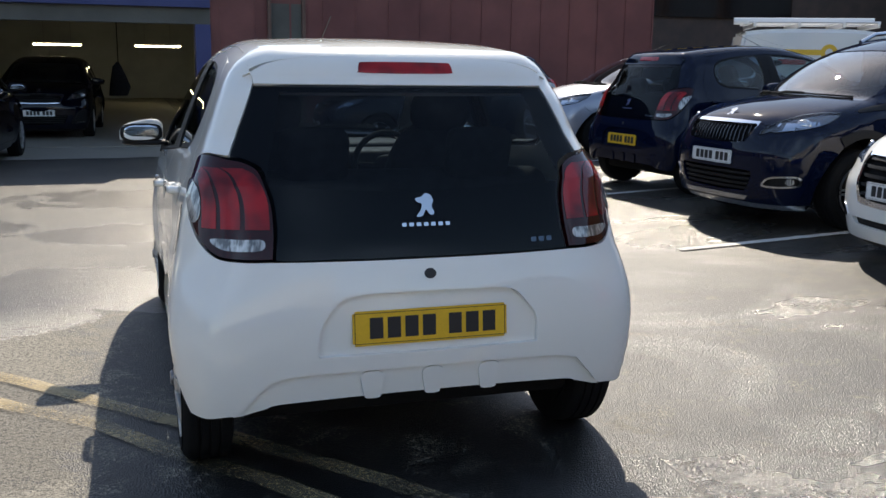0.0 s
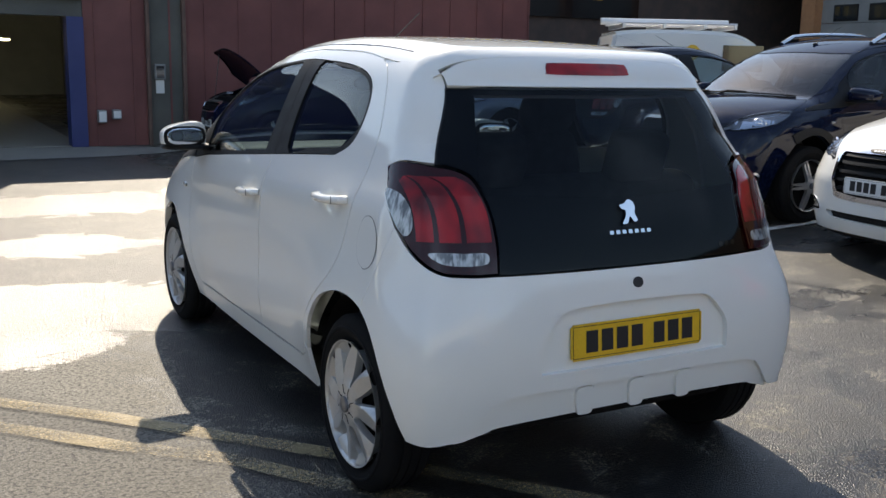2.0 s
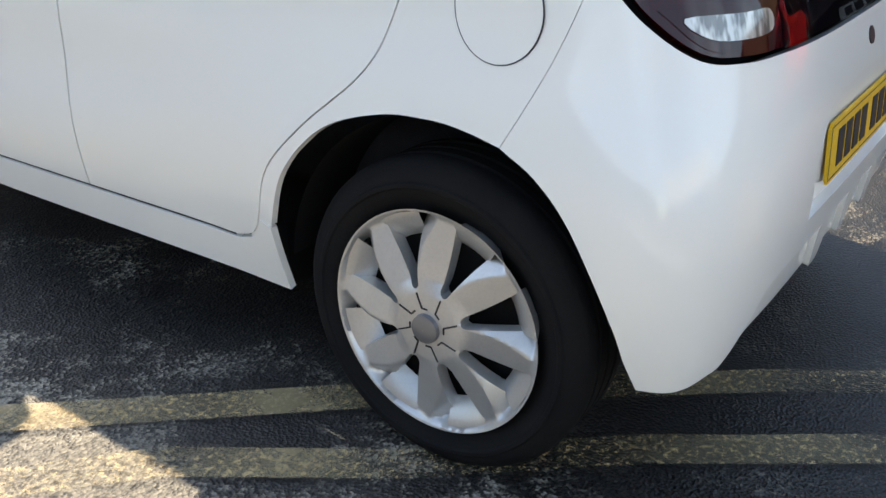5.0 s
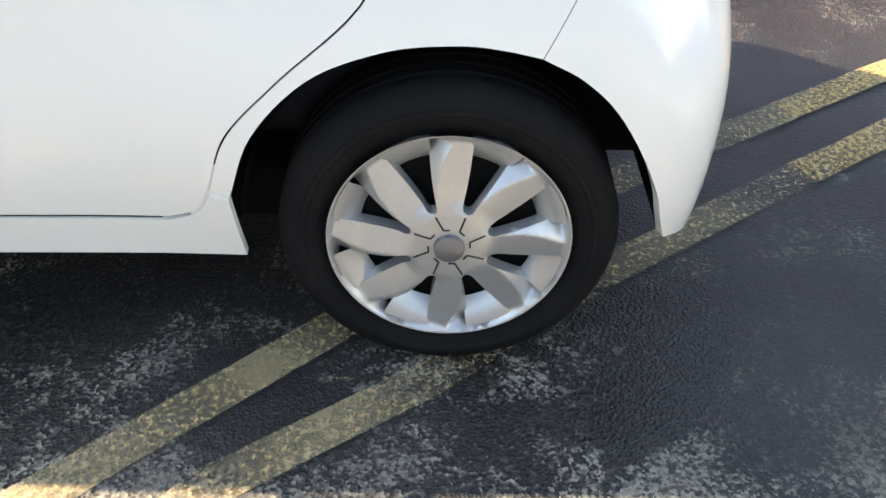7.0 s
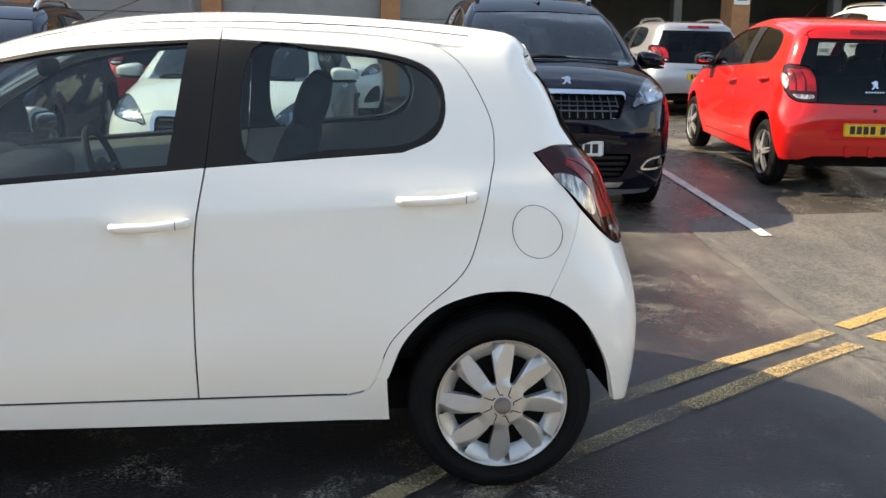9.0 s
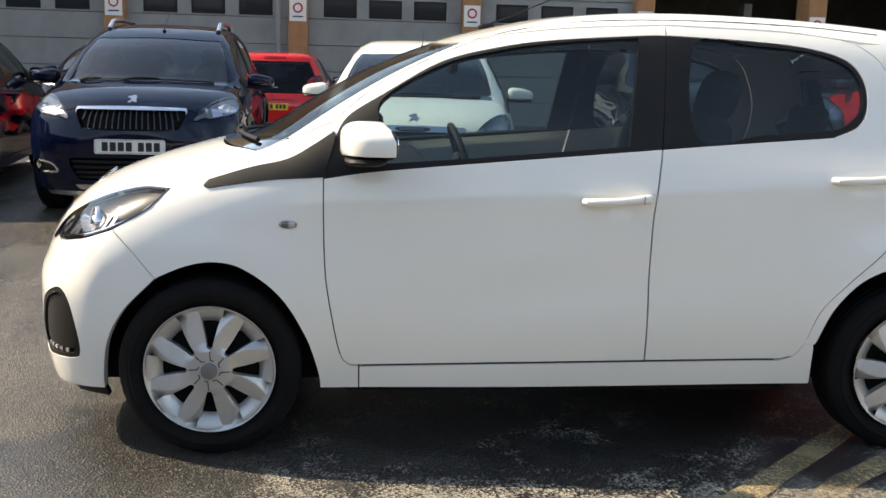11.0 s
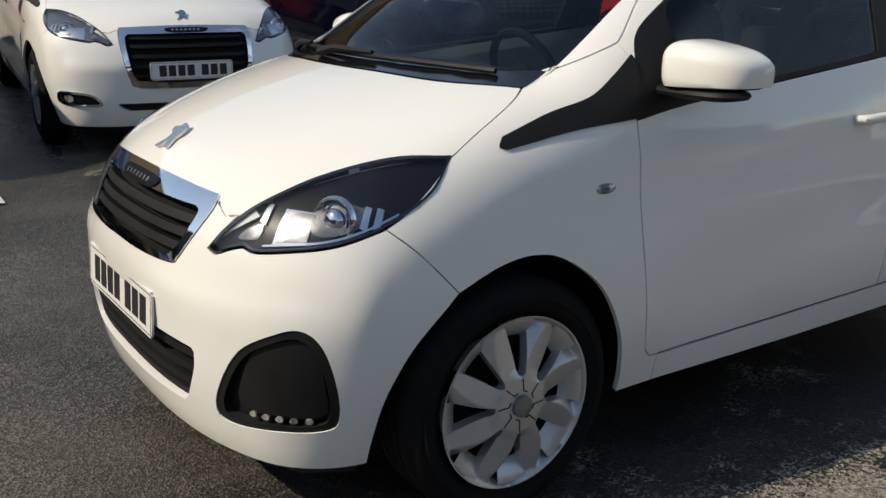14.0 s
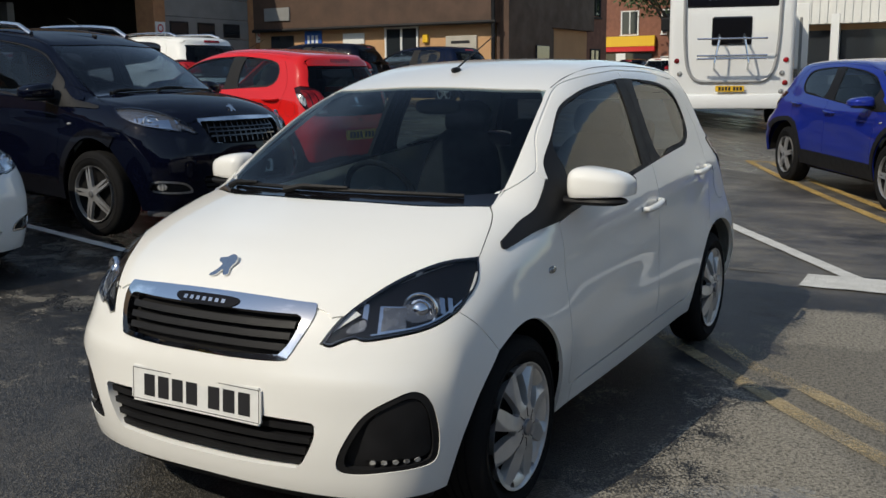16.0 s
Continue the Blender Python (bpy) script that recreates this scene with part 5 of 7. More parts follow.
    P("roof_lining", "top", outline([(-0.47, 1.42), (-0.50, 0.7), (-0.48, 0.0)], [(-0.48, 0.0), (0, -0.03), (0.48, 0.0)], [(0.48, 0.0), (0.50, 0.7), (0.47, 1.42)], [(0.47, 1.42), (0, 1.50), (-0.47, 1.42)]), roof_lining, gap=0, rim=0, off=-0.035, step=0.12, label="pale roof lining")
    bm = blob(bmesh.new(), (0, 1.52, 1.275), (0.11, 0.018, 0.032), 3, 18, 8)
    car.solid("rear_view_mirror", bm, trim_black, None, "black rear-view mirror")
    ant = at((-0.018, 1.405, 1.415))
    bm = bmesh.new()
    blob(bm, (ant[0], ant[1] - 0.01, ant[2] + 0.008), (0.016, 0.035, 0.014), 2.2, 14, 8)
    tube(bm, [(ant[0], ant[1], ant[2] + 0.01), (ant[0], ant[1] - 0.19, ant[2] + 0.090), (ant[0], ant[1] - 0.38, ant[2] + 0.170)], [0.0045, 0.0028, 0.0022], 6)
    part("aerial", bm, trim_black, root, "thin black roof aerial", True)

    # --- cladding and rails of the taller cars ---
    if clad:
        for k in (-1, 1):
            for arch, c in ((ARCH_F, (2.33, 0.26)), ([(0.356, 0.30), (0.356, 0.377), (0.31, 0.498), (0.22, 0.595), (0.104, 0.642), (0.005, 0.653), (-0.144, 0.619), (-0.24, 0.536)], (0.0, 0.26))):
                outer = [(c[0] + (a - c[0]) * 1.17, c[1] + (b - c[1]) * 1.17) for a, b in arch]
                P("arch_cladding", "side", outline(arch, [arch[-1], outer[-1]], outer[::-1], [outer[0], arch[0]]), clad, gap=0, rim=0.012, off=0.008, mirror=k > 0, label="black arch cladding")
            P("sill_cladding", "side", outline([(1.95, 0.36), (0.40, 0.38)], [(0.40, 0.38), (0.36, 0.24)], [(0.36, 0.24), (1.95, 0.22)], [(1.95, 0.22), (1.95, 0.36)]), clad, gap=0, rim=0.012, off=0.008, mirror=k > 0, label="black sill cladding")
    if rails:
        for k in (-1, 1):
            line = lift("top", np.full(9, -0.455) * -k, np.linspace(1.25, 0.05, 9)) + (0, 0, 0.048)
            line[0, 2] -= 0.045
            line[-1, 2] -= 0.045
            car.solid("roof_rail", tube(bmesh.new(), [tuple(v) for v in line], 0.021, 8), satin, None, "satin roof rail")

    r, w, rim = hub
    for y0 in (0.0, 2.34):
        for k in (-1, 1):
            q = at((k * 0.775, y0, 0.30))
            wheel(car, Vector((q[0], q[1], r)), r, w, rim, spokes, wheels, k, spin=0.02 if y0 else math.pi / 8)
    return root


# ---------- ground ----------
def rise(x, y):
    """The yard climbs gently away from the white car."""
    soft = lambda u: np.log1p(np.exp(np.clip(u / 0.6, -30, 30))) * 0.6 if u < 15 else u
    away = 1 / (1 + math.exp(-(x - 2.0)))
    return 0.05 * (soft(x - 2.2) - soft(x - 7.0)) + 0.032 * soft(min(-y - 0.5, 12.0)) * away + 0.008 * soft(-y - 5.0)


def ground_material():
    """Old tarmac: dark binder, pale aggregate where it has worn, patches of darker seal, damp that shines, and shade by
    the car put into the colour.
    """
    m = material("tarmac", (0.06, 0.058, 0.056), 0.6)
    n, l = m.node_tree.nodes, m.node_tree.links
    where, split = n.new("ShaderNodeTexCoord"), n.new("ShaderNodeSeparateXYZ")
    l.new(where.outputs["Object"], split.inputs["Vector"])

    def span(source, a, b):
        r = n.new("ShaderNodeMapRange")
        r.interpolation_type = "SMOOTHSTEP"
        r.inputs["From Min"].default_value, r.inputs["From Max"].default_value = a, b
        l.new(source, r.inputs["Value"])
        return r.outputs["Result"]

    def times(a, b):
        t = n.new("ShaderNodeMath")
        t.operation = "MULTIPLY"
        l.new(a, t.inputs[0])
        l.new(b, t.inputs[1])
        return t.outputs[0]

    def chips(scale):
        v = n.new("ShaderNodeTexVoronoi")
        v.inputs["Scale"].default_value = scale
        l.new(where.outputs["Object"], v.inputs["Vector"])
        return v

    wobble = noise_node(m, 0.8, 5, 0.6)
    shift = n.new("ShaderNodeMath")
    shift.operation = "MULTIPLY_ADD"
    shift.inputs[1].default_value = 3.2
    l.new(wobble, shift.inputs[0])
    l.new(split.outputs["Y"], shift.inputs[2])
    # pale aggregate held back behind the rear wheel, painting the car's shade darker
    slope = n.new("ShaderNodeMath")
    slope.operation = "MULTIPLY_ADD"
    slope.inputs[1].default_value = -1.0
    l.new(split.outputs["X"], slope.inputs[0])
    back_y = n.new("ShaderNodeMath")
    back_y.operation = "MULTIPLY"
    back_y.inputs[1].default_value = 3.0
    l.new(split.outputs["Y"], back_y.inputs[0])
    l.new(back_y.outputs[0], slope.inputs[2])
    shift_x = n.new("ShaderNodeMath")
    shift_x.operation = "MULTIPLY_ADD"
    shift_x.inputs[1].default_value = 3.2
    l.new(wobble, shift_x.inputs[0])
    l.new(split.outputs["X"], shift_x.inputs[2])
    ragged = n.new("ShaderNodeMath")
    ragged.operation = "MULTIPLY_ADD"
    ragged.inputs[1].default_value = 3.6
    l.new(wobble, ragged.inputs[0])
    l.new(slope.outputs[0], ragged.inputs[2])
    unshaded = n.new("ShaderNodeMath")
    unshaded.operation = "MAXIMUM"
    l.new(span(ragged.outputs[0], -0.3, 0.6), unshaded.inputs[0])
    l.new(span(shift_x.outputs[0], -0.6, -1.4), unshaded.inputs[1])
    # pale chips also fade towards the car, deepening its shade in the colour
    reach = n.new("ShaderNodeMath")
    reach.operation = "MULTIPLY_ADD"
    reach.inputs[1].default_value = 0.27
    l.new(times(span(split.outputs["X"], -0.80, -1.42), unshaded.outputs[0]), reach.inputs[0])
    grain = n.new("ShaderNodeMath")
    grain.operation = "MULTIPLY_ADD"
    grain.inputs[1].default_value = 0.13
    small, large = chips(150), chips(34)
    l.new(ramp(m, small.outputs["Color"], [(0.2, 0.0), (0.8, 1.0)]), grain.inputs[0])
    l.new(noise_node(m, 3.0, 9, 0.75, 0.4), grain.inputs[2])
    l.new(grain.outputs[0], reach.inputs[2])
    # true wear, thinned where the car's shade is painted in
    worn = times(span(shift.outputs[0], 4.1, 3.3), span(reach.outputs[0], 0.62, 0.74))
    brown = times(span(split.outputs["Y"], -1.0, -1.9), span(split.outputs["X"], -3.5, -1.0))
    pale = mix(m, ramp(m, small.outputs["Color"], [(0.25, 0.0), (0.8, 1.0)]), (0.19, 0.174, 0.144), (0.32, 0.292, 0.240))
    pale = mix(m, ramp(m, noise_node(m, 60, 4, 0.65), [(0.40, 0.75), (0.50, 0.0)]), pale, (0.050, 0.046, 0.041))
    dark = mix(m, ramp(m, small.outputs["Color"], [(0.5, 0.0), (0.85, 0.66)]), (0.020, 0.0195, 0.019), (0.16, 0.148, 0.128))
    dark = mix(m, ramp(m, noise_node(m, 1.3, 6, 0.65), [(0.50, 0.0), (0.70, 0.45)]), dark, (0.115, 0.105, 0.088))
    # tarmac from the front wheels back, darkened in colour to deepen the shade
    shaded_tar = mix(m, 1.0, dark, (0.36, 0.36, 0.375), "MULTIPLY")
    dark = mix(m, span(shift.outputs[0], 3.8, 3.0), dark, shaded_tar)
    front_grit = mix(m, ramp(m, small.outputs["Color"], [(0.35, 0.0), (0.8, 1.0)]), (0.040, 0.036, 0.031), (0.175, 0.156, 0.126))
    front_grit = mix(m, ramp(m, noise_node(m, 2.2, 7, 0.7), [(0.40, 0.0), (0.62, 0.55)]), front_grit, (0.048, 0.044, 0.040))
    dark = mix(m, span(shift.outputs[0], 4.0, 5.0), dark, front_grit)
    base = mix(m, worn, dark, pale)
    streaked = mix(m, ramp(m, noise_node(m, 1.5, 8, 0.7, 0.6, (0.45, 1.5, 1.0)), [(0.42, 0.0), (0.64, 1.0)]), (0.088, 0.080, 0.070), (0.215, 0.192, 0.152))
    streaked = mix(m, ramp(m, small.outputs["Color"], [(0.55, 0.0), (0.85, 0.35)]), streaked, (0.05, 0.047, 0.043))
    base = mix(m, times(brown, ramp(m, noise_node(m, 1.1, 6, 0.65), [(0.36, 0.15), (0.60, 0.95)])), base, streaked)
    # shade behind the car painted into the tarmac colour, broken by noise
    rear_shade = times(times(span(split.outputs["Y"], 0.0, -0.5), span(split.outputs["Y"], -1.75, -1.25)), span(split.outputs["X"], -1.25, -0.9))
    rear_shade = times(rear_shade, ramp(m, noise_node(m, 2.6, 7, 0.7), [(0.36, 0.45), (0.55, 0.9)]))
    base = mix(m, rear_shade, base, mix(m, 1.0, base, (0.30, 0.30, 0.31), "MULTIPLY"))
    seal = ramp(m, noise_node(m, 0.55, 3, 0.5, 0.8), [(0.52, 0.0), (0.58, 0.35)])
    base = mix(m, seal, base, (0.036, 0.034, 0.034))
    film = ramp(m, noise_node(m, 3.1, 5, 0.6), [(0.45, 0.0), (0.85, 0.09)])
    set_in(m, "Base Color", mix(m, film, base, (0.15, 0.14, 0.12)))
    damp = times(ramp(m, noise_node(m, 0.42, 5, 0.6, 0.8, (1.0, 1.6, 1.0)), [(0.42, 0.0), (0.54, 1.0)]), span(split.outputs["X"], 0.2, 0.9))

    def calc(op, a, b):
        t = n.new("ShaderNodeMath")
        t.operation = op
        for socket, v in zip(t.inputs, (a, b)):
            if isinstance(v, float):
                socket.default_value = v
            else:
                l.new(v, socket)
        return t.outputs[0]

    # standing damp with ragged shores
    shore = calc("MULTIPLY", calc("SUBTRACT", noise_node(m, 1.7, 9, 0.68, 0.8), 0.5), 5.2)
    wet = None
    for cx, cy, rx, ry in ((-1.60, 2.70, 1.25, 0.80), (-1.05, 4.75, 0.60, 0.42), (-0.35, 6.90, 1.7, 0.70), (-3.2, 5.2, 1.3, 0.9)):
        u = calc("DIVIDE", calc("SUBTRACT", split.outputs["X"], cx), rx)
        v = calc("DIVIDE", calc("SUBTRACT", split.outputs["Y"], cy), ry)
        d = calc("ADD", calc("ADD", calc("MULTIPLY", u, u), calc("MULTIPLY", v, v)), shore)
        pool = span(d, 1.12, 0.98)
        wet = pool if wet is None else calc("MAXIMUM", wet, pool)
    dry = ramp(m, worn, [(0.0, 1.0), (1.0, 0.0)])
    gloss = mix(m, mix(m, 1.0, damp, dry, "MULTIPLY"), mix(m, worn, (0.50, 0.50, 0.50), (0.80, 0.80, 0.80)), (0.27, 0.27, 0.27))
    set_in(m, "Roughness", mix(m, wet, gloss, (0.28, 0.28, 0.28)))
    set_in(m, "Specular IOR Level", mix(m, wet, mix(m, worn, (0.5, 0.5, 0.5), (0.3, 0.3, 0.3)), (1.0, 1.0, 1.0)))
    bump(m, small.outputs["Distance"], 0.75, 0.0035)
    return m


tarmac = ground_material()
bm = bmesh.new()
xs = sorted(set(list(np.linspace(-12, 26, 77)) + [-420, -150, -60, -25, 40, 80, 160, 420]))
ys = sorted(set(list(np.linspace(-30, 16, 93)) + [-420, -160, -90, -50, 25, 50, 120, 420]))
flat = lambda x, y: rise(min(x, 26), max(y, -30))
grid = [[bm.verts.new((x, y, flat(x, y))) for x in xs] for y in ys]
for r0, r1 in zip(grid, grid[1:]):
    for i in range(len(xs) - 1):
        bm.faces.new((r0[i], r0[i + 1], r1[i + 1], r1[i]))
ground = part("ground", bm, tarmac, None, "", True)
tagged(ground, "worn grey tarmac yard with pale aggregate and damp patches", "ground", kind="structure")


def worn_paint(name, color, hold=0.5):
    """Road paint that has rubbed through to the tarmac in places."""
    m = surface(name, color, tuple(c * 0.8 for c in color), 8, (0.6, 0.8), 0.3, 120)
    n = m.node_tree.nodes
    gone = ramp(m, noise_node(m, 75, 9, 0.85), [(hold - 0.05, 1.0), (hold + 0.06, 0.0)])
    far = ramp(m, noise_node(m, 2.0, 4), [(0.40, 1.0), (0.62, 0.0)])
    clear, both = n.new("ShaderNodeBsdfTransparent"), n.new("ShaderNodeMixShader")
    fac = mix(m, 1.0, gone, mix(m, 0.55, (1.0, 1.0, 1.0), far), "MULTIPLY")
    m.node_tree.links.new(fac, both.inputs["Fac"])
    m.node_tree.links.new(n["Principled BSDF"].outputs["BSDF"], both.inputs[1])
    m.node_tree.links.new(clear.outputs["BSDF"], both.inputs[2])
    m.node_tree.links.new(both.outputs["Shader"], n["Material Output"].inputs["Surface"])
    return m


yellow_line = worn_paint("yellow_road_paint", (0.53, 0.41, 0.225), 0.56)
bright_yellow = worn_paint("fresh_yellow_road_paint", (0.54, 0.355, 0.115), 0.48)
# rubbed paint, its colour also toned duller for the stretch in shade
mid_yellow = worn_paint("rubbed_shaded_yellow_paint", (0.48, 0.335, 0.14), 0.505)
white_line = worn_paint("white_road_paint", (0.62, 0.61, 0.57), 0.40)


def band(track, width, mat, label):
    """A painted line on the ground along a track of points, with slightly uneven edges."""
    pts = [Vector(p) for p in track]
    fine = []
    for p, q in zip(pts, pts[1:]):
        n = max(2, int((q - p).length / 0.15))
        fine += [p + (q - p) * i / n for i in range(n)]
    fine.append(pts[-1])
    bm = bmesh.new()
    rows = []
    for i, p in enumerate(fine):
        d = (fine[min(i + 1, len(fine) - 1)] - fine[max(i - 1, 0)]).normalized()
        side = Vector((-d.y, d.x)) * width / 2
        row = []
        for k in (-1, 1):
            q = p + side * k * (1 + random.uniform(-0.06, 0.06))
            row.append(bm.verts.new((q.x, q.y, flat(q.x, q.y) + 0.010)))
        rows.append(row)
    for r0, r1 in zip(rows, rows[1:]):
        bm.faces.new((r0[0], r0[1], r1[1], r1[0]))
    return tagged(part("road_marking", bm, mat, None), label, "road marking", "road markings")


def marking(name, a, b, width, mat, label):
    return band([a, b], width, mat, label)


# two worn yellow lines that run under the white car
band([(-4.2, 3.62), (-1.77, 1.36), (-1.36, 0.96), (-1.10, 0.66), (-0.66, 0.19), (-0.135, -0.44), (0.18, -0.90)], 0.088, yellow_line, "worn yellow line painted on tarmac")
band([(-4.3, 3.36), (-1.74, 1.03), (-1.37, 0.64), (-1.07, 0.38), (-0.82, 0.03), (-0.504, -0.33), (-0.121, -0.86)], 0.088, yellow_line, "worn yellow line painted on tarmac")
band([(0.18, -0.90), (0.398, -1.222), (0.834, -1.943)], 0.090, mid_yellow, "yellow line painted on tarmac")
band([(0.90, -2.05), (1.327, -2.718), (4.2, -7.0)], 0.095, bright_yellow, "yellow line painted on tarmac")
band([(-0.121, -0.86), (0.327, -1.497), (0.62, -1.97)], 0.090, mid_yellow, "yellow line painted on tarmac")
band([(0.70, -2.11), (0.878, -2.44), (3.75, -7.0)], 0.095, bright_yellow, "yellow line painted on tarmac")
for y0, tilt in ((-5.6, -0.1), (-2.57, -0.046), (-0.12, -0.14), (2.80, 0.0), (5.55, 0.0), (8.3, 0.0)):
    marking("road_marking", (2.95 if y0 > 2 or y0 == -2.57 else 3.72, y0), (8.6, y0 + tilt * 5), 0.09, white_line, "white parking bay line on tarmac")
marking("road_marking", (0.30, -4.3), (-1.42, -1.72), 0.12, white_line, "white line painted on tarmac")
marking("road_marking", (-0.95, -1.78), (-4.5, -1.85), 0.42, white_line, "broad worn white band painted on tarmac")
marking("road_marking", (1.14, -9.51), (-1.55, -4.05), 0.11, bright_yellow, "yellow line painted on tarmac")
marking("road_marking", (0.79, -9.50), (-1.75, -4.30), 0.11, bright_yellow, "yellow line painted on tarmac")
marking("road_marking", (1.19, -9.52), (-1.2, -10.30), 0.11, bright_yellow, "yellow line painted on tarmac")

# patched strips of paler concrete
concrete = surface("concrete_patch", (0.24, 0.22, 0.185), (0.33, 0.30, 0.25), 2.2, (0.5, 0.7), 0.35, 70, 0, 0.003)


def slab(name, pts, mat, label, h=0.008):
    bm = bmesh.new()
    shape = ring(pts, 5)
    low = [bm.verts.new((a + random.uniform(-0.03, 0.03), b + random.uniform(-0.03, 0.03), flat(a, b) + h)) for a, b in shape]
    mid = sum((v.co for v in low), Vector()) / len(low)
    prev = low
    for k in (0.85, 0.7, 0.55, 0.4, 0.25, 0.1):
        inner = []
        for v in low:
            x, y = mid.x + (v.co.x - mid.x) * k, mid.y + (v.co.y - mid.y) * k
            inner.append(bm.verts.new((x, y, flat(x, y) + h)))
        for i in range(len(low)):
            j = (i + 1) % len(low)
            bm.faces.new((prev[i], prev[j], inner[j], inner[i]))
        prev = inner
    bm.faces.new(prev)
    ob = part(name, bm, mat, None)
    return tagged(ob, label, "pavement", kind="structure")


newer_tar = surface("newer_tarmac", (0.055, 0.053, 0.052), (0.085, 0.08, 0.074), 2.5, (0.6, 0.75), 0.5, 150, 0, 0.004)
chip = newer_tar.node_tree.nodes.new("ShaderNodeTexVoronoi")
chip.inputs["Scale"].default_value = 120
spot = newer_tar.node_tree.nodes.new("ShaderNodeTexCoord")
newer_tar.node_tree.links.new(spot.outputs["Object"], chip.inputs["Vector"])
tone = mix(newer_tar, ramp(newer_tar, noise_node(newer_tar, 1.3, 8, 0.7, 0.5, (0.5, 1.4, 1.0)), [(0.40, 0.0), (0.66, 1.0)]), (0.046, 0.043, 0.041), (0.125, 0.114, 0.096))
tone = mix(newer_tar, ramp(newer_tar, chip.outputs["Color"], [(0.4, 0.0), (0.9, 0.55)]), tone, (0.20, 0.185, 0.155))
set_in(newer_tar, "Base Color", mix(newer_tar, ramp(newer_tar, noise_node(newer_tar, 28, 6, 0.7), [(0.38, 0.6), (0.52, 0.0)]), tone, (0.030, 0.029, 0.028)))
slab("pavement_patch", [(0.35, -2.03), (1.7, -2.03), (3.45, -2.2), (3.62, -3.4), (3.4, -5.6), (1.6, -5.9), (0.7, -4.0)], newer_tar, "darker patch of newer tarmac", 0.002)
tar_joint = surface("tar_joint", (0.075, 0.07, 0.062), (0.13, 0.12, 0.10), 9, (0.6, 0.8), 0.4, 90)
slab("pavement_joint", [(-0.6, -1.95), (0.5, -1.985), (1.6, -1.965), (3.4, -2.14), (3.42, -2.19), (1.6, -2.015), (0.5, -2.03), (-0.6, -1.99)], tar_joint, "narrow rough joint in the tarmac", 0.003)
slab("pavement_apron", [(-9, 13.1), (0.6, 13.0), (0.4, 11.4), (-9, 11.2)], concrete, "pale concrete apron before the workshop")


# ---------- parked cars ----------
def warped(width, sill, arch, belt, roof, rear, base, nose, lift_nose=0.0, upright=0.0):
    """How the small hatchback's body is stretched into another car's size."""
    ky, vy = [-0.6, -0.485, 0.0, 2.34, 3.0, 3.2], [-rear - 0.1, -rear, 0.0, base, base + nose, base + nose + 0.2]
    kz, vz = [0.0, 0.217, 0.65, 1.0, 1.478, 1.9], [0.0, sill, arch, belt, roof, roof + 0.42]

    def warp(p):
        p = np.asarray(p, float)
        x, y, z = p[..., 0], p[..., 1], p[..., 2]
        step = lambda t: np.clip(t, 0, 1) ** 2 * (3 - 2 * np.clip(t, 0, 1))
        up = lift_nose * step((y - 1.9) / 0.9) * step((z - 0.42) / 0.3)
        back = upright * np.maximum(z - 0.85, 0) * step((0.7 - y) / 1.0)
        return np.stack([x * width / 1.60, np.interp(y, ky, vy) - back, np.interp(z, kz, vz) + up], -1)
    return warp


def parked(x, y, turn):
    hx, hy = -math.sin(radians(turn)), math.cos(radians(turn))
    tilt = math.degrees(math.atan2(flat(x + 2.5 * hx, y + 2.5 * hy) - flat(x, y), 2.5))
    return pose(x, y, float(flat(x, y)), tilt, 0, turn)


ROW = "cars parked in the bays"
crossover = warped(1.74, 0.25, 0.74, 1.03, 1.53, 0.80, 2.54, 0.82, 0.05, 0.30)
family = warped(1.84, 0.27, 0.79, 1.13, 1.69, 0.85, 2.675, 0.92, 0.09, 0.32)
supermini = warped(1.74, 0.20, 0.66, 0.98, 1.45, 0.65, 2.54, 0.79, 0.03)
newer = warped(1.77, 0.26, 0.77, 1.05, 1.53, 0.85, 2.605, 0.85, 0.12, 0.30)
hatchback(parked(7.08, 3.78, 93), navy_paint, "dark navy crossover with a barred chrome grille and roof rails", crossover, "bars", 1.6, (0.325, 0.205, 0.225), "alloy", 5, clad=trim_black, rails=True, fog=FOG_WIDE, plate_z=0.51, group=ROW)
hatchback(parked(6.96, 1.18, 85), white_paint, "white supermini with a dark grille in a chrome surround", supermini, "slats", 1.6, (0.305, 0.185, 0.205), "alloy", 5, fog=FOG_WIDE, big=True, plate_z=0.525, group=ROW)
hatchback(parked(7.00, -1.38, 87), black_paint, "black family crossover with chrome roof rails and alloy wheels", family, "mesh", 1.6, (0.35, 0.22, 0.24), "alloy", 5, clad=gloss_black, rails=True, fog=FOG_WIDE, group=ROW)
hatchback(parked(4.75, -4.10, -95), red_paint, "bright red five-door city hatchback with alloy wheels", None, "slats", 1.6, (0.289, 0.165, 0.205), "alloy", 5, group=ROW)
hatchback(parked(4.5, 5.75, -85), navy_paint, "dark navy city hatchback backed towards the yard", None, "slats", 1.6, (0.289, 0.165, 0.205), "alloy", 5, group=ROW)
hatchback(parked(4.6 + 3.33, 9.3, 86), grey_paint, "pale silver-blue supermini parked before a wall", supermini, "slats", 2.0, (0.305, 0.185, 0.205), "alloy", 5, group=ROW)
hatchback(parked(-0.40, -8.25, 33), blue_paint, "bright blue crossover with black sills on alloy wheels", newer, "bars", 1.6, (0.345, 0.215, 0.235), "alloy", 5, clad=trim_black, rails=False, group=ROW)
hatchback(parked(12.2, -5.3, -92), silver_paint, "silver crossover seen from its tail", crossover, "bars", 2.0, (0.325, 0.205, 0.225), "alloy", 5, clad=trim_black, rails=True, group=ROW)
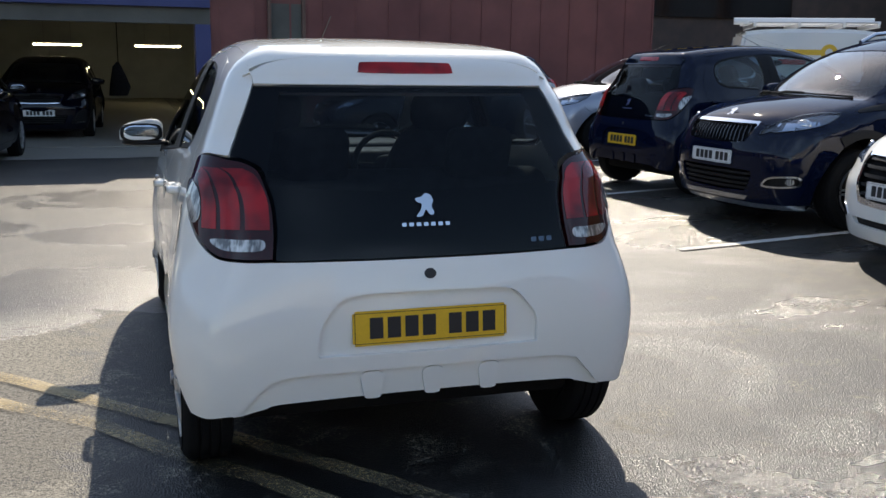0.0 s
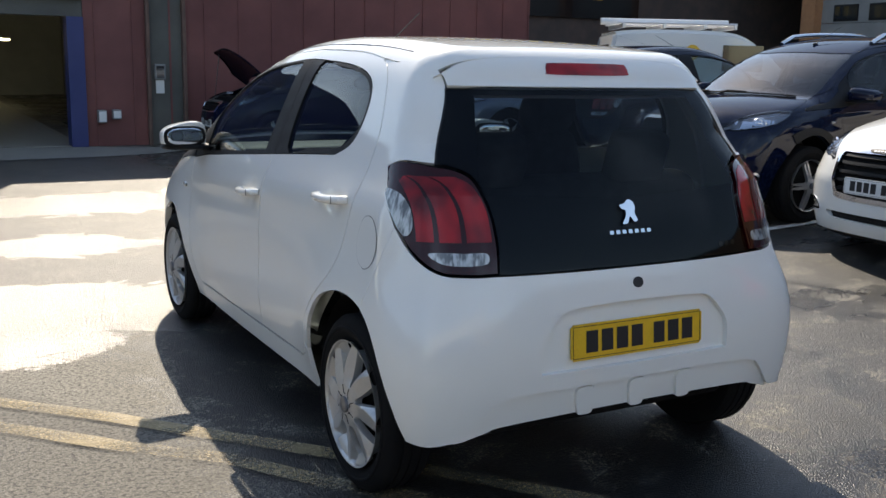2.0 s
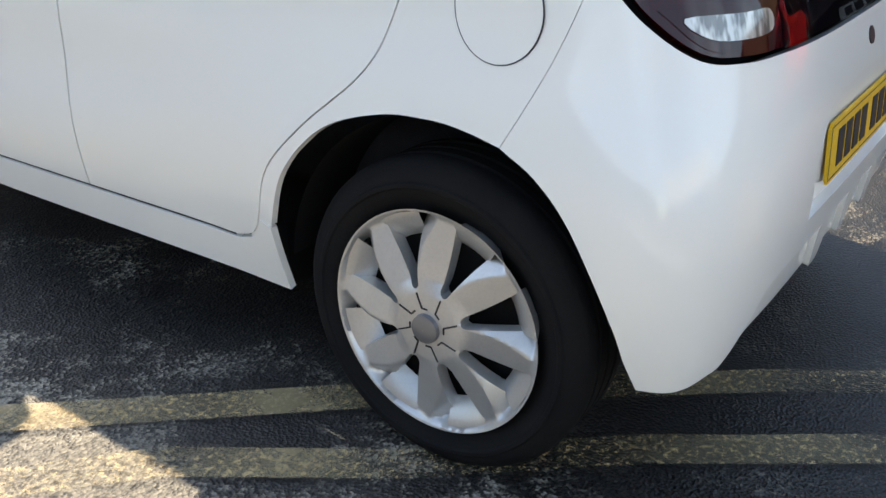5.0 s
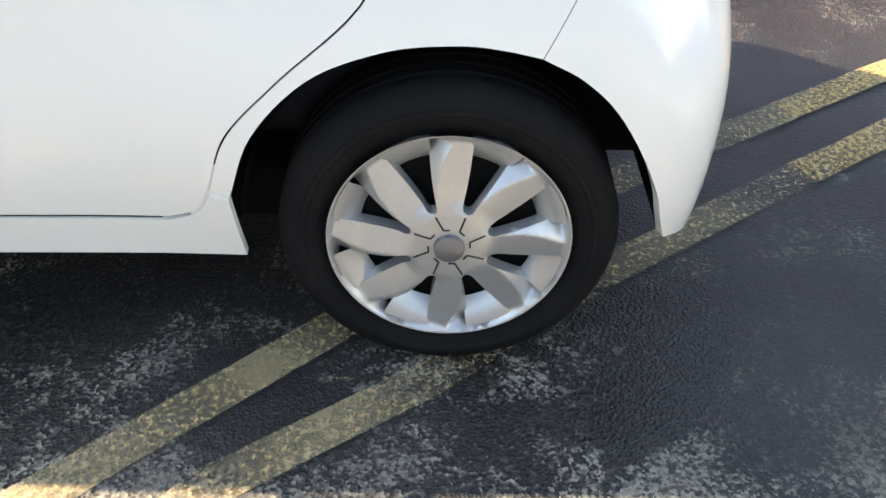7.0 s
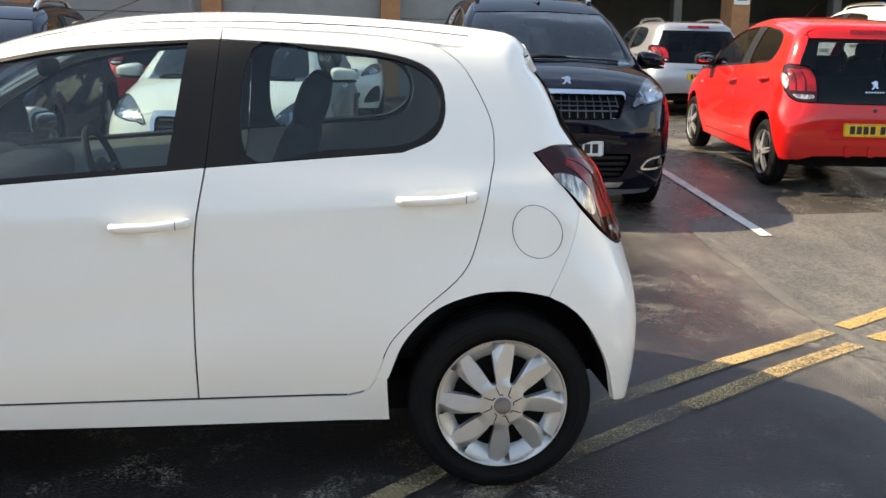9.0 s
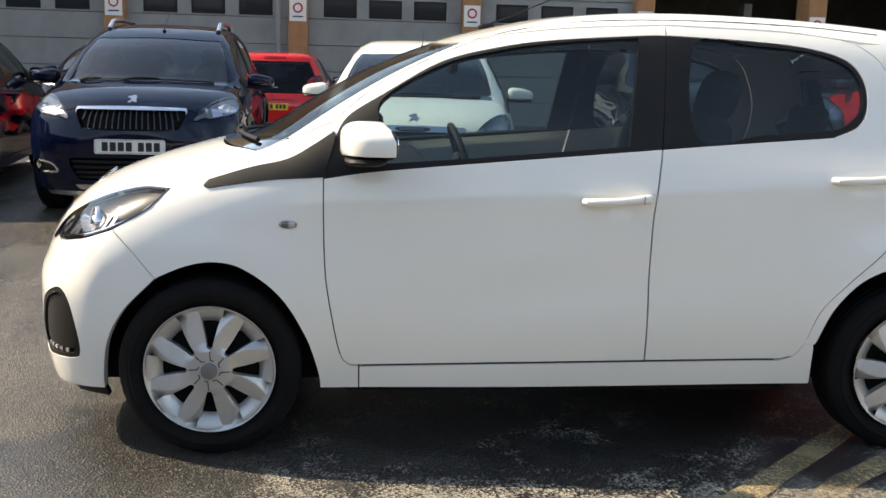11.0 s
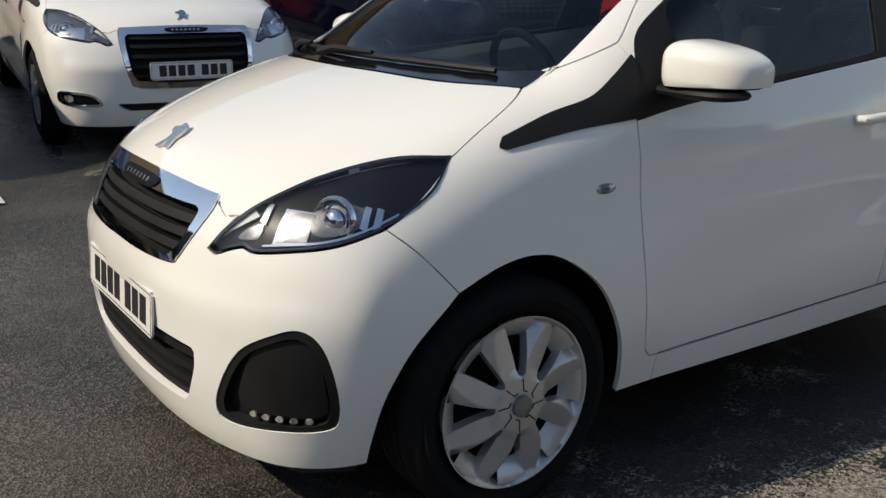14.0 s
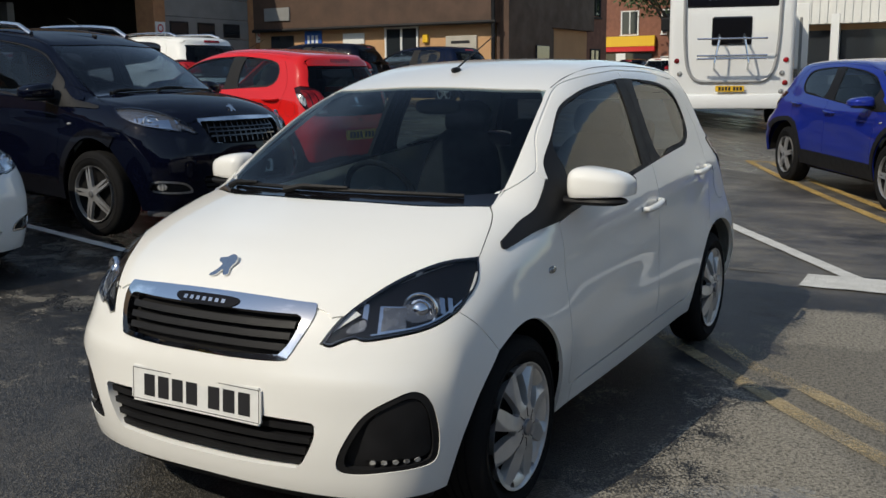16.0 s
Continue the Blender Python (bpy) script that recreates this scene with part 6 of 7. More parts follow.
hatchback(parked(11.0, -8.5, -92), white_paint, "white crossover with roof rails", family, "bars", 2.0, (0.325, 0.205, 0.225), "alloy", 5, clad=trim_black, rails=True, group=ROW)
hatchback(parked(12.6, 3.25, -92), red_paint, "dark red hatchback in the second row", supermini, "slats", 2.0, (0.305, 0.185, 0.205), "alloy", 5, group=ROW)
hatchback(parked(15.0, 6.1, 90), navy_paint, "dark blue crossover with roof rails in the second row", crossover, "bars", 2.0, (0.325, 0.205, 0.225), "alloy", 5, clad=trim_black, rails=True, group=ROW)
hatchback(parked(15.0, 0.6, 90), white_paint, "white hatchback in the second row", supermini, "slats", 2.0, (0.305, 0.185, 0.205), "alloy", 5, group=ROW)
hatchback(parked(9.7, -16.4, -95), navy_paint, "dark hatchback parked low before the beige building", supermini, "slats", 2.0, (0.305, 0.185, 0.205), "alloy", 5, group=ROW)
hatchback(parked(11.4, -14.2, -80), black_paint, "dark crossover before the beige building", crossover, "bars", 2.0, (0.325, 0.205, 0.225), "alloy", 5, group=ROW)
hatchback(parked(-2.25, 18.1, 178), black_paint, "dark hatchback facing out of the workshop", supermini, "slats", 2.0, (0.305, 0.185, 0.205), "alloy", 5, group=ROW)
hatchback(parked(-3.35, 9.35, -3), black_paint, "dark car parked before the open workshop", supermini, "slats", 2.0, (0.305, 0.185, 0.205), "alloy", 5, group=ROW)

raised = hatchback(parked(5.2, 11.5, 90), navy_paint, "dark hatchback with its bonnet propped open by the wall", supermini, "slats", 2.0, (0.305, 0.185, 0.205), "alloy", 5, group=ROW)
for child in raised.children:
    if child.name.startswith("bonnet"):
        child.matrix_local = Matrix.Translation((0, 2.44, 0.98)) @ pose(0, 0, 0, 58, 0, 0) @ Matrix.Translation((0, -2.44, -0.98))
part("prop_rod", tube(bmesh.new(), [(0.45, 3.05, 0.78), (0.40, 2.95, 1.45)], 0.006, 6), satin, raised, "thin bonnet prop rod")

# ---------- van and motorhome ----------
van_white = car_paint("van_white", (0.72, 0.72, 0.71))
logo_yellow = material("logo_yellow", (0.75, 0.45, 0.03), 0.4)
logo_red = material("logo_red", (0.55, 0.02, 0.02), 0.4)


def extruded(profile, half, bevel=0.0):
    """A (y, z) outline drawn across from -half to half."""
    bm = bmesh.new()
    f = bm.faces.new([bm.verts.new((-half, a, b)) for a, b in profile])
    top = bmesh.ops.extrude_face_region(bm, geom=[f])
    bmesh.ops.translate(bm, verts=[v for v in top["geom"] if isinstance(v, bmesh.types.BMVert)], vec=(2 * half, 0, 0))
    if bevel:
        edges = [e for e in bm.edges if len(e.link_faces) == 2 and e.calc_face_angle(0) > 0.9]
        bmesh.ops.bevel(bm, geom=edges, offset=bevel, segments=3, affect="EDGES")
    return bm


def van(m):
    root = thing("van", m, "white panel van with a roof rack and yellow emblems", "van")
    car = Car(root)
    prof = ring([(-0.75, 0.35), (-0.78, 1.0), (-0.72, 1.70), (-0.55, 1.86), (0.6, 1.90), (1.7, 1.84), (2.3, 1.50), (2.75, 1.12), (3.25, 0.95), (3.42, 0.70), (3.40, 0.35)], 4)
    part("body", extruded(prof, 0.86, 0.07), van_white, root, "white painted body", True)
    for k in (-1, 1):
        part("cab_window", boxes((k * 0.862, k * 0.868, 1.45, 2.25, 1.12, 1.62), bevel=0.002), gloss_black, root, "dark cab window")
        part("rear_window", boxes((k * 0.12, k * 0.68, -0.79, -0.755, 1.12, 1.60), bevel=0.012), gloss_black, root, "dark rear window")
        part("tail_lamp", boxes((k * 0.72, k * 0.85, -0.80, -0.74, 0.85, 1.30), bevel=0.02), lens_red, root, "red tail lamp")
        part("emblem_bar", boxes((k * 0.862, k * 0.869, -0.10, 0.75, 1.42, 1.52), bevel=0.002), logo_yellow, root, "yellow painted bar")
        bm = bmesh.new()
        lathe(bm, [(0.0, 0.07), (0.008 * k, 0.07), (0.008 * k, 0.15), (0.0, 0.15)], 20)
        bmesh.ops.translate(bm, verts=bm.verts, vec=(k * 0.862, 0.85, 1.47))
        part("emblem_ring", bm, logo_yellow, root, "yellow painted ring")
        part("emblem_label", boxes((k * 0.862, k * 0.868, -0.05, 0.45, 1.24, 1.34)), logo_red, root, "red painted bar")
        part("rack_rail", tube(bmesh.new(), [(k * 0.70, -0.60, 2.02), (k * 0.70, 1.75, 2.02)], 0.022, 8), alloy, root, "pale roof rack rail")
    part("bumper", boxes((-0.84, 0.84, -0.86, -0.72, 0.32, 0.62), bevel=0.04), trim_black, root, "black rear bumper")
    for y in (-0.5, 0.3, 1.1, 1.7):
        part("rack_bar", boxes((-0.78, 0.78, y - 0.03, y + 0.03, 1.92, 2.01), bevel=0.01), alloy, root, "pale roof rack bar")
    part("pipe_tube", tube(bmesh.new(), [(-0.45, -0.75, 2.09), (-0.45, 1.9, 2.09)], 0.07, 14), van_white, root, "white pipe carrier")
    for y in (0.0, 2.72):
        for k in (-1, 1):
            wheel(car, Vector((k * 0.86, y, 0.32)), 0.32, 0.19, 0.21, 5, "alloy", k)
    return root


van(parked(11.2, 12.98, -118))


def motorhome(m):
    root = thing("motorhome", m, "white coachbuilt motorhome with a rear bicycle rack", "motorhome")
    grey = material("motorhome_grey", (0.30, 0.30, 0.30), 0.4)
    part("body", boxes((-1.13, 1.13, 0.0, 6.0, 0.42, 2.85), bevel=0.12, seg=4), van_white, root, "white bodywork", True)
    part("top_band", boxes((-0.82, 0.82, -0.02, 0.10, 2.28, 2.66), bevel=0.04), gloss_black, root, "black band with pale bars")
    for i in range(11):
        part("band_bar", boxes((-0.42 + i * 0.078, -0.42 + i * 0.078 + 0.05, -0.026, -0.021, 2.42, 2.48)), satin, root)
    part("window", boxes((-0.36, 0.36, -0.03, 0.08, 1.60, 2.12), bevel=0.03), gloss_black, root, "dark rear window")
    for k in (-1, 1):
        sweep = smooth_path([(k * 0.86, -0.012, 2.5), (k * 0.84, -0.012, 1.7), (k * 0.78, -0.012, 1.20), (k * 0.62, -0.012, 0.96), (k * 0.30, -0.012, 0.93), (0, -0.012, 0.93)], 5)
        part("grey_band", tube(bmesh.new(), sweep, 0.035, 6), grey, root, "grey moulded band")
        for z, mat in ((1.32, lens_red), (1.08, lens_white), (0.90, lens_red), (0.74, lens_white)):
            bm = bmesh.new()
            blob(bm, (k * (0.98 - (0.06 if mat is lens_white else 0)), 0.0, z), (0.05, 0.03, 0.05), 2.2, 18, 8)
            part("rear_lamp", bm, mat, root, "small round rear lamp", True)
        part("rack_arm", tube(bmesh.new(), [(k * 0.22, 0.02, 1.80), (k * 0.22, -0.28, 1.74), (k * 0.30, -0.36, 1.30), (k * 0.30, 0.02, 1.15)], 0.02, 6), satin, root, "metal bicycle rack arm")
        part("mirror_arm", boxes((k * 1.13, k * 1.42, 5.3, 5.4, 1.9, 2.2), bevel=0.03), trim_black, root, "black door mirror")
    for z, y in ((1.72, -0.30), (1.42, -0.38), (1.36, -0.30)):
        part("rack_bar", tube(bmesh.new(), [(-0.62, y, z), (0.62, y, z)], 0.018, 6), satin, root, "metal bicycle rack bar")
    part("bumper", boxes((-1.12, 1.12, -0.06, 0.10, 0.42, 0.70), bevel=0.05), van_white, root, "white rear bumper", True)
    number_plate("number_plate", Vector((0.0, -0.07, 0.80)), 0, 0, root, plate_yellow)
    car = Car(root)
    for k in (-1, 1):
        wheel(car, Vector((k * 1.02, 1.9, 0.34)), 0.34, 0.22, 0.21, 5, "alloy", k)
        wheel(car, Vector((k * 1.02, 5.2, 0.34)), 0.34, 0.22, 0.21, 5, "alloy", k)
    return root


motorhome(parked(2.45, -13.6, 196))

# ---------- buildings ----------
beige = surface("beige_render", (0.52, 0.30, 0.15), (0.46, 0.27, 0.14), 1.5, (0.8, 0.95), 0.2, 40)
pier_brick = surface("pier_brick", (0.42, 0.20, 0.09), (0.34, 0.16, 0.08), 6, (0.8, 0.95), 0.3, 60)
door_grey = surface("door_panel_grey", (0.25, 0.248, 0.24), (0.205, 0.203, 0.198), 2, (0.45, 0.6), 0.05, 50)
post_brown = surface("brown_post_paint", (0.15, 0.085, 0.065), (0.11, 0.065, 0.05), 6, (0.6, 0.8), 0.2, 60)
red_wall = surface("red_brown_cladding", (0.20, 0.062, 0.055), (0.14, 0.048, 0.045), 1.2, (0.5, 0.75), 0.1, 30)
dark_wall = surface("dark_brick", (0.06, 0.045, 0.042), (0.10, 0.07, 0.06), 3, (0.8, 0.95), 0.3, 40)
brick_red = surface("red_brick", (0.24, 0.10, 0.065), (0.17, 0.075, 0.05), 4, (0.8, 0.95), 0.4, 40)
cream = surface("cream_render", (0.46, 0.43, 0.37), (0.40, 0.37, 0.32), 2, (0.8, 0.95), 0.2, 40)
fascia_brown = surface("brown_fascia", (0.085, 0.045, 0.028), (0.06, 0.034, 0.022), 2, (0.6, 0.8), 0.1, 40)
brick_dark = surface("sooty_brick", (0.085, 0.045, 0.034), (0.06, 0.034, 0.027), 4, (0.8, 0.95), 0.4, 40)
slate = surface("roof_slate", (0.06, 0.06, 0.07), (0.09, 0.09, 0.10), 5, (0.6, 0.8), 0.3, 40)
clad_white = surface("white_ribbed_cladding", (0.70, 0.69, 0.65), (0.62, 0.61, 0.58), 1.5, (0.45, 0.6), 0.05, 40)
blue_fascia = surface("blue_fascia", (0.02, 0.035, 0.16), (0.016, 0.03, 0.13), 2, (0.4, 0.6), 0.05, 40)
inside_grey = surface("workshop_wall", (0.12, 0.118, 0.105), (0.085, 0.083, 0.076), 1.2, (0.8, 0.95), 0.1, 30)
shed_grey = surface("shed_interior", (0.42, 0.43, 0.41), (0.33, 0.34, 0.33), 1.2, (0.8, 0.95), 0.1, 30)
white_frame = material("white_frame", (0.72, 0.72, 0.70), 0.4)
window_dark = material("window_glass_dark", (0.02, 0.024, 0.028), 0.05, Coat_Weight=0.5)
notice_white = material("notice_white", (0.72, 0.72, 0.70), 0.5)
tube_glow = material("fluorescent_tube", (0.9, 0.9, 0.8), 0.4, Emission_Color=(1.0, 0.92, 0.58, 1), Emission_Strength=6.5)


def structure(name, bm, mat, label):
    return tagged(part(name, bm, mat, None), label, "wall", kind="structure")


# the workshop range with sectional doors
FX = 19.0
z0 = float(flat(FX, 0))
wall = structure("wall_east", boxes((FX + 0.35, FX + 0.7, -20, 24, z0 + 4.2, z0 + 7.0)), beige, "beige rendered wall above the workshop doors")
structure("wall_east_back", boxes((FX + 9.0, FX + 9.3, -20, 24, z0 - 0.3, z0 + 6.9)), inside_grey, "grey back wall of the workshop")
structure("workshop_roof", boxes((FX + 0.4, FX + 9.3, -20, 24, z0 + 7.0, z0 + 7.25)), slate, "roof of the workshop range")
# unseen end walls, added to block daylight from the workshop's inside
for y0 in (-20.3, 24.0):
    structure("workshop_end", boxes((FX + 0.7, FX + 9.3, y0, y0 + 0.3, z0 - 0.3, z0 + 6.9)), inside_grey, "unseen end wall added to keep the workshop dark")
piers = [19.7, 15.6, 11.5, 7.4, 3.3, -0.7, -4.8, -9.0, -15.4, -19.7]
for y in piers:
    structure("pier", boxes((FX, FX + 0.7, y - 0.22, y + 0.22, z0 - 0.6, z0 + 4.2)), pier_brick, "orange brick pier between workshop doors")
    if y < 10:
        sign = thing("notice", pose(FX - 0.012, y, z0 + 2.55), "small white notice with a red ring on a pier", "sign", "notices on the piers")
        part("board", boxes((-0.006, 0.006, -0.19, 0.19, -0.24, 0.24)), notice_white, sign)
        bm = bmesh.new()
        lathe(bm, [(-0.008, 0.075), (-0.012, 0.08), (-0.012, 0.11), (-0.008, 0.115)], 24)
        bmesh.ops.translate(bm, verts=bm.verts, vec=(0, 0, 0.06))
        part("ring", bm, logo_red, sign, "red ring")
        part("bar", boxes((-0.009, -0.0062, -0.12, 0.12, -0.15, -0.12)), plate_bar, sign)


def sectional_door(y0, y1):
    door = thing("sectional_door", pose(FX + 0.30, 0, z0), "closed grey sectional workshop door with small windows", "door", "workshop doors")
    n, h = 7, 4.2 / 7
    for i in range(n):
        part("panel", boxes((-0.03, 0.03, y0, y1, i * h - (0.6 if i == 0 else 0), (i + 1) * h - 0.012), bevel=0.006, seg=1), door_grey, door)
    for k in range(3):
        c = y0 + (y1 - y0) * (k + 0.5 + (k - 1) * -0.12) / 3
        part("window_frame", boxes((-0.045, 0.0, c - 0.38, c + 0.38, 2.44, 2.86), bevel=0.01, seg=1), trim_black, door, "black window frame")
        part("window", boxes((-0.05, -0.04, c - 0.33, c + 0.33, 2.49, 2.81)), window_dark, door, "small dark window")
    return door


for a, b in ((3.52, 7.18), (-0.48, 3.08), (-4.58, -0.92), (7.62, 11.28), (11.72, 15.38), (-19.48, -15.62)):
    sectional_door(a, b)
for y in (-7.4, -12.0):
    lift_post = thing("vehicle_lift", pose(FX + 4.0, y, z0), "grey two-post vehicle lift in the workshop", "vehicle lift")
    for k in (-1, 1):
        part("post", boxes((-0.2, 0.2, k * 1.4 - 0.12, k * 1.4 + 0.12, -0.4, 3.4), bevel=0.02), door_grey, lift_post)
        part("arm", boxes((-0.9, 0.9, k * 1.2 - 0.06, k * 1.2 + 0.06, 1.55, 1.68), bevel=0.02), trim_black, lift_post)
bench_thing = thing("workbench", pose(FX + 6.5, -13.2, z0), "grey metal workbench in the workshop", "workbench")
part("top", boxes((-0.4, 0.4, -1.6, 1.6, 2.0, 2.1)), door_grey, bench_thing)
part("cabinet", boxes((-0.35, 0.35, -1.5, 1.5, -0.3, 2.0), bevel=0.02), inside_grey, bench_thing)
pipe = thing("downpipe", pose(FX - 0.08, 3.75, z0), "pale grey downpipe on the workshop wall", "pipe")
part("pipe", tube(bmesh.new(), [(0, 0, -0.5), (0, 0, 5.2)], 0.06, 10), door_grey, pipe)

# the beige office block at the end of the yard
BY = -19.7
zb = float(flat(14, BY))
office = thing("office_building", pose(0, 0, zb), "low beige rendered office with a deep brown eave", "building")
part("wall", boxes((10.5, 19.0, BY - 7, BY, -0.6, 2.14)), beige, office, "beige rendered wall")
part("eave", boxes((10.35, 19.0, BY - 7.3, BY + 0.28, 2.14, 5.2), bevel=0.02), fascia_brown, office, "deep brown fascia")
part("gutter", tube(bmesh.new(), [(10.3, BY + 0.33, 2.16), (19.0, BY + 0.33, 2.16)], 0.05, 8), trim_black, office, "dark gutter under the fascia")
part("downpipe", tube(bmesh.new(), [(10.38, BY + 0.30, -0.5), (10.38, BY + 0.30, 5.1)], 0.06, 8), trim_black, office, "dark downpipe on the corner")
lean = [(BY - 0.02, -0.6), (BY - 0.02, 3.1), (BY - 0.9, 2.82), (BY - 3.16, 2.06), (BY - 3.16, -0.6)]
bm = extruded(lean, 0.19)
bmesh.ops.translate(bm, verts=bm.verts, vec=(10.24, 0, 0))
part("lean_to_wall", bm, fascia_brown, office, "brown lean-to wall with a sloping top")
part("side_door", boxes((9.99, 10.05, BY - 2.7, BY - 1.8, -0.4, 1.55), bevel=0.01), window_dark, office, "dark side door")
x0, x1 = 12.97, 14.14
win = part("window", boxes((x0, x1, BY - 0.02, BY + 0.03, 1.25, 2.10)), window_dark, office, "dark office window")
for xx in (x0, (x0 + x1) / 2 - 0.03, x1 - 0.06):
    part("frame_bar", boxes((xx, xx + 0.06, BY - 0.01, BY + 0.06, 1.25, 2.10)), white_frame, win)
for zz in (1.20, 2.08):
    part("frame_bar", boxes((x0, x1, BY - 0.01, BY + 0.07, zz, zz + 0.06)), white_frame, win)
part("sill", boxes((x0 - 0.05, x1 + 0.05, BY + 0.01, BY + 0.12, 1.13, 1.19)), white_frame, win, "white window sill")
part("wall_lamp", boxes((12.62, 12.80, BY + 0.01, BY + 0.10, 1.65, 1.90), bevel=0.02), logo_yellow, office, "small yellow box on the wall")
board = part("notice_board", boxes((11.03, 12.04, BY + 0.01, BY + 0.06, 0.75, 1.82), bevel=0.01), cream, office, "cream notice board with dark bars")
for i in range(4):
    part("bar", boxes((11.25 + 0.12 * i, 11.86, BY + 0.061, BY + 0.066, 1.60 - i * 0.2, 1.68 - i * 0.2)), plate_bar, board)
sign = part("blue_sign", boxes((16.48, 17.14, BY + 0.01, BY + 0.05, 1.55, 2.12), bevel=0.01), material("sign_blue", (0.02, 0.10, 0.42), 0.4), office, "blue sign with pale shapes")
for xx in (16.62, 16.78, 16.94):
    part("pale_mark", boxes((xx, xx + 0.09, BY + 0.051, BY + 0.056, 1.68, 1.98)), notice_white, sign)
part("door", boxes((17.6, 18.5, BY - 0.02, BY + 0.04, -0.2, 2.0)), window_dark, office, "dark glazed door")
part("low_white_sign", boxes((14.89, 15.67, BY + 0.01, BY + 0.05, 1.68, 2.0)), notice_white, office, "white sign")
part("faded_sign", boxes((17.5, 18.5, BY + 0.29, BY + 0.33, 2.45, 2.85)), door_grey, office, "faded pale sign over the door")


def block(name, x0, x1, y0, y1, h, wallmat, roofmat, label, ridge=1.8, rows=2, face="+y", gap=2.4, zbase=0.0, frame=white_frame):
    """A building with a pitched roof and rows of framed windows on its seen face."""
    root = thing(name, pose(0, 0, zbase), label, "building")
    part("wall", boxes((x0, x1, y0, y1, -1.0, h)), wallmat, root)
    bm = bmesh.new()
    e = 0.3
    if face in ("+y", "-y"):
        q = [(x0 - e, y0 - e, h), (x1 + e, y0 - e, h), (x1 + e, y1 + e, h), (x0 - e, y1 + e, h), (x0 - e, (y0 + y1) / 2, h + ridge), (x1 + e, (y0 + y1) / 2, h + ridge)]
        fs = [(0, 1, 5, 4), (2, 3, 4, 5), (0, 4, 3), (1, 2, 5), (0, 3, 2, 1)]
    else:
        q = [(x0 - e, y0 - e, h), (x1 + e, y0 - e, h), (x1 + e, y1 + e, h), (x0 - e, y1 + e, h), ((x0 + x1) / 2, y0 - e, h + ridge), ((x0 + x1) / 2, y1 + e, h + ridge)]
        fs = [(0, 4, 5, 3), (1, 2, 5, 4), (0, 1, 4), (2, 3, 5), (0, 3, 2, 1)]
    vs = [bm.verts.new(v) for v in q]
    for f in fs:
        bm.faces.new([vs[i] for i in f])
    part("roof", bm, roofmat, root, "pitched roof")
    a0, a1 = (x0, x1) if face in ("+y", "-y") else (y0, y1)
    n = int((a1 - a0) // gap)
    for r in range(rows):
        zc = 1.5 + r * 2.7
        if zc + 0.7 > h:
            break
        for i in range(n):
            c = a0 + (i + 0.5) * (a1 - a0) / n
            def put(nm, da, z_lo, z_hi, t0, t1, mat, parent):
                lo, hi = c + da[0], c + da[1]
                if face == "+y":
                    return part(nm, boxes((lo, hi, y1 + t0, y1 + t1, z_lo, z_hi)), mat, parent)
                if face == "-y":
                    return part(nm, boxes((lo, hi, y0 - t1, y0 - t0, z_lo, z_hi)), mat, parent)
                if face == "+x":
                    return part(nm, boxes((x1 + t0, x1 + t1, lo, hi, z_lo, z_hi)), mat, parent)
                return part(nm, boxes((x0 - t1, x0 - t0, lo, hi, z_lo, z_hi)), mat, parent)
            w = put("window", (-0.5, 0.5), zc - 0.65, zc + 0.65, -0.02, 0.02, window_dark, root)
            put("frame", (-0.56, -0.48), zc - 0.7, zc + 0.7, -0.02, 0.05, frame, w)
            put("frame", (0.48, 0.56), zc - 0.7, zc + 0.7, -0.02, 0.05, frame, w)
            put("frame", (-0.03, 0.03), zc - 0.65, zc + 0.65, -0.02, 0.045, frame, w)
            put("frame", (-0.47, 0.47), zc + 0.64, zc + 0.70, -0.02, 0.05, frame, w)
            put("sill", (-0.6, 0.6), zc - 0.76, zc - 0.70, -0.02, 0.09, frame, w)
    return root


block("brick_building", 13.04, 21.5, -35.4, -30.0, 6.5, brick_red, slate, "red brick building behind the office", 2.0, 2, "-x", 2.4, 0.3, trim_black)
block("brick_house", 14.0, 24.0, -62.0, -52.0, 6.2, brick_red, slate, "brick shop with flats over it far down the road", 2.4, 2, "+y", 2.4, 0.3)
shop = thing("shop_front", pose(18.3, -51.9, 0.4), "far shop front with a green, yellow and red fascia", "shop")
part("fascia_yellow", boxes((-2.2, 2.2, 0.0, 0.25, 2.7, 3.3)), logo_yellow, shop, "yellow fascia")
part("fascia_red", boxes((-2.2, 2.2, 0.0, 0.25, 2.4, 2.68)), logo_red, shop, "red band")
part("panel_green", boxes((1.2, 2.2, 0.0, 0.2, 0.0, 2.4)), material("shop_green", (0.02, 0.16, 0.07), 0.5), shop, "green panel")
part("glass_front", boxes((-2.0, 1.1, 0.0, 0.1, 0.2, 2.3)), window_dark, shop, "dark shop window")
part("door_frame", boxes((-0.4, 0.2, 0.1, 0.16, 0.0, 2.3)), white_frame, shop, "white door frame")

# the white ribbed shed
SY = -22.0
shed = thing("ribbed_shed", pose(0, 0, 0.3), "shed with white ribbed cladding over a dark opening", "building")
part("cladding", boxes((-14.0, 3.6, SY - 10, SY, 2.35, 7.5)), clad_white, shed, "white ribbed cladding")
for i in range(88):
    part("rib", boxes((-13.95 + i * 0.2, -13.86 + i * 0.2, SY, SY + 0.035, 2.36, 7.4)), clad_white, shed)
part("lower_wall", boxes((-3.2, 3.6, SY - 10, SY - 0.4, -0.8, 2.35)), beige, shed, "beige lower wall")
part("dark_lower_wall", boxes((-14.0, -3.22, SY - 10, SY - 0.4, -0.8, 2.35)), brick_dark, shed, "sooty brick lower wall")
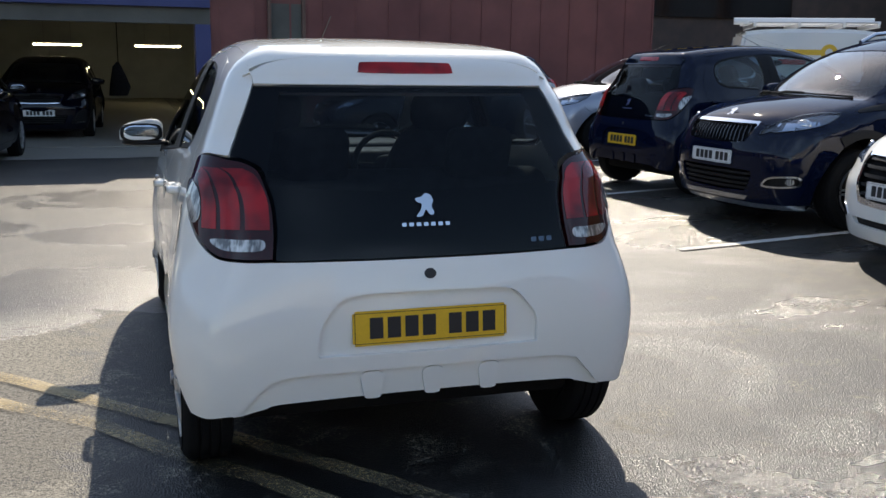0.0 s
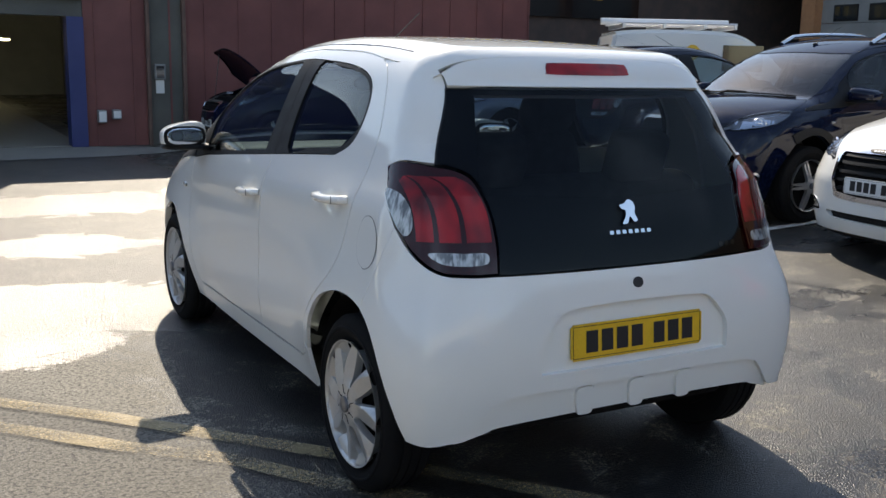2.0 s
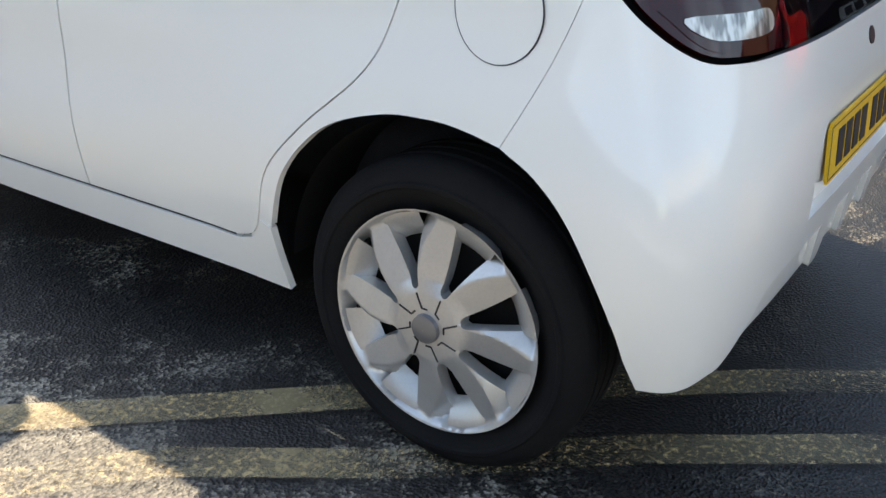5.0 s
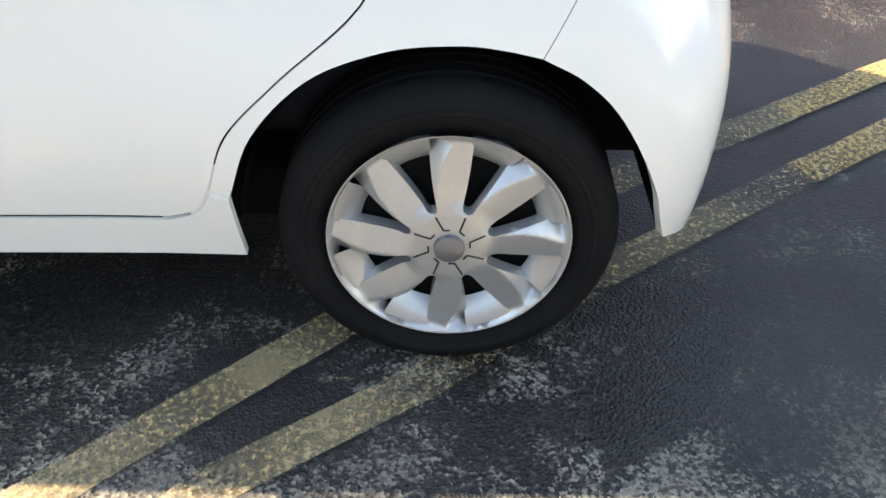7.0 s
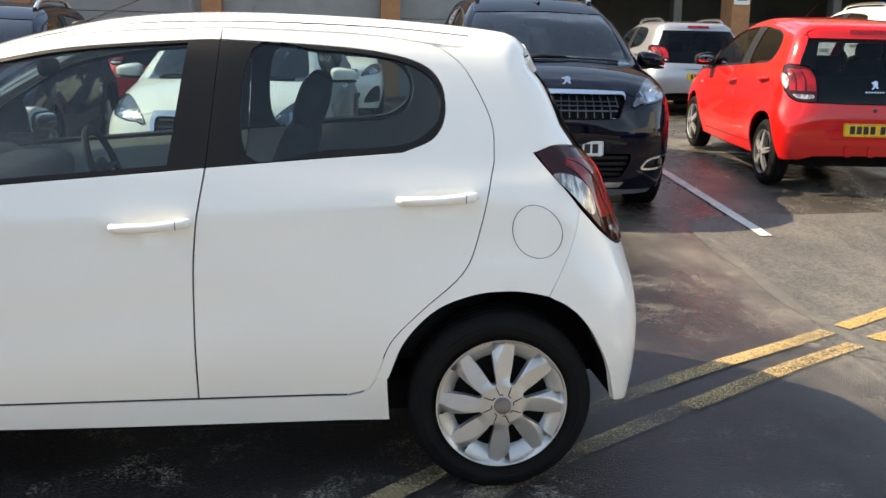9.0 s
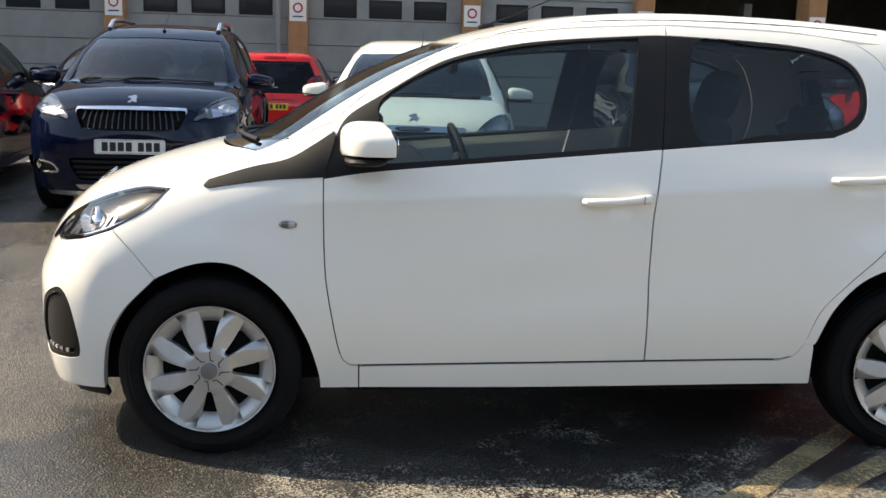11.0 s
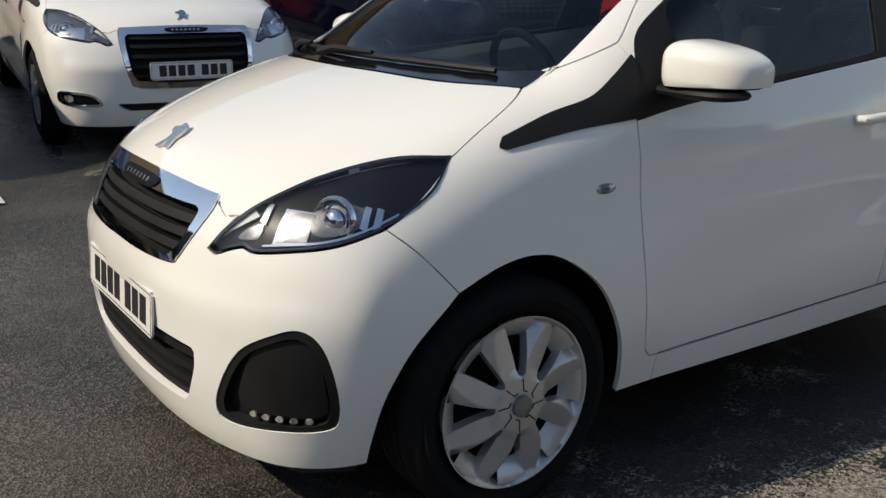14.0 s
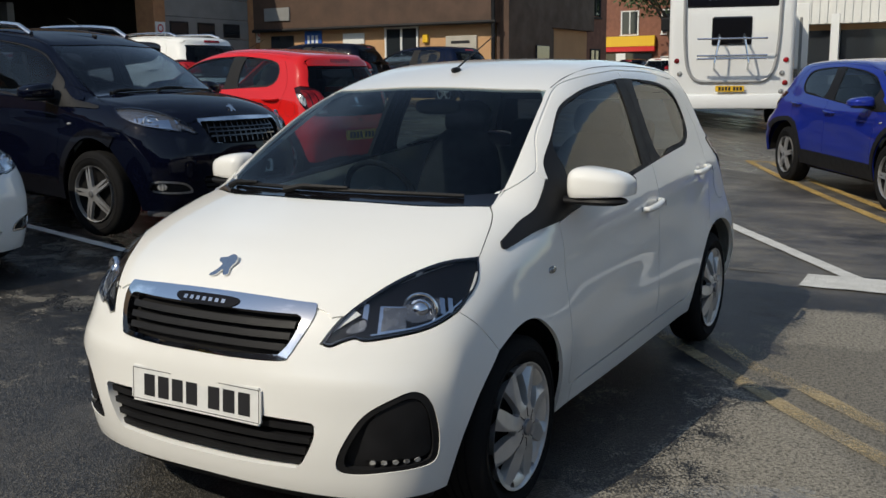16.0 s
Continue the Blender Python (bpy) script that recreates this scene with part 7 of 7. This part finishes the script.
part("opening", boxes((0.2, 3.3, SY - 0.40, SY - 0.36, -0.6, 2.2)), window_dark, shed, "dark opening")
part("post", boxes((1.75, 1.95, SY - 0.2, SY + 0.05, -0.6, 2.6)), white_frame, shed, "pale post")
part("sign", boxes((-0.9, -0.4, SY - 0.38, SY - 0.33, 1.9, 2.25)), logo_yellow, shed, "small yellow sign")
sign_post = thing("sign_post", pose(1.9, -17.5, float(flat(1.9, -17.5))), "tall grey sign on a post", "sign")
part("post", tube(bmesh.new(), [(0, 0, -0.2), (0, 0, 2.3)], 0.04, 8), door_grey, sign_post)
part("board", boxes((-0.16, 0.16, -0.02, 0.02, 1.2, 2.6), bevel=0.01), notice_white, sign_post)

# north side: red-brown cladding and the open workshop bay
WY = 13.2
structure("wall_north", boxes((0.45, 8.6, WY, WY + 0.35, -0.4, 2.75)), red_wall, "red-brown clad wall")
for i in range(15):
    structure("wall_batten", boxes((0.6 + i * 0.57, 0.63 + i * 0.57, WY - 0.02, WY, -0.3, 2.70)), red_wall, "vertical joint cover on the red-brown wall")
structure("wall_north_cap", boxes((0.40, 8.6, WY - 0.05, WY + 0.4, 2.75, 2.83)), door_grey, "pale capping on the wall")
structure("wall_north_far", boxes((8.6, 24.0, WY + 6, WY + 6.4, -0.4, 7.0)), dark_wall, "dark wall behind the van")
structure("wall_north_upper", boxes((3.3, 9.0, WY + 5, WY + 5.4, -0.4, 6.5)), dark_wall, "dark brick wall set back")
structure("workshop_floor", boxes((-9.0, 0.4, WY, WY + 22.0, -0.3, 0.012)), concrete, "concrete workshop floor")
structure("workshop_back", boxes((-9.3, 3.3, WY + 22.0, WY + 22.3, -0.3, 4.2)), shed_grey, "grey workshop back wall")
structure("workshop_side", boxes((-9.6, -9.3, WY, WY + 22.3, -0.3, 4.2)), shed_grey, "grey workshop side wall")
structure("workshop_side_b", boxes((3.0, 3.3, WY + 5.5, WY + 22.0, -0.3, 4.2)), shed_grey, "grey workshop side wall")
structure("workshop_ceiling", boxes((-9.6, 3.3, WY + 0.1, WY + 22.3, 4.2, 4.4)), shed_grey, "workshop ceiling")
structure("workshop_fascia", boxes((-9.6, 0.44, WY - 0.12, WY + 0.1, 2.24, 4.6)), blue_fascia, "blue fascia over the workshop opening")
structure("workshop_lintel", boxes((-9.6, 0.44, WY - 0.02, WY + 0.12, 1.98, 2.235)), inside_grey, "grey lintel of the workshop opening")
structure("workshop_post", boxes((0.2, 0.44, WY - 0.10, WY + 0.3, -0.3, 1.975)), blue_fascia, "blue post of the workshop opening")
for x in (-2.92, 0.12):
    lampfit = thing("strip_light", pose(x, 30.0, 1.86), "lit fluorescent strip light in the workshop", "lamp", "workshop lights")
    part("tube", boxes((-0.72, 0.72, -0.03, 0.03, -0.03, 0.03), bevel=0.02), tube_glow, lampfit, "glowing tube")
    part("housing", boxes((-0.75, 0.75, -0.06, 0.06, 0.035, 0.09), bevel=0.01), white_frame, lampfit, "white housing")
    for k in (-0.4, 0.4):
        part("hanger", tube(bmesh.new(), [(k, 0, 0.09), (k, 0, 2.34)], 0.008, 5), door_grey, lampfit)
coat = thing("hanging_coat", pose(-1.06, 20.0, 0), "dark coat hanging on a cord in the workshop", "coat")
part("cord", tube(bmesh.new(), [(0, 0, 1.35), (-0.01, 0, 4.2)], 0.012, 5), trim_black, coat)
bm = bmesh.new()
lathe(bm, [(0.62, 0.02), (0.60, 0.20), (0.80, 0.23), (1.05, 0.16), (1.25, 0.10), (1.36, 0.02)], 14, "z")
for v in bm.verts:
    v.co.y *= 0.4
    v.co.x += 0.03 * math.sin(9 * v.co.z)
part("cloth", bm, cloth, coat, "dark cloth", True)
for x, z, h in ((0.66, 0.47, 0.10), (0.88, 0.50, 0.075)):
    post_box = thing("wall_box", pose(x, WY - 0.08, z), "small pale box fixed low on the red-brown wall", "box")
    part("body", boxes((-0.065, 0.065, -0.06, 0.08, -h, h), bevel=0.015), door_grey, post_box)
    part("lid", boxes((-0.055, 0.055, -0.066, -0.0605, -h + 0.02, h - 0.02), bevel=0.002), notice_white, post_box, "pale lid")
door_1 = structure("door_1", boxes((1.44, 1.94, WY - 0.012, WY + 0.02, -0.3, 2.35)), inside_grey, "dark grey steel door in the red-brown wall")
for x in (1.40, 1.97):
    structure("door_post", boxes((x - 0.03, x + 0.03, WY - 0.09, WY - 0.021, -0.3, 2.75), bevel=0.008), post_brown, "brown post beside the steel door")
meter = thing("meter_box", pose(1.58, WY - 0.0165, 1.05), "pale framed meter box with a paper notice below it", "box")
part("frame", boxes((-0.085, 0.085, -0.05, 0.004, 0.0, 0.24), bevel=0.006), door_grey, meter)
part("glass", boxes((-0.06, 0.06, -0.054, -0.0505, 0.025, 0.21)), window_dark, meter, "dark glass")
part("paper", boxes((-0.065, 0.065, -0.010, 0.004, -0.22, -0.012)), notice_white, meter, "white paper notice")
sign_far = thing("lettered_sign", pose(13.0, WY + 5.9, 3.4), "dark sign board with a row of yellow bars", "sign")
part("board", boxes((-3.2, 3.2, 0.0, 0.08, -0.7, 0.8)), gloss_black, sign_far)
for i in range(9):
    part("bar", boxes((-2.4 + i * 0.5, -2.4 + i * 0.5 + 0.3, -0.03, -0.002, -0.2, 0.25)), logo_yellow, sign_far)

# west side: houses across the road, which the car's flank and windows mirror
block("terraced_house", -34.0, -26.0, -30.0, -8.0, 6.0, brick_dark, slate, "dark brick terrace with white window frames", 2.4, 2, "+x", 2.6, 0)
block("terraced_house", -33.0, -26.0, -7.0, 9.0, 6.4, brick_dark, slate, "dark brick terrace with white window frames", 2.4, 2, "+x", 2.6, 0)
block("terraced_house", -34.0, -26.0, 10.0, 30.0, 6.0, brick_dark, slate, "dark brick terrace with white window frames", 2.4, 2, "+x", 2.6, 0)

# ---------- trees far down the road ----------
leaf_green = surface("foliage", (0.035, 0.065, 0.018), (0.06, 0.10, 0.03), 3, (0.6, 0.8), 0.0, 30)
bark = surface("bark", (0.09, 0.07, 0.05), (0.06, 0.045, 0.035), 8, (0.85, 0.95), 0.5, 40)


def tree(x, y, h, r, seed):
    rng = random.Random(seed)
    root = thing("tree", pose(x, y, 0.2), "leafy green roadside tree", "tree", "roadside trees")
    bm = bmesh.new()
    tube(bm, [(0, 0, -0.3), (0.05, 0, h * 0.3), (0.0, 0.1, h * 0.62)], [0.22, 0.16, 0.07], 8)
    tips = []
    for i in range(9):
        a, z = rng.uniform(0, 6.28), h * rng.uniform(0.3, 0.55)
        tip = (math.cos(a) * r * 0.7, math.sin(a) * r * 0.7, z + h * rng.uniform(0.15, 0.35))
        tube(bm, [(0, 0, z), (tip[0] * 0.5, tip[1] * 0.5, z + (tip[2] - z) * 0.6), tip], [0.07, 0.045, 0.02], 6)
        tips.append(tip)
    part("trunk", bm, bark, root, "tapered trunk with limbs", True)
    verts, faces = [], []
    for i in range(3600):
        t = rng.choice(tips)
        u, v, w = (rng.gauss(0, 1) for _ in range(3))
        n = max(1e-3, math.sqrt(u * u + v * v + w * w))
        k = r * rng.uniform(0.2, 0.62) / n
        c = Vector((t[0] + u * k, t[1] + v * k, t[2] + w * k * 0.8 + h * 0.05))
        d = Vector((rng.gauss(0, 1), rng.gauss(0, 1), rng.gauss(0, 1))).normalized() * rng.uniform(0.10, 0.18)
        e = d.cross(Vector((rng.gauss(0, 1), rng.gauss(0, 1), rng.gauss(0, 1)))).normalized() * rng.uniform(0.05, 0.09)
        b = len(verts)
        verts += [tuple(c - d), tuple(c + e), tuple(c + d), tuple(c - e)]
        faces.append((b, b + 1, b + 2, b + 3))
    me = bpy.data.meshes.new("crown")
    me.from_pydata(verts, [], faces)
    tagged(obj("crown", me, leaf_green, root, "uneven crown of small leaves"), kind="stuff")


for i, (x, y, h, r) in enumerate(((13.6, -47.0, 8.0, 3.0), (12.0, -50.0, 8.5, 3.2), (15.2, -54.0, 8.5, 3.0), (10.4, -48.0, 7.5, 2.8))):
    tree(x, y, h, r, 40 + i)
for i, (x, y, p) in enumerate(((13.2, -43.5, white_paint), (15.6, -46.0, black_paint), (10.9, -42.0, grey_paint))):
    hatchback(pose(x, y, float(flat(x, -30)), 0, 0, 170 + 10 * i), p, "small parked car far down the road", supermini, "slats", 2.6, (0.305, 0.185, 0.205), "alloy", 5, group="cars far down the road")

# ---------- the white car in the middle of the yard ----------
hatchback(Matrix.Identity(4), white_paint, "white five-door city hatchback with silver hubcaps on worn tarmac")
